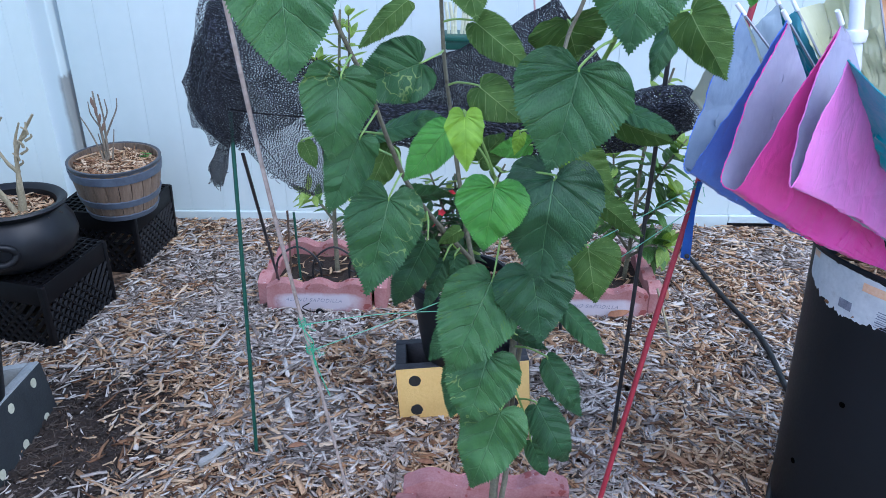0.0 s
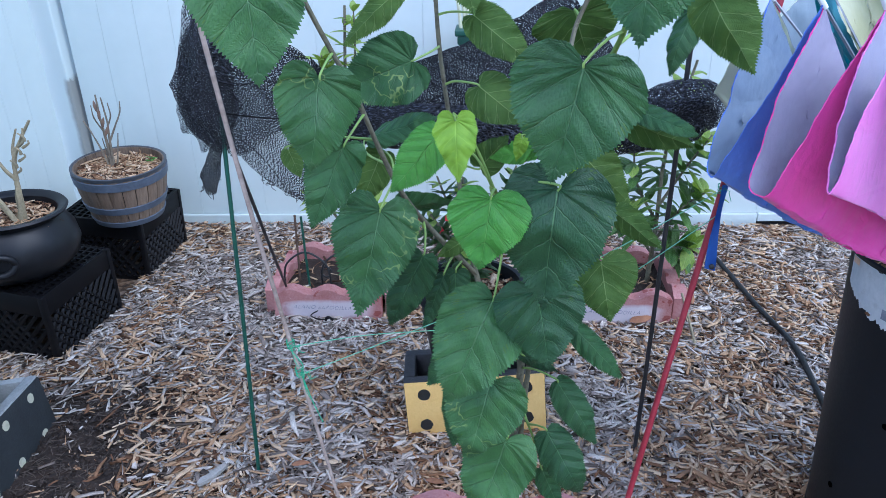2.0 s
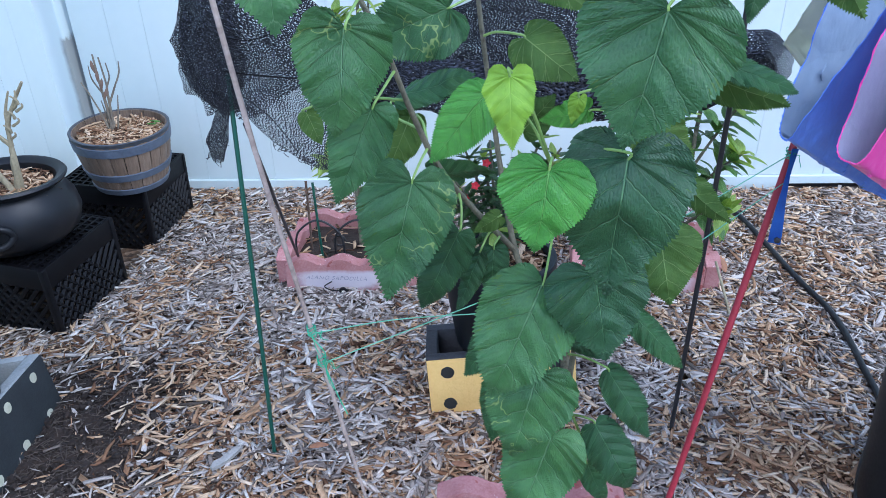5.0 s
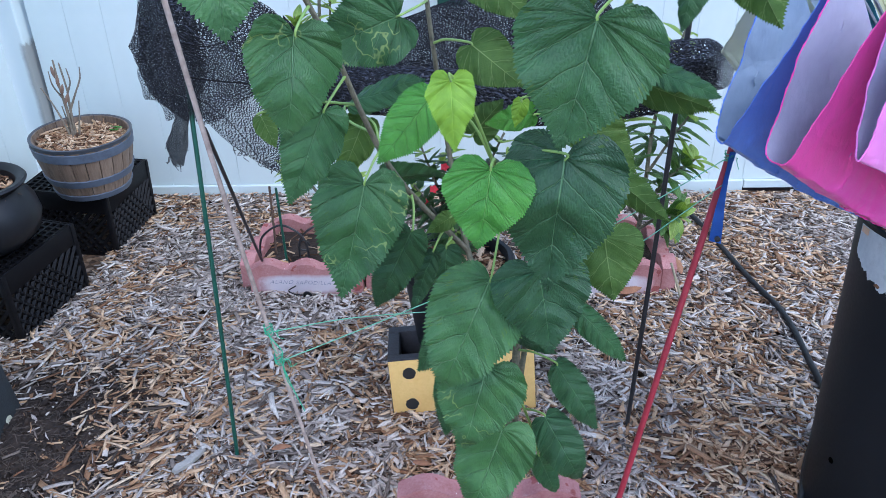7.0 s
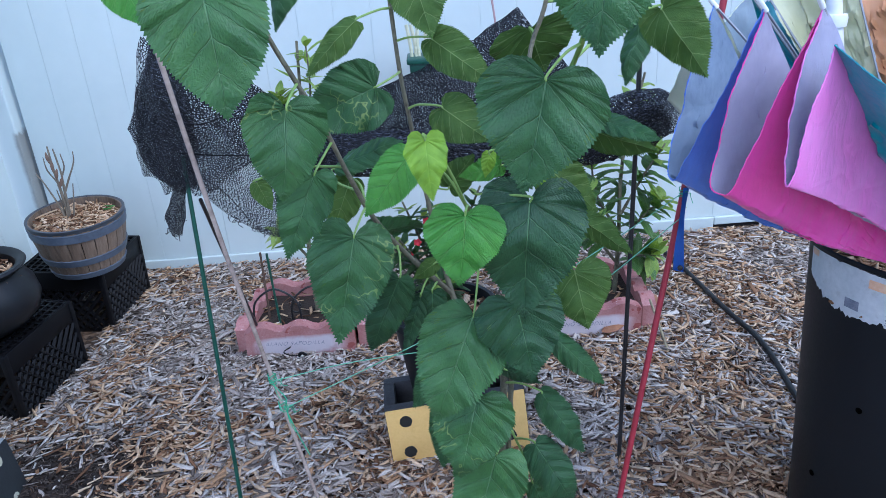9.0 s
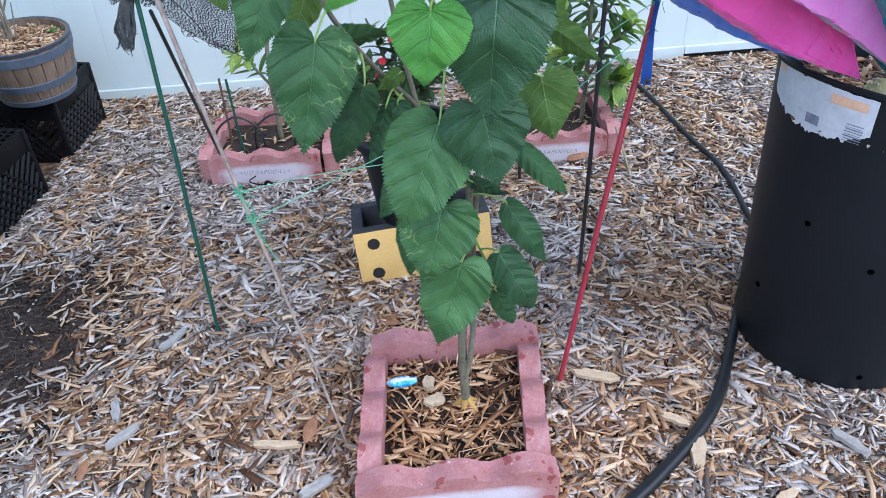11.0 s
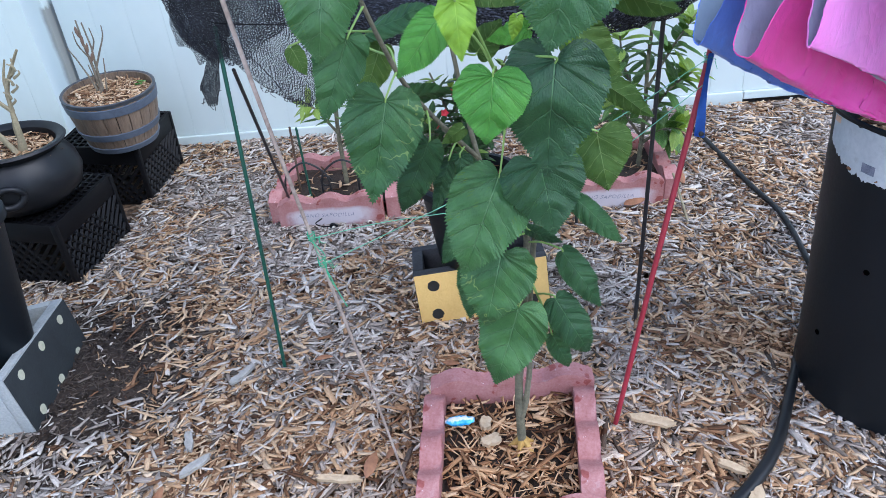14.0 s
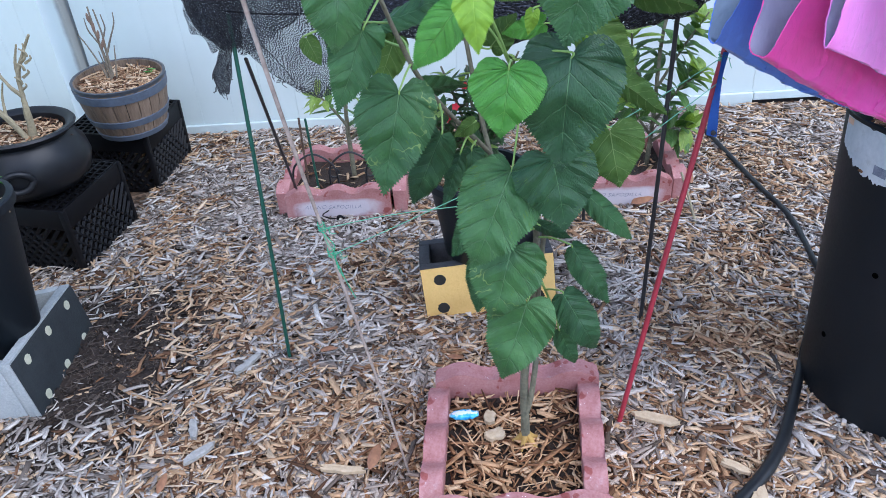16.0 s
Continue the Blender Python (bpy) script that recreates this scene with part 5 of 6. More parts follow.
knot((-0.239, 1.212, 0.706), 0.0065, 3)
knot((-0.229, 1.210, 0.652), 0.0065, 5)
knot((0.515, 1.462, 0.893), 0.0075, 9, "red pole")
for pts, mt in (([(-0.235, 1.204, 0.706), (-0.10, 1.245, 0.707), (0.12, 1.262, 0.715)], M_string_pale),
                ([(-0.226, 1.204, 0.650), (-0.10, 1.235, 0.690), (0.07, 1.262, 0.755)], M_string_pale),
                ([(-0.225, 1.203, 0.655), (-0.21, 1.20, 0.60), (-0.195, 1.198, 0.555)], M_string),
                ([(-0.238, 1.203, 0.700), (-0.218, 1.196, 0.675), (-0.226, 1.204, 0.650)], M_string),
                ([(0.17, 1.26, 0.79), (0.34, 1.36, 0.835), (0.518, 1.457, 0.897)], M_string_pale),
                ([(0.17, 1.26, 0.70), (0.34, 1.36, 0.765), (0.510, 1.452, 0.845)], M_string_pale)):
    tagged(part("twine", tube(pts, 0.0009, 6, 8), mt), "thin green garden twine tied to the mulberry stem", "twine", "twine")


# ---- black hose ----
tagged(part("garden_hose", tube([(1.01, 3.15, 0.02), (1.045, 2.95, 0.022), (1.085, 2.55, 0.022), (1.118, 2.30, 0.022), (1.095, 2.05, 0.022), (1.06, 1.85, 0.022), (0.93, 1.66, 0.022), (0.845, 1.50, 0.022), (0.698, 1.25, 0.022), (0.52, 1.080, 0.022), (0.384, 0.985, 0.022), (0.245, 0.92, 0.020), (0.03, 0.875, 0.020), (-0.2, 0.875, 0.020), (-0.5, 0.92, 0.020), (-0.80, 1.02, 0.020), (-1.2, 1.1, 0.02), (-1.7, 1.15, 0.02)], [0.0095] * 6 + [0.010, 0.012] + [0.0148] * 10, 14, 8), M_hose), "black irrigation hose lying over the mulch", "hose")


# ---- wire edging inside the sapodilla bed ----
def wire_hoops():
    w = thing("wire_edging", "black wire hoop edging inside the sapodilla bed", "edging", pose(-0.60, 2.56, 0.03))
    for k in range(3):
        x = 0.14 * k - 0.057
        pts = [(x, 0.004 * k, 0), (x, 0.004 * k, 0.10), (x + 0.022, 0.004 * k, 0.152), (x + 0.085, 0.004 * k, 0.188), (x + 0.148, 0.004 * k, 0.152), (x + 0.17, 0.004 * k, 0.10), (x + 0.17, 0.004 * k, 0)]
        part("hoop", tube(pts, 0.0040, 8, 5), M_black_stake, w)
        pts = [(x + 0.155 + 0.02 * math.cos(a), 0.014, 0.10 + 0.02 * math.sin(a)) for a in np.linspace(0, 5.6, 10)]
        part("scroll", tube(pts, 0.0034, 8, 2), M_black_stake, w)
    return w


wire_hoops()


# ---- irrigation dripper on the mulch ----
def dripper():
    d = thing("dripper", "small black irrigation dripper with a wire on the mulch", "dripper", pose(-0.478, 2.40, 0.024))
    part("body", tube([(0.0, 0, 0.0), (0.003, 0, 0.010), (0.012, 0, 0.014), (0.026, 0, 0.004)], [0.004, 0.006, 0.0055, 0.004], 10, 5), M_black_plastic, d)
    part("wire", tube([(0.0, 0, 0.005), (-0.03, 0, 0.008), (-0.055, 0.01, 0.016), (-0.03, 0.02, 0.030)], 0.0022, 6, 5), M_black_plastic, d)
    return d


dripper()


# ---- sweet wrapper in the bed ----
def wrapper():
    w = thing("sweet_wrapper", "crumpled blue and white twist wrapper on the mulch", "litter", pose(-0.012, 1.352, 0.078, 0, -6, -4))
    def fn(u, v):
        a = 2 * math.pi * v
        x = -0.036 + 0.072 * u
        r = 0.0135 * (math.sin(math.pi * min(1, max(0, u * 0.9 + 0.03))) ** 0.6) + 0.0015
        r *= 1 + 0.25 * noise.noise(V((u * 9, v * 6, 2)))
        return V((x, r * math.cos(a), 0.6 * r * math.sin(a)))
    part("body", sheet(fn, 26, 16), M_wrapper, w)
    return w


def wrapper_material():
    m, nt, p = nodes_of("blue_foil")
    v = coords(nt)
    sep = nt.nodes.new("ShaderNodeSeparateXYZ")
    nt.links.new(v, sep.inputs[0])
    f = math_node(nt, "MULTIPLY_ADD", noise_tex(nt, v, 90, 3), 0.9, math_node(nt, "MULTIPLY", math_node(nt, "ABSOLUTE", sep.outputs[1]), 28))
    nt.links.new(ramp(nt, f, [(0.58, (0.78, 0.82, 0.85)), (0.66, (0.12, 0.55, 0.78)), (0.9, (0.02, 0.28, 0.62))]), p.inputs["Base Color"])
    p.inputs["Roughness"].default_value = 0.25
    p.inputs["Metallic"].default_value = 0.2
    return m


M_wrapper = wrapper_material()
wrapper()


# ---- larger chips and fallen leaves that stand out ----
def big_chip(at, length, width, yaw, seed, mat=None):
    bm = box(bmesh.new(), (-length / 2, -width / 2, -0.005), (length / 2, width / 2, 0.005))
    bmesh.ops.subdivide_edges(bm, edges=bm.edges, cuts=4, use_grid_fill=True)
    for v in bm.verts:
        s = v.co.x / (length / 2)
        side = v.co.y / (width / 2)
        v.co.y *= (1 - 0.45 * s ** 4) * (1 + 0.35 * noise.noise(V((s * 2.4, seed, 1 if side > 0 else 4))))
        v.co.x += length * 0.14 * noise.noise(V((side * 2.2, seed * 3, s)))
        v.co.z += 0.004 * noise.noise(V((v.co.x * 60, v.co.y * 90, seed)))
    ob = tagged(part("wood_chip", bm, mat or M_pale_chip), "large pale splinter of wood on the mulch", "wood chip", "large chips")
    ob.matrix_basis = pose(*at, 4, 3, yaw)
    return ob


M_pale_chip = surface("pale_split_wood", (0.36, 0.25, 0.14), (0.58, 0.45, 0.30), 0.75, 12, 150, 0.6, 0.002)
M_grey_chip = surface("grey_split_wood", (0.22, 0.205, 0.18), (0.42, 0.40, 0.36), 0.8, 14, 150, 0.6, 0.002)
for i, (x, y, ln, w, yaw, mt) in enumerate(((0.455, 1.372, 0.105, 0.026, -14, M_pale_chip), (-0.30, 1.24, 0.10, 0.018, -3, M_pale_chip), (-0.20, 1.12, 0.075, 0.024, 35, M_grey_chip), (-0.62, 1.62, 0.09, 0.02, 60, M_grey_chip),
                                            (0.62, 1.13, 0.09, 0.03, 70, M_pale_chip), (0.50, 0.97, 0.11, 0.03, 20, M_pale_chip), (0.95, 1.12, 0.08, 0.024, 120, M_grey_chip), (0.75, 1.0, 0.07, 0.022, 30, M_pale_chip),
                                            (0.60, 1.22, 0.06, 0.02, -30, M_pale_chip), (-0.70, 1.38, 0.07, 0.02, 110, M_grey_chip), (-0.66, 1.30, 0.08, 0.022, 50, M_grey_chip), (-0.75, 1.08, 0.06, 0.03, 100, M_pale_chip),
                                            (0.06, 1.29, 0.045, 0.03, 20, M_pale_chip), (0.05, 1.345, 0.04, 0.026, 80, M_pale_chip))):
    big_chip((x, y, 0.026 if i < 12 else 0.074), ln, w, yaw, i, mt)


def fallen_leaf(at, length, width, turn, seed, mat=None, label="curled orange-brown dead leaf on the mulch"):
    bm = bmesh.new()
    lay = bm.loops.layers.uv.verify()
    blade_leaf(bm, V((0, 0, 0)), V((1, 0, 0)), V((0, 0, 1)), length, width, lay, random.Random(seed), rows=10)
    ob = tagged(part("fallen_leaf", bm, mat or M_dead_leaf), label, "leaf", "fallen leaves")
    ob.matrix_basis = pose(*at, *turn)


for i, (x, y, ln, w, t) in enumerate(((-0.235, 1.235, 0.07, 0.032, (20, -20, 70)), (-0.19, 1.29, 0.05, 0.026, (-15, -10, 60)), (0.56, 0.93, 0.06, 0.018, (10, -5, -20)), (-0.72, 1.18, 0.05, 0.025, (0, -20, 80)),
                                      (0.60, 2.42, 0.10, 0.05, (10, -10, 20)), (0.85, 2.55, 0.09, 0.045, (15, -30, 100)), (-0.42, 1.66, 0.05, 0.02, (10, -10, 10)), (-0.06, 1.62, 0.05, 0.02, (10, 5, 0)))):
    fallen_leaf((x, y, 0.03), ln, w, t, i)
M_brown_leaf = surface("brown_leaf", (0.045, 0.024, 0.016), (0.12, 0.065, 0.045), 0.7, 25, 120, 0.5, 0.001)
fallen_leaf((0.865, 0.875, 0.034), 0.17, 0.052, (14, -4, -12), 21, M_brown_leaf, "large curled dark brown dead leaf on the mulch")


# ---- shade cloth ----
def shade_cloth():
    s = thing("shade_cloth", "black knitted shade cloth bunched over the stakes", "shade cloth")
    xs = [-0.603, -0.58, -0.548, -0.514, -0.475, -0.43, -0.38, -0.325, -0.271, -0.216, -0.08, 0.014, 0.12, 0.25, 0.342, 0.43]
    top = [0.985, 1.06, 1.125, 1.205, 1.205, 1.17, 1.14, 1.095, 1.056, 1.035, 1.055, 1.098, 1.142, 1.212, 1.095, 1.00]
    bot = [0.950, 0.905, 0.885, 0.885, 0.866, 0.80, 0.768, 0.748, 0.757, 0.82, 0.87, 0.87, 0.87, 0.87, 0.88, 0.90]
    def fn(u, v):
        x = xs[0] + (xs[-1] - xs[0]) * u
        z0, z1 = np.interp(x, xs, bot), np.interp(x, xs, top)
        z = z0 + (z1 - z0) * v
        y = 1.75 + 0.035 * noise.noise(V((x * 6, z * 5, 1))) + 0.018 * noise.noise(V((x * 17 + z * 9, z * 7, 4)))
        return V((x + 0.01 * noise.noise(V((z * 12, 0, 7))), y, z + 0.008 * noise.noise(V((x * 22, v * 3, 3)))))
    part("hanging_sheet", sheet(lambda u, v: fn(u * 0.40, v), 52, 44, uv=lambda u, v: (u * 0.41, v * 0.4)), M_net, s)
    part("drawn_sheet", sheet(lambda u, v: fn(0.30 + u * 0.70, 0.25 + 0.75 * v) + V((0, 0.02, 0)), 80, 40, uv=lambda u, v: (u * 0.75, 0.1 + v * 0.3)), M_net_drawn, s)
    def pleat(u, v):
        q = fn(0.005 + (0.12 + 0.17 * min(1.0, 1.35 * v)) * u + 0.035 * noise.noise(V((v * 3.1, 2, 0))) * u, v)
        return q + V((-0.012 * math.sin(u * 3), -0.02 - 0.02 * math.sin(u * 14 + 4 * v), 0.01 * math.sin(u * 9)))
    part("pleated_sheet", sheet(pleat, 36, 36, uv=lambda u, v: (u * 0.4, v * 0.4)), M_net_mid, s)
    def roll(name, pts, radii, seg=30, n=12, seed=0.0, rough=0.22, cloth=None, fold=0.0):
        line = smooth_line(pts, n)
        rr = np.interp(np.linspace(0, len(pts) - 1, len(line)), range(len(pts)), radii)
        def fn2(u, v):
            i = min(int(u * (len(line) - 1) + 0.5), len(line) - 1)
            q = line[i]
            d = (line[min(i + 1, len(line) - 1)] - line[max(i - 1, 0)]).normalized()
            a = d.cross(V((0.1, 1, 0.2))).normalized()
            b = d.cross(a)
            t = 2 * math.pi * v
            o = a * math.cos(t) + b * math.sin(t)
            f = 1 + rough * noise.noise(q * 14 + o * 1.3 + V((seed, 0, 0))) + 0.09 * noise.noise(q * 40 + o * 3) + 0.16 * (abs(noise.noise(q * 16 + o * 2.2 + V((seed, 5, 0)))) - 0.2) + fold * (abs(math.sin(2.5 * t + seed + 5 * u + 2 * noise.noise(q * 9))) - 0.5) + 0.05 * math.sin(t * 7 + 9 * u + 3 * noise.noise(q * 10))
            return q + o * rr[i] * f
        part(name, sheet(fn2, len(line) - 1, seg, uv=lambda u, v: (u * 0.9, v * 0.35)), cloth or M_net_dense, s)
    roll("rolled_edge", [V((-0.27, 1.74, 0.955)), V((-0.1, 1.72, 0.935)), V((0.1, 1.71, 0.925)), V((0.3, 1.72, 0.925)), V((0.43, 1.75, 0.935)), V((0.53, 1.765, 0.965)), V((0.60, 1.77, 0.955))], [0.03, 0.052, 0.056, 0.056, 0.058, 0.066, 0.030], seed=1.0)
    roll("rolled_core", [V((-0.25, 1.745, 0.955)), V((0.1, 1.725, 0.925)), V((0.43, 1.76, 0.935)), V((0.57, 1.775, 0.955))], [0.02, 0.045, 0.046, 0.03], seed=5.0)
    roll("bunched_corner", [V((-0.495, 1.74, 1.21)), V((-0.515, 1.755, 1.12)), V((-0.533, 1.755, 1.02)), V((-0.520, 1.735, 0.945)), V((-0.490, 1.705, 0.885))], [0.014, 0.036, 0.060, 0.052, 0.014], seed=2.0, cloth=M_net_mid, fold=0.34)
    for pts, r in (([(-0.49, 1.70, 0.97), (-0.40, 1.715, 0.955), (-0.31, 1.72, 0.95), (-0.22, 1.725, 0.95)], 0.0016), ([(-0.485, 1.715, 0.93), (-0.43, 1.725, 0.88), (-0.395, 1.73, 0.83), (-0.375, 1.735, 0.79)], 0.001), ([(-0.50, 1.70, 1.04), (-0.43, 1.70, 1.03), (-0.36, 1.715, 1.05)], 0.001)):
        part("gathered_fold", tube(pts, r, 8, 6, wobble=0.5), M_black_net, s)
    roll("loose_tail", [V((-0.50, 1.71, 0.905)), V((-0.520, 1.715, 0.865)), V((-0.534, 1.715, 0.82)), V((-0.538, 1.715, 0.778))], [0.008, 0.016, 0.022, 0.010], seed=3.0, rough=0.5, cloth=M_net_mid, fold=0.3)
    rng = random.Random(9)
    bm = bmesh.new()
    for k in range(46):
        if k < 26:
            x = rng.uniform(-0.44, -0.30)
            q = V((x, 1.75, np.interp(x, xs, bot) + 0.01))
        else:
            q = V((rng.uniform(-0.556, -0.518), 1.71, rng.uniform(0.785, 0.86)))
        tube([q, q + V((rng.uniform(-0.008, 0.008), rng.uniform(-0.01, 0), -0.008)), q + V((rng.uniform(-0.009, 0.009), rng.uniform(-0.012, 0.005), -rng.uniform(0.006, 0.018)))], 0.0009, 4, 2, bm)
    tagged(part("frayed_threads", bm, M_black_stake, s), "frayed black threads", kind="stuff")
    return s


M_black_net = surface("black_yarn", (0.004, 0.004, 0.005), (0.012, 0.012, 0.014), 0.8, 60, 300, 0.8, 0.002, spec=0.15)
shade_cloth()


# ---- folded umbrella standing head down against the tree pot ----
def umbrella():
    u = thing("umbrella", "half-folded rainbow umbrella standing head down at the tree pot", "umbrella")
    gather = {0: V((0.90, 1.52, 0.72)), 1: V((0.844, 1.50, 0.741)), 2: V((0.909, 1.40, 0.738)), 3: V((0.983, 1.40, 0.742)), 4: V((0.995, 1.41, 0.74))}
    apex = V((0.985, 1.40, 0.72))
    tips = [V((0.645, 1.56, 1.231)), V((0.531, 1.42, 1.228)), V((0.56, 1.30, 1.232)), V((0.611, 1.235, 1.240)), V((0.603, 1.17, 1.195)), V((0.83, 1.16, 1.20)), V((0.95, 1.40, 1.32)), V((0.82, 1.60, 1.33)), V((0.70, 1.60, 1.215))]
    lobes = [V((0.503, 1.55, 1.049)), V((0.455, 1.36, 0.956)), V((0.486, 1.22, 0.975)), V((0.537, 1.13, 1.020)), V((0.74, 1.06, 1.095)), V((0.95, 1.12, 1.02)), V((0.98, 1.52, 1.23)), V((0.78, 1.66, 1.22)), V((0.66, 1.66, 1.15))]
    tints = [("pale_yellow", (0.72, 0.78, 0.52), (0.82, 0.86, 0.64)), ("blue", (0.10, 0.22, 0.72), (0.14, 0.29, 0.82)), ("magenta", (0.86, 0.06, 0.38), (0.93, 0.10, 0.48)),
             ("pink", (0.84, 0.20, 0.62), (0.90, 0.29, 0.72)), ("teal", (0.01, 0.30, 0.35), (0.03, 0.40, 0.45)), ("green", (0.04, 0.30, 0.10), (0.08, 0.40, 0.16)),
             ("orange", (0.62, 0.25, 0.05), (0.75, 0.36, 0.12)), ("yellow", (0.60, 0.60, 0.30), (0.70, 0.70, 0.42)), ("teal_green", (0.0, 0.18, 0.22), (0.01, 0.28, 0.32))]
    n = len(tips)
    for i in range(n):
        t0, t1, m = tips[i], tips[(i + 1) % n], lobes[i]
        foot = gather.get(i, apex)
        across, up = (t1 - t0).normalized(), ((t0 + t1) / 2 - m).normalized()
        m_in, m_out = m + up * 0.024 - across * 0.024, m + up * 0.020 + across * 0.018
        hem_line = smooth_line([t0, t0.lerp(m_in, 0.5) + V((-0.010, -0.003, -0.004)), m_in, m, m_out, m_out.lerp(t1, 0.5), t1], 8)
        nm, lo, hi = tints[i]
        outer = fabric_material(nm + "_nylon", lo, hi, 0.15 if i < 2 else 0.22)
        # panel colour mixed into the lining stands in for light through the cloth
        own = (0.08 if i < 2 else 0.05) if i < 5 else 0.85
        silver = ((0.215, 0.29, 0.37), (0.36, 0.45, 0.53)) if i < 2 else ((0.31, 0.335, 0.44), (0.45, 0.48, 0.59))
        lining = fabric_material(nm + "_silvered_lining", tuple((1 - own) * a + own * b for a, b in zip(silver[0], lo)), tuple((1 - own) * a + own * b for a, b in zip(silver[1], hi)), 0.2)
        bm, hems, sag = bmesh.new(), [], (0.014 if i == 3 else -0.018)
        for a, b, flip in ((t0, m, 1), (m, t1, -1)):
            def fn(p, q, a=a, b=b):
                # p runs from the apex to the hem, q along the hem
                k = (q if b is m else 1 + q) * (len(hem_line) - 1) / 2
                j = min(int(k), len(hem_line) - 2)
                e = hem_line[j].lerp(hem_line[j + 1], k - j)
                pt = foot.lerp(e, p ** 0.92)
                w = noise.noise(pt * 14 + V((i * 3, 0, 0))) * 0.009 + noise.noise(pt * 38) * 0.003 + 0.006 * (1.1 - p) * math.sin(13 * q + 3 * p + 2 * i) * math.sin(math.pi * q)
                # pleats that run from the ribs, and slack creases across them
                near_m = (1 - q) if b is m else q
                w += (1 - 0.9 * p ** 5) * (0.017 if i < 5 else 0.004) * (1 - abs(noise.noise(V((q * 9 + 1.5 * p, p * 1.3, i + 3.1))))) ** 5 * math.sin(math.pi * q) * (0.35 + near_m)
                w -= (1 - 0.9 * p ** 5) * 0.015 * (1 - abs(noise.noise(V((q * 2.2 - 2.6 * p, p * 6.5 + 2 * q, i + 8.7))))) ** 12
                w -= (1 - 0.9 * p ** 5) * 0.007 * (1 - abs(noise.noise(V((q * 5 - 6 * p, p * 9 + 4 * q, i + 2.3))))) ** 7
                fade = min(1, p * 3)
                # the slack bottom of the blue panel turns under
                under = max(0, 1 - near_m / 0.24) * math.sin(math.pi * p) ** 0.6 * (0.12 if i == 1 else 0.02)
                return pt + V((0, under, 0)) + V((w, w * 0.7, -0.35 * w)) * fade + V((0, 0, sag)) * math.sin(math.pi * p) * (1 - 0.5 * q if b is m else 0.5 + 0.5 * (1 - q))
            sheet(fn, 60, 34, bm)
            hems.append([fn(1.0, k / 60) for k in range(61)])
        bmesh.ops.remove_doubles(bm, verts=bm.verts, dist=1e-4)
        bmesh.ops.reverse_faces(bm, faces=bm.faces)
        geom = list(bm.faces)
        dup = bmesh.ops.duplicate(bm, geom=geom)
        inner = [g for g in dup["geom"] if isinstance(g, bmesh.types.BMFace)]
        bm.normal_update()
        moved = {}
        for f in inner:
            for v in f.verts:
                moved.setdefault(v, V(v.normal))
        for v, nn in moved.items():
            v.co -= nn * 0.0012
        for f in inner:
            f.material_index = 1
        bmesh.ops.reverse_faces(bm, faces=inner)
        pn = part("panel", bm, [outer, lining], u, nm.replace("_", " ") + " nylon panel with a silvery lining")
        for hem in hems:
            part("hem", tube(hem, [0.0008 + 0.0009 * (k % 3 == 0) for k in range(61)], 6, 1), outer, pn)
    for i, t in enumerate(tips):
        ax = (t - apex).normalized()
        hub = apex.lerp(V((0.77, 1.44, 1.18)), 0.25)
        part("rib", tube([hub, hub.lerp(t, 0.5) + V((0, 0, -0.01)), t], 0.0022, 6, 4), M_rib, u)
        if i == 4:
            continue
        part("rib_tip", tube([t - ax * 0.004, t + ax * 0.012, t + ax * 0.022], [0.0042, 0.0042, 0.0036], 10, 2), M_white_plastic, u, "white plastic rib tip")
    part("shaft", tube([V((0.768, 1.455, 1.10)), V((0.751, 1.463, 1.21)), V((0.734, 1.471, 1.32)), V((0.691, 1.492, 1.60))], 0.0125, 16, 4), M_white_plastic, u, "white tubular shaft")
    part("runner", lathe([(0.012, -0.008), (0.019, -0.008), (0.020, 0.006), (0.018, 0.012), (0.012, 0.013)], 20, at=(0.755, 1.462, 1.185)), M_white_plastic, u)
    def crumple(p, q):
        base = V((1.02, 1.485, 0.660)) + V((0.085 * (p - 0.5), 0.07 * (q - 0.5), 0))
        return base + V((0, 0, 0.035 * math.sin(math.pi * p) * math.sin(math.pi * q) + 0.012 * noise.noise(base * 60) + 0.006 * math.sin(50 * p + 20 * q)))
    part("tucked_panel", sheet(crumple, 24, 20), fabric_material("pale_yellow_tuck", (0.45, 0.42, 0.22), (0.60, 0.57, 0.34)), u, "crumpled pale yellow fold tucked into the pot")
    def strap(p, q):
        line = [V((0.517, 1.452, 0.905)), V((0.508, 1.438, 0.86)), V((0.502, 1.425, 0.81)), V((0.500, 1.415, 0.752))]
        k = p * 3
        i = min(int(k), 2)
        c = line[i].lerp(line[i + 1], k - i)
        return c + V((0.0082 * (2 * q - 1) * (0.7 + 0.3 * p), 0.006 * math.sin(p * 5) * (2 * q - 1), 0))
    bm = sheet(strap, 20, 4)
    r = bmesh.ops.solidify(bm, geom=bm.faces, thickness=0.0015)
    st = part("tie_strap", bm, M_strap, u, "blue tie strap with a snap")
    part("snap", lathe([(0, 0), (0.005, 0), (0.005, 0.003), (0.003, 0.004), (0, 0.004)], 14, at=(0, 0, 0)), M_black_stake, st).matrix_basis = pose(0.5005, 1.409, 0.762, 90, 0, 0)
    return u


M_rib = surface("grey_steel_rib", (0.25, 0.26, 0.28), (0.36, 0.37, 0.39), 0.35, 20, 100, 0.1, 0.0005, metal=0.6)
umbrella()


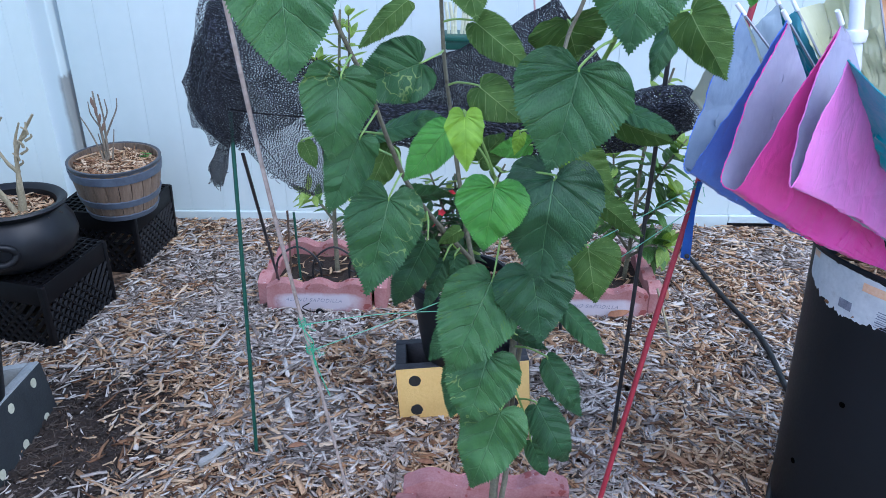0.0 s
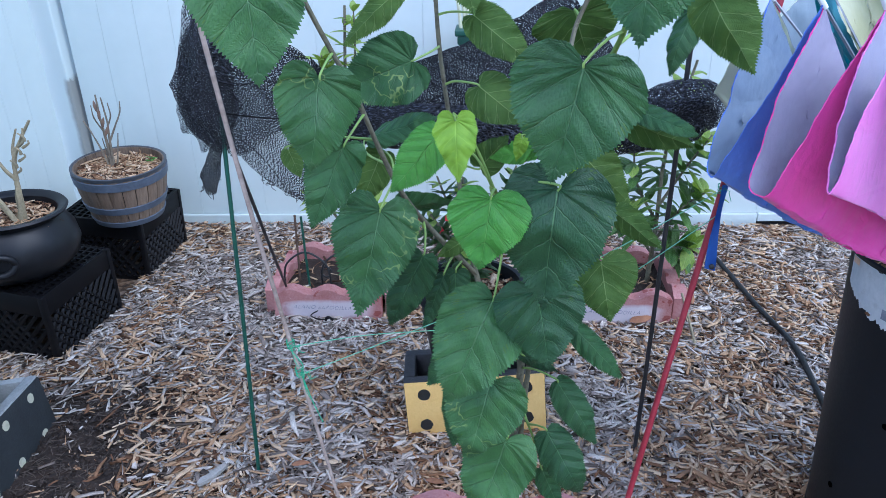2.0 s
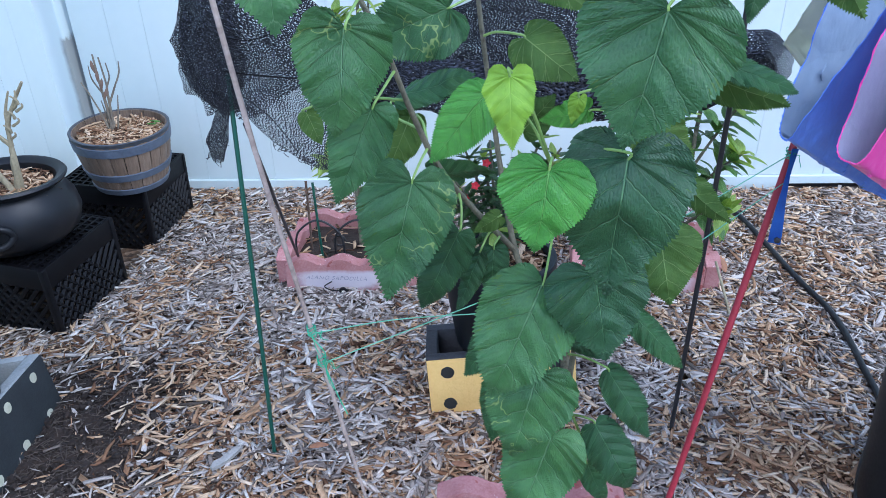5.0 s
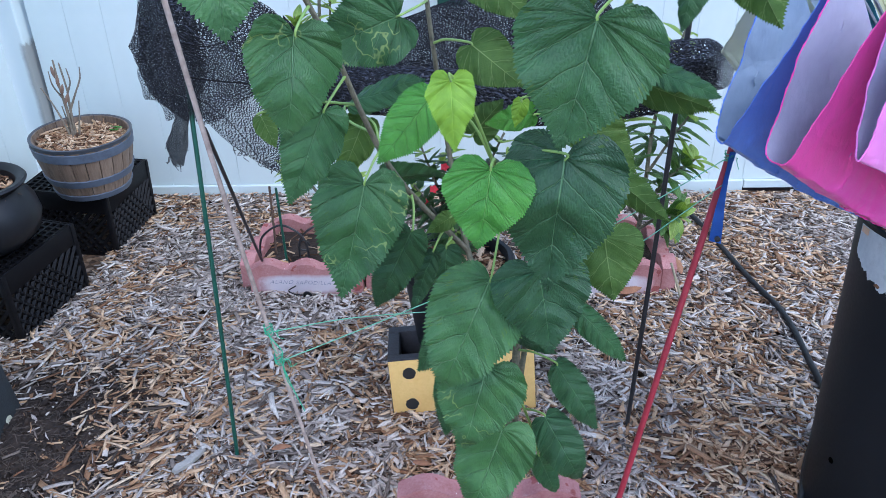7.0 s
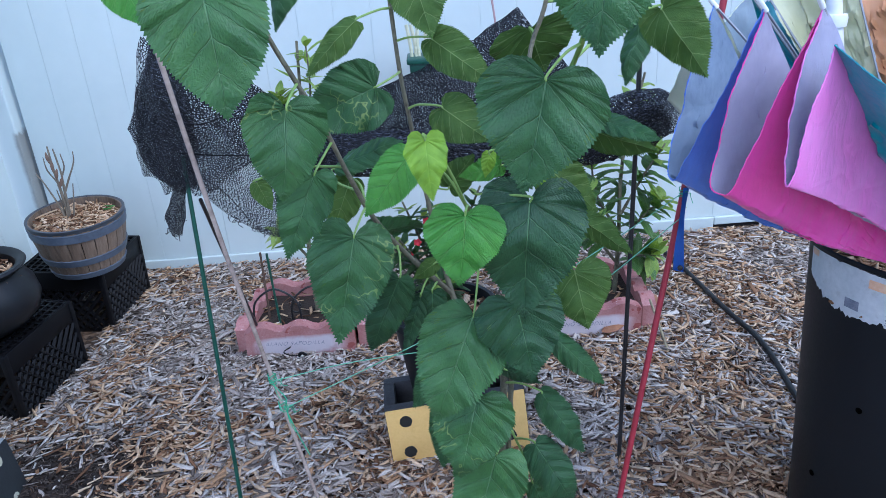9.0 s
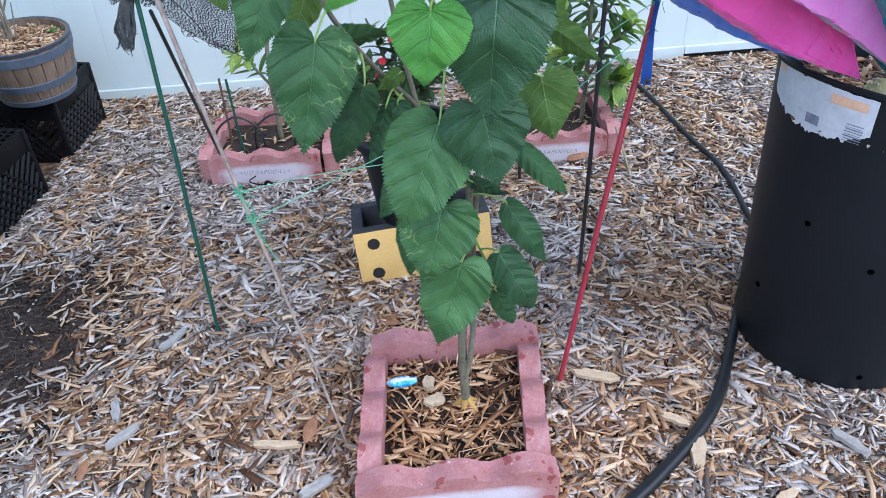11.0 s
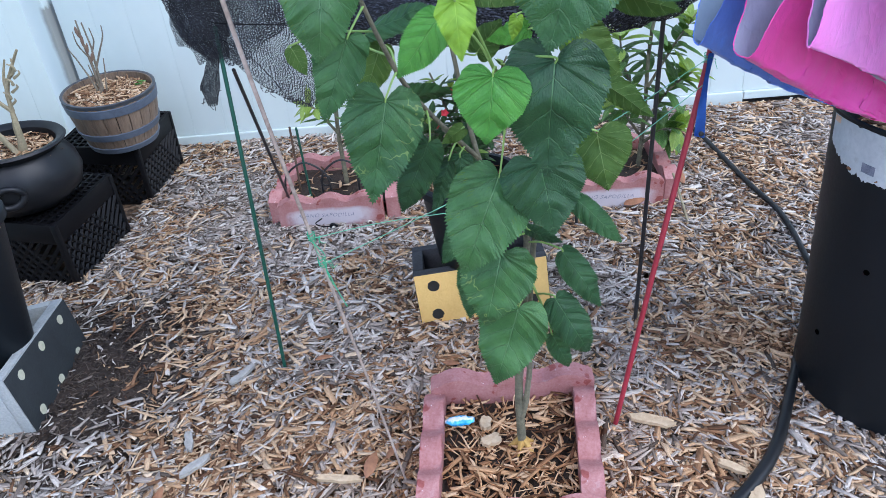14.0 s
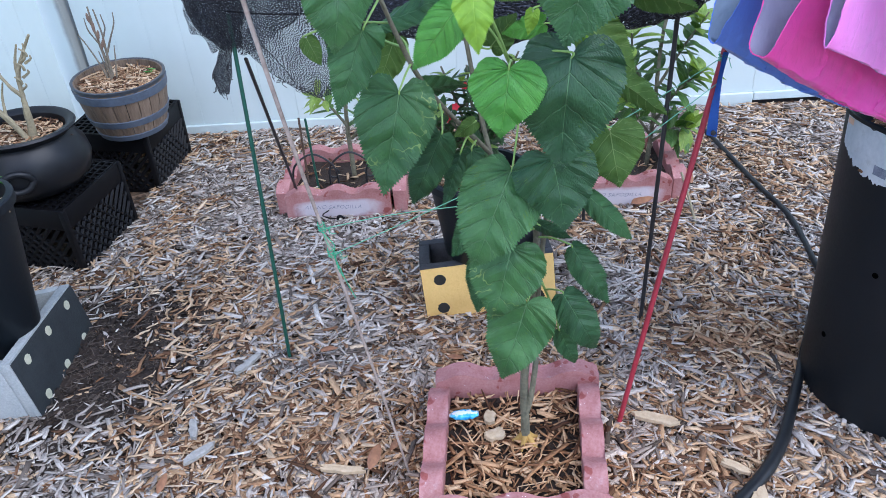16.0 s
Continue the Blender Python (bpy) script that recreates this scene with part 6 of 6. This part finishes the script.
# ---- stem of the tree in the tall pot ----
stump = thing("potted_trunk", "rough brown trunk growing in the tall black pot", "tree trunk", pose(1.133, 1.566, 0.62))
part("bark", tube([(0, 0, -0.02), (0.004, 0, 0.06), (0.008, 0.004, 0.18), (0.012, 0.01, 0.34)], [0.045, 0.036, 0.033, 0.030], 18, 8, wobble=0.45), M_trunk, stump)


# ---- the mulberry ----
M_root = surface("yellow_root", (0.30, 0.17, 0.04), (0.52, 0.33, 0.09), 0.7, 30, 150, 0.4, 0.001)
STEMS = {}
STEMS['main'] = [(0.133, 1.282, 0.03), (0.128, 1.28, 0.242), (0.134, 1.275, 0.375), (0.147, 1.262, 0.562), (0.145, 1.27, 0.686), (0.095, 1.33, 0.722), (0.069, 1.36, 0.768), (0.044, 1.38, 0.902), (0.024, 1.38, 1.043), (0.009, 1.37, 1.166), (0.001, 1.36, 1.316)]
STEMS['left'] = [(0.069, 1.36, 0.766), (-0.001, 1.33, 0.859), (-0.047, 1.29, 0.943), (-0.078, 1.25, 1.037), (-0.1, 1.21, 1.125), (-0.128, 1.18, 1.202), (-0.145, 1.15, 1.257), (-0.158, 1.1, 1.327)]
STEMS['right'] = [(0.131, 1.278, 0.15), (0.142, 1.274, 0.21), (0.151, 1.274, 0.30), (0.153, 1.275, 0.434), (0.165, 1.28, 0.621), (0.177, 1.26, 0.781), (0.177, 1.25, 0.927), (0.188, 1.24, 1.04), (0.2, 1.27, 1.133), (0.213, 1.31, 1.199), (0.233, 1.31, 1.254), (0.246, 1.3, 1.315)]
STEMS['side'] = [(0.19, 1.24, 1.049), (0.222, 1.2, 1.126), (0.24, 1.12, 1.202), (0.241, 1.05, 1.253), (0.244, 1.02, 1.319)]
STEMS['shoot'] = [(0.177, 1.25, 0.927), (0.127, 1.22, 0.958), (0.099, 1.12, 1.012)]
STEMS['low'] = [(0.151, 1.26, 0.557), (0.169, 1.24, 0.517), (0.188, 1.23, 0.468)]

tree = thing("mulberry_tree", "young mulberry with big heart-shaped leaves in an edged bed", "tree")
R_STEM = {"main": (0.0105, 0.0034), "left": (0.0048, 0.0032), "right": (0.0068, 0.0034), "side": (0.005, 0.003), "shoot": (0.003, 0.002), "low": (0.003, 0.002)}
stem_points = []
for key, pts in STEMS.items():
    r0, r1 = R_STEM[key]
    k = len(pts)
    part("trunk" if key in ("main", "right") else "branch", tube(pts, [r1 + (r0 - r1) * (1 - i / (k - 1)) ** 1.7 for i in range(k)], 12, 6, wobble=0.18), M_bark if key not in ("shoot", "low", "side") else M_green_stem, tree)
    stem_points += smooth_line(pts, 6)
for k in range(5):
    a = 0.5 + 1.26 * k
    part("root", tube([(0.133, 1.282, 0.092), (0.133 + 0.012 * math.cos(a), 1.282 + 0.012 * math.sin(a), 0.072), (0.133 + 0.032 * math.cos(a), 1.282 + 0.032 * math.sin(a), 0.056)], [0.007, 0.007, 0.003], 8, 4, wobble=0.4), M_root, tree, "yellow-orange root flare")
leaf_count = 0


HEART = ((0, 0.0), (0.11, -0.085), (0.32, -0.160), (0.58, -0.155), (0.80, -0.08), (0.94, 0.04), (1.0, 0.18), (0.955, 0.31), (0.84, 0.45), (0.68, 0.58), (0.495, 0.70), (0.31, 0.80), (0.155, 0.88), (0.05, 0.945), (0, 1.0))
OVATE = ((0, 0.0), (0.18, 0.005), (0.42, 0.03), (0.66, 0.09), (0.85, 0.18), (0.97, 0.30), (1.0, 0.41), (0.955, 0.53), (0.85, 0.64), (0.69, 0.75), (0.49, 0.84), (0.29, 0.91), (0.13, 0.955), (0.04, 0.98), (0, 1.0))
LATERAL = (0, 0.07, 0.22, 0.42, 0.62, 0.82, 1.0)
VEINS, ROWS = 9, 98


def leaf(base, tip, width, normal, kind=0, fold=0.1, droop=0.1, ovate=0.0):
    """A toothed mulberry leaf from its stalk end to its tip, its mesh laid along the side veins; kind 1 shows its underside along the given normal."""
    global leaf_count
    leaf_count += 1
    seed = leaf_count * 7.3
    base, tip, nrm = V(base), V(tip), V(normal).normalized()
    if kind == 1:
        nrm = -nrm
        fold, droop = -fold, -droop
    L = (tip - base).length
    along = (tip - base) / L
    side = along.cross(nrm).normalized()
    nrm = side.cross(along)
    W = width / L / 2
    sway = 0.05 * noise.noise(V((seed, 1, 0)))
    halves = []
    for sg in (-1, 1):
        lop = 1 + 0.09 * noise.noise(V((seed, sg * 3.0, 4)))
        curve = np.array([((1 - ovate) * np.array(p) + ovate * np.array(q)) * (W * lop, 1.0) for p, q in zip(HEART, OVATE)])
        run = np.concatenate([[0], np.cumsum(np.hypot(*np.diff(curve, axis=0).T))])
        k = np.linspace(0, 1, ROWS + 1)
        halves.append((np.interp(k * run[-1], run, curve[:, 0]), np.interp(k * run[-1], run, curve[:, 1])))
    def place(sg, i, a):
        xs, ts = halves[0 if sg < 0 else 1]
        k = i / ROWS
        xo = xs[i] * (1 + (0.2 if kind == 2 else 0.07) * noise.noise(V((k * 7, sg, seed))) + 0.03 * noise.noise(V((k * 19, sg, seed + 3))))
        to = ts[i] + 0.02 * noise.noise(V((k * 6, sg + 5, seed)))
        if 2 < i < ROWS - 1:
            tooth = (i % 2) * (0.025 + 0.012 * noise.noise(V((i * 3.7, sg, seed))))
            xo, to = xo + tooth * 0.8, to + tooth * 0.75
        tm = max(0.0, ts[i] - 0.95 * xs[i])
        x = sg * xo * a
        t = tm + (to - tm) * a - 0.14 * xo * a * (1 - a)
        ax = abs(x)
        frac = (k * VEINS + 0.25 * noise.noise(V((k * 8, sg, seed)))) % 1.0
        quilt = math.cos(2 * math.pi * frac) * 0.5
        z = -fold * ax * (0.6 + 0.9 * ax) + droop * t * (1 - t) * 0.9 - 0.05 * max(0.0, t - 0.7) - 0.010 * (0.02 / (0.02 + ax))
        z += 0.010 * quilt * min(1, ax * 7) * (1 - 0.6 * a ** 6)
        z += 0.10 * noise.noise(V((x * 2.4, t * 2.4, seed))) + 0.024 * noise.noise(V((x * 8, t * 8, seed + 2)))
        z += (0.07 * noise.noise(V((k * 9, sg * 2, seed + 4))) + 0.030 * noise.noise(V((k * 24, sg * 2, seed + 6)))) * a ** 3 * min(1, ax * 4)
        x += sway * math.sin(math.pi * min(1, max(0, t))) * 0.6
        return base + (along * t + side * x + nrm * z) * L, (sg * a, k)
    bm = bmesh.new()
    lay = bm.loops.layers.uv.verify()
    for layer, off in ((0, 0.0003), (1, -0.0003)):
        for sg in (-1, 1):
            grid = [[place(sg, i, a) for a in LATERAL] for i in range(ROWS + 1)]
            vs = [[bm.verts.new(p + nrm * off) for p, _ in row] for row in grid]
            for i in range(ROWS):
                for j in range(len(LATERAL) - 1):
                    idx = ((i, j), (i, j + 1), (i + 1, j + 1), (i + 1, j))
                    if layer == (sg > 0):
                        idx = idx[::-1]
                    f = bm.faces.new([vs[a][b] for a, b in idx])
                    f.material_index = layer
                    for lo, (a, b) in zip(f.loops, idx):
                        lo[lay].uv = grid[a][b][1]
    bmesh.ops.remove_doubles(bm, verts=bm.verts, dist=0.00004)
    lf = part("leaf", bm, [LEAF_TOP[kind], M_leaf_under], tree, ("", "", "yellow-green youngest leaf", "bright green young leaf", "very dark old leaf, its colour deepened for shade among the leaves", "dark leaf with pale insect trails")[kind])
    # stalk to the nearest stem
    near = min(stem_points, key=lambda q: (q - base).length + 0.3 * max(0, base.z - 0.02 - q.z))
    span = (near - base).length
    if span > 0.10:
        near = base + (near - base) * (0.10 / span) if span > 0.16 else near
    c = base.lerp(near, 0.5) - along * 0.15 * min(span, 0.1) + nrm * 0.004
    part("leaf_stalk", tube([base + along * (0.012 * L), base - along * 0.006, c, near], [0.0014, 0.0017, 0.0018, 0.0022], 8, 4), M_green_stem, lf)
    return lf


leaf((-0.196, 1.070, 1.322), (-0.184, 1.040, 1.176), 0.140, (0.27, -0.95, 0.15), 0, 0.10, 0.15, 0.00)
leaf((-0.134, 1.140, 1.166), (-0.154, 1.120, 1.043), 0.117, (0.37, -0.92, 0.09), 5, 0.25, 0.15, 0.00)
leaf((-0.115, 1.170, 1.065), (-0.164, 1.130, 0.954), 0.083, (0.40, -0.90, 0.16), 0, 0.20, 0.15, 0.20)
leaf((-0.028, 1.300, 1.157), (-0.152, 1.300, 1.106), 0.109, (-0.05, -0.99, 0.13), 5, -0.05, 0.08, 0.10)
leaf((-0.047, 1.310, 1.255), (-0.128, 1.280, 1.183), 0.040, (-0.05, -0.90, 0.43), 1, 0.50, 0.30, 0.50)
leaf((0.037, 1.360, 1.325), (0.065, 1.320, 1.218), 0.100, (-0.05, -0.94, 0.34), 1, 0.15, 0.20, 0.00)
leaf((0.064, 1.340, 1.217), (0.156, 1.300, 1.149), 0.065, (-0.20, -0.94, 0.29), 1, 0.15, 0.20, 0.30)
leaf((0.073, 1.320, 1.114), (0.146, 1.290, 1.062), 0.077, (-0.14, -0.93, 0.35), 1, 0.20, 0.20, 0.10)
leaf((0.215, 1.330, 1.221), (0.243, 1.370, 1.151), 0.141, (0.07, -0.88, -0.47), 1, 0.10, 0.10, 0.00)
leaf((0.246, 0.970, 1.352), (0.235, 0.950, 1.236), 0.124, (-0.24, -0.95, 0.19), 0, 0.12, 0.12, 0.00)
leaf((0.194, 1.040, 1.201), (0.162, 1.025, 1.065), 0.155, (-0.15, -0.98, 0.14), 0, 0.10, 0.10, 0.00)
leaf((0.367, 1.180, 1.256), (0.424, 1.140, 1.169), 0.079, (-0.49, -0.86, 0.11), 1, 0.30, 0.30, 0.00)
leaf((0.379, 1.320, 1.224), (0.355, 1.300, 1.132), 0.044, (-0.56, -0.77, 0.31), 0, 0.50, 0.10, 0.30)
leaf((0.258, 1.150, 1.112), (0.350, 1.100, 1.088), 0.054, (-0.52, -0.85, 0.06), 1, 0.45, 0.30, 0.50)
leaf((0.047, 1.050, 1.136), (0.051, 1.035, 1.060), 0.052, (0.04, -0.98, 0.20), 2, 0.15, 0.10, 0.00)
leaf((0.023, 1.110, 1.100), (-0.041, 1.080, 1.029), 0.059, (-0.05, -0.90, 0.42), 3, 0.15, 0.10, 0.30)
leaf((-0.114, 1.360, 1.014), (0.005, 1.340, 1.063), 0.051, (-0.39, -0.59, 0.71), 0, 0.40, 0.10, 0.80)
leaf((0.091, 1.050, 1.035), (0.077, 1.030, 0.943), 0.103, (-0.04, -0.97, 0.22), 3, 0.12, 0.12, 0.10)
leaf((0.175, 1.060, 1.044), (0.163, 1.045, 0.875), 0.149, (-0.12, -0.99, 0.09), 4, 0.08, 0.12, 0.00)
leaf((-0.078, 1.230, 0.941), (-0.118, 1.190, 0.774), 0.132, (0.10, -0.97, 0.22), 5, 0.08, 0.10, 0.00)
leaf((-0.016, 1.260, 0.852), (-0.077, 1.255, 0.716), 0.069, (-0.09, -0.99, 0.08), 4, 0.20, 0.10, 0.50)
leaf((0.035, 1.320, 0.790), (0.033, 1.310, 0.705), 0.050, (0.03, -0.99, 0.12), 4, 0.20, 0.10, 0.40)
leaf((0.014, 1.310, 0.790), (-0.023, 1.300, 0.684), 0.034, (-0.39, -0.89, 0.22), 4, 0.35, 0.10, 0.70)
leaf((0.097, 1.130, 0.844), (0.029, 1.075, 0.691), 0.133, (-0.08, -0.93, 0.37), 0, 0.10, 0.10, 0.35)
leaf((0.064, 1.180, 0.751), (-0.010, 1.170, 0.656), 0.056, (-0.41, -0.82, 0.41), 0, 0.20, 0.10, 0.60)
leaf((0.159, 1.110, 0.871), (0.180, 1.090, 0.751), 0.131, (-0.03, -0.99, 0.15), 4, 0.10, 0.10, 0.10)
leaf((0.271, 1.250, 0.848), (0.289, 1.220, 0.753), 0.111, (-0.13, -0.95, 0.28), 1, 0.15, 0.10, 0.00)
leaf((0.290, 1.280, 0.923), (0.365, 1.250, 0.871), 0.046, (-0.33, -0.94, 0.07), 1, 0.40, 0.20, 0.30)
leaf((0.225, 1.200, 0.758), (0.309, 1.170, 0.678), 0.041, (0.16, -0.86, 0.49), 0, 0.45, 0.20, 0.70)
leaf((0.096, 1.130, 0.697), (0.061, 1.100, 0.560), 0.130, (-0.13, -0.96, 0.25), 5, 0.10, 0.12, 0.15)
leaf((0.054, 1.170, 0.655), (0.034, 1.170, 0.532), 0.064, (-0.10, -0.99, 0.02), 0, 0.15, 0.10, 0.40)
leaf((0.124, 1.150, 0.566), (0.072, 1.120, 0.405), 0.122, (-0.20, -0.95, 0.23), 0, 0.12, 0.12, 0.20)
leaf((0.209, 1.210, 0.642), (0.282, 1.200, 0.517), 0.053, (0.29, -0.93, 0.24), 4, 0.35, 0.20, 0.70)
leaf((0.195, 1.200, 0.545), (0.264, 1.190, 0.407), 0.068, (0.16, -0.98, 0.15), 4, 0.25, 0.20, 0.60)
leaf((0.193, 1.220, 0.440), (0.227, 1.220, 0.353), 0.041, (0.17, -0.98, 0.07), 0, 0.30, 0.20, 0.50)
leaf((-0.091, 1.360, 0.992), (-0.133, 1.350, 0.899), 0.064, (0.04, -1.00, 0.09), 1, 0.15, 0.10, 0.30)
leaf((-0.226, 1.280, 1.023), (-0.204, 1.260, 0.983), 0.032, (0.16, -0.84, 0.51), 1, 0.20, 0.10, 0.20)
leaf((0.157, 1.250, 1.035), (0.088, 1.220, 1.032), 0.039, (0.40, -0.92, 0.02), 3, 0.20, 0.10, 0.20)
leaf((0.076, 1.360, 0.969), (0.121, 1.350, 1.027), 0.055, (-0.25, -0.97, 0.03), 1, 0.10, 0.10, 0.20)
leaf((0.233, 1.290, 1.015), (0.315, 1.290, 0.933), 0.079, (0.10, -0.99, 0.10), 1, 0.10, 0.10, 0.20)
leaf((-0.060, 1.400, 0.886), (0.038, 1.400, 0.887), 0.053, (0.005, -0.886, -0.463), 0, .3, .1, 0)
leaf((0.136, 1.200, 1.068), (0.128, 1.200, 1.033), 0.022, (-0.121, -0.992, 0.028), 2, .2, .1, 0)
leaf((0.199, 1.100, 1.073), (0.198, 1.100, 1.045), 0.012, (-0.145, -0.989, 0.005), 2, .2, .1, 0)
leaf((-0.307, 1.120, 1.341), (-0.277, 1.100, 1.283), 0.060, (0.214, -0.884, 0.416), 3, .1, .1, 0)
leaf((-0.136, 1.300, 1.331), (-0.171, 1.300, 1.247), 0.048, (-0.336, -0.932, 0.140), 0, .4, .2, 0)
leaf((0.447, 1.150, 1.329), (0.440, 1.150, 1.268), 0.050, (-0.393, -0.918, 0.045), 3, .2, .1, 0)
leaf((0.041, 1.320, 0.845), (0.003, 1.320, 0.818), 0.030, (-0.220, -0.925, 0.309), 1, .2, .1, 0)
leaf((0.262, 1.120, 1.134), (0.346, 1.080, 1.106), 0.034, (-0.30, -0.62, 0.72), 0, .1, .1, 0.9)
leaf((0.155, 1.240, 0.672), (0.213, 1.230, 0.646), 0.028, (-0.100, -0.983, 0.155), 4, .3, .2, 0)
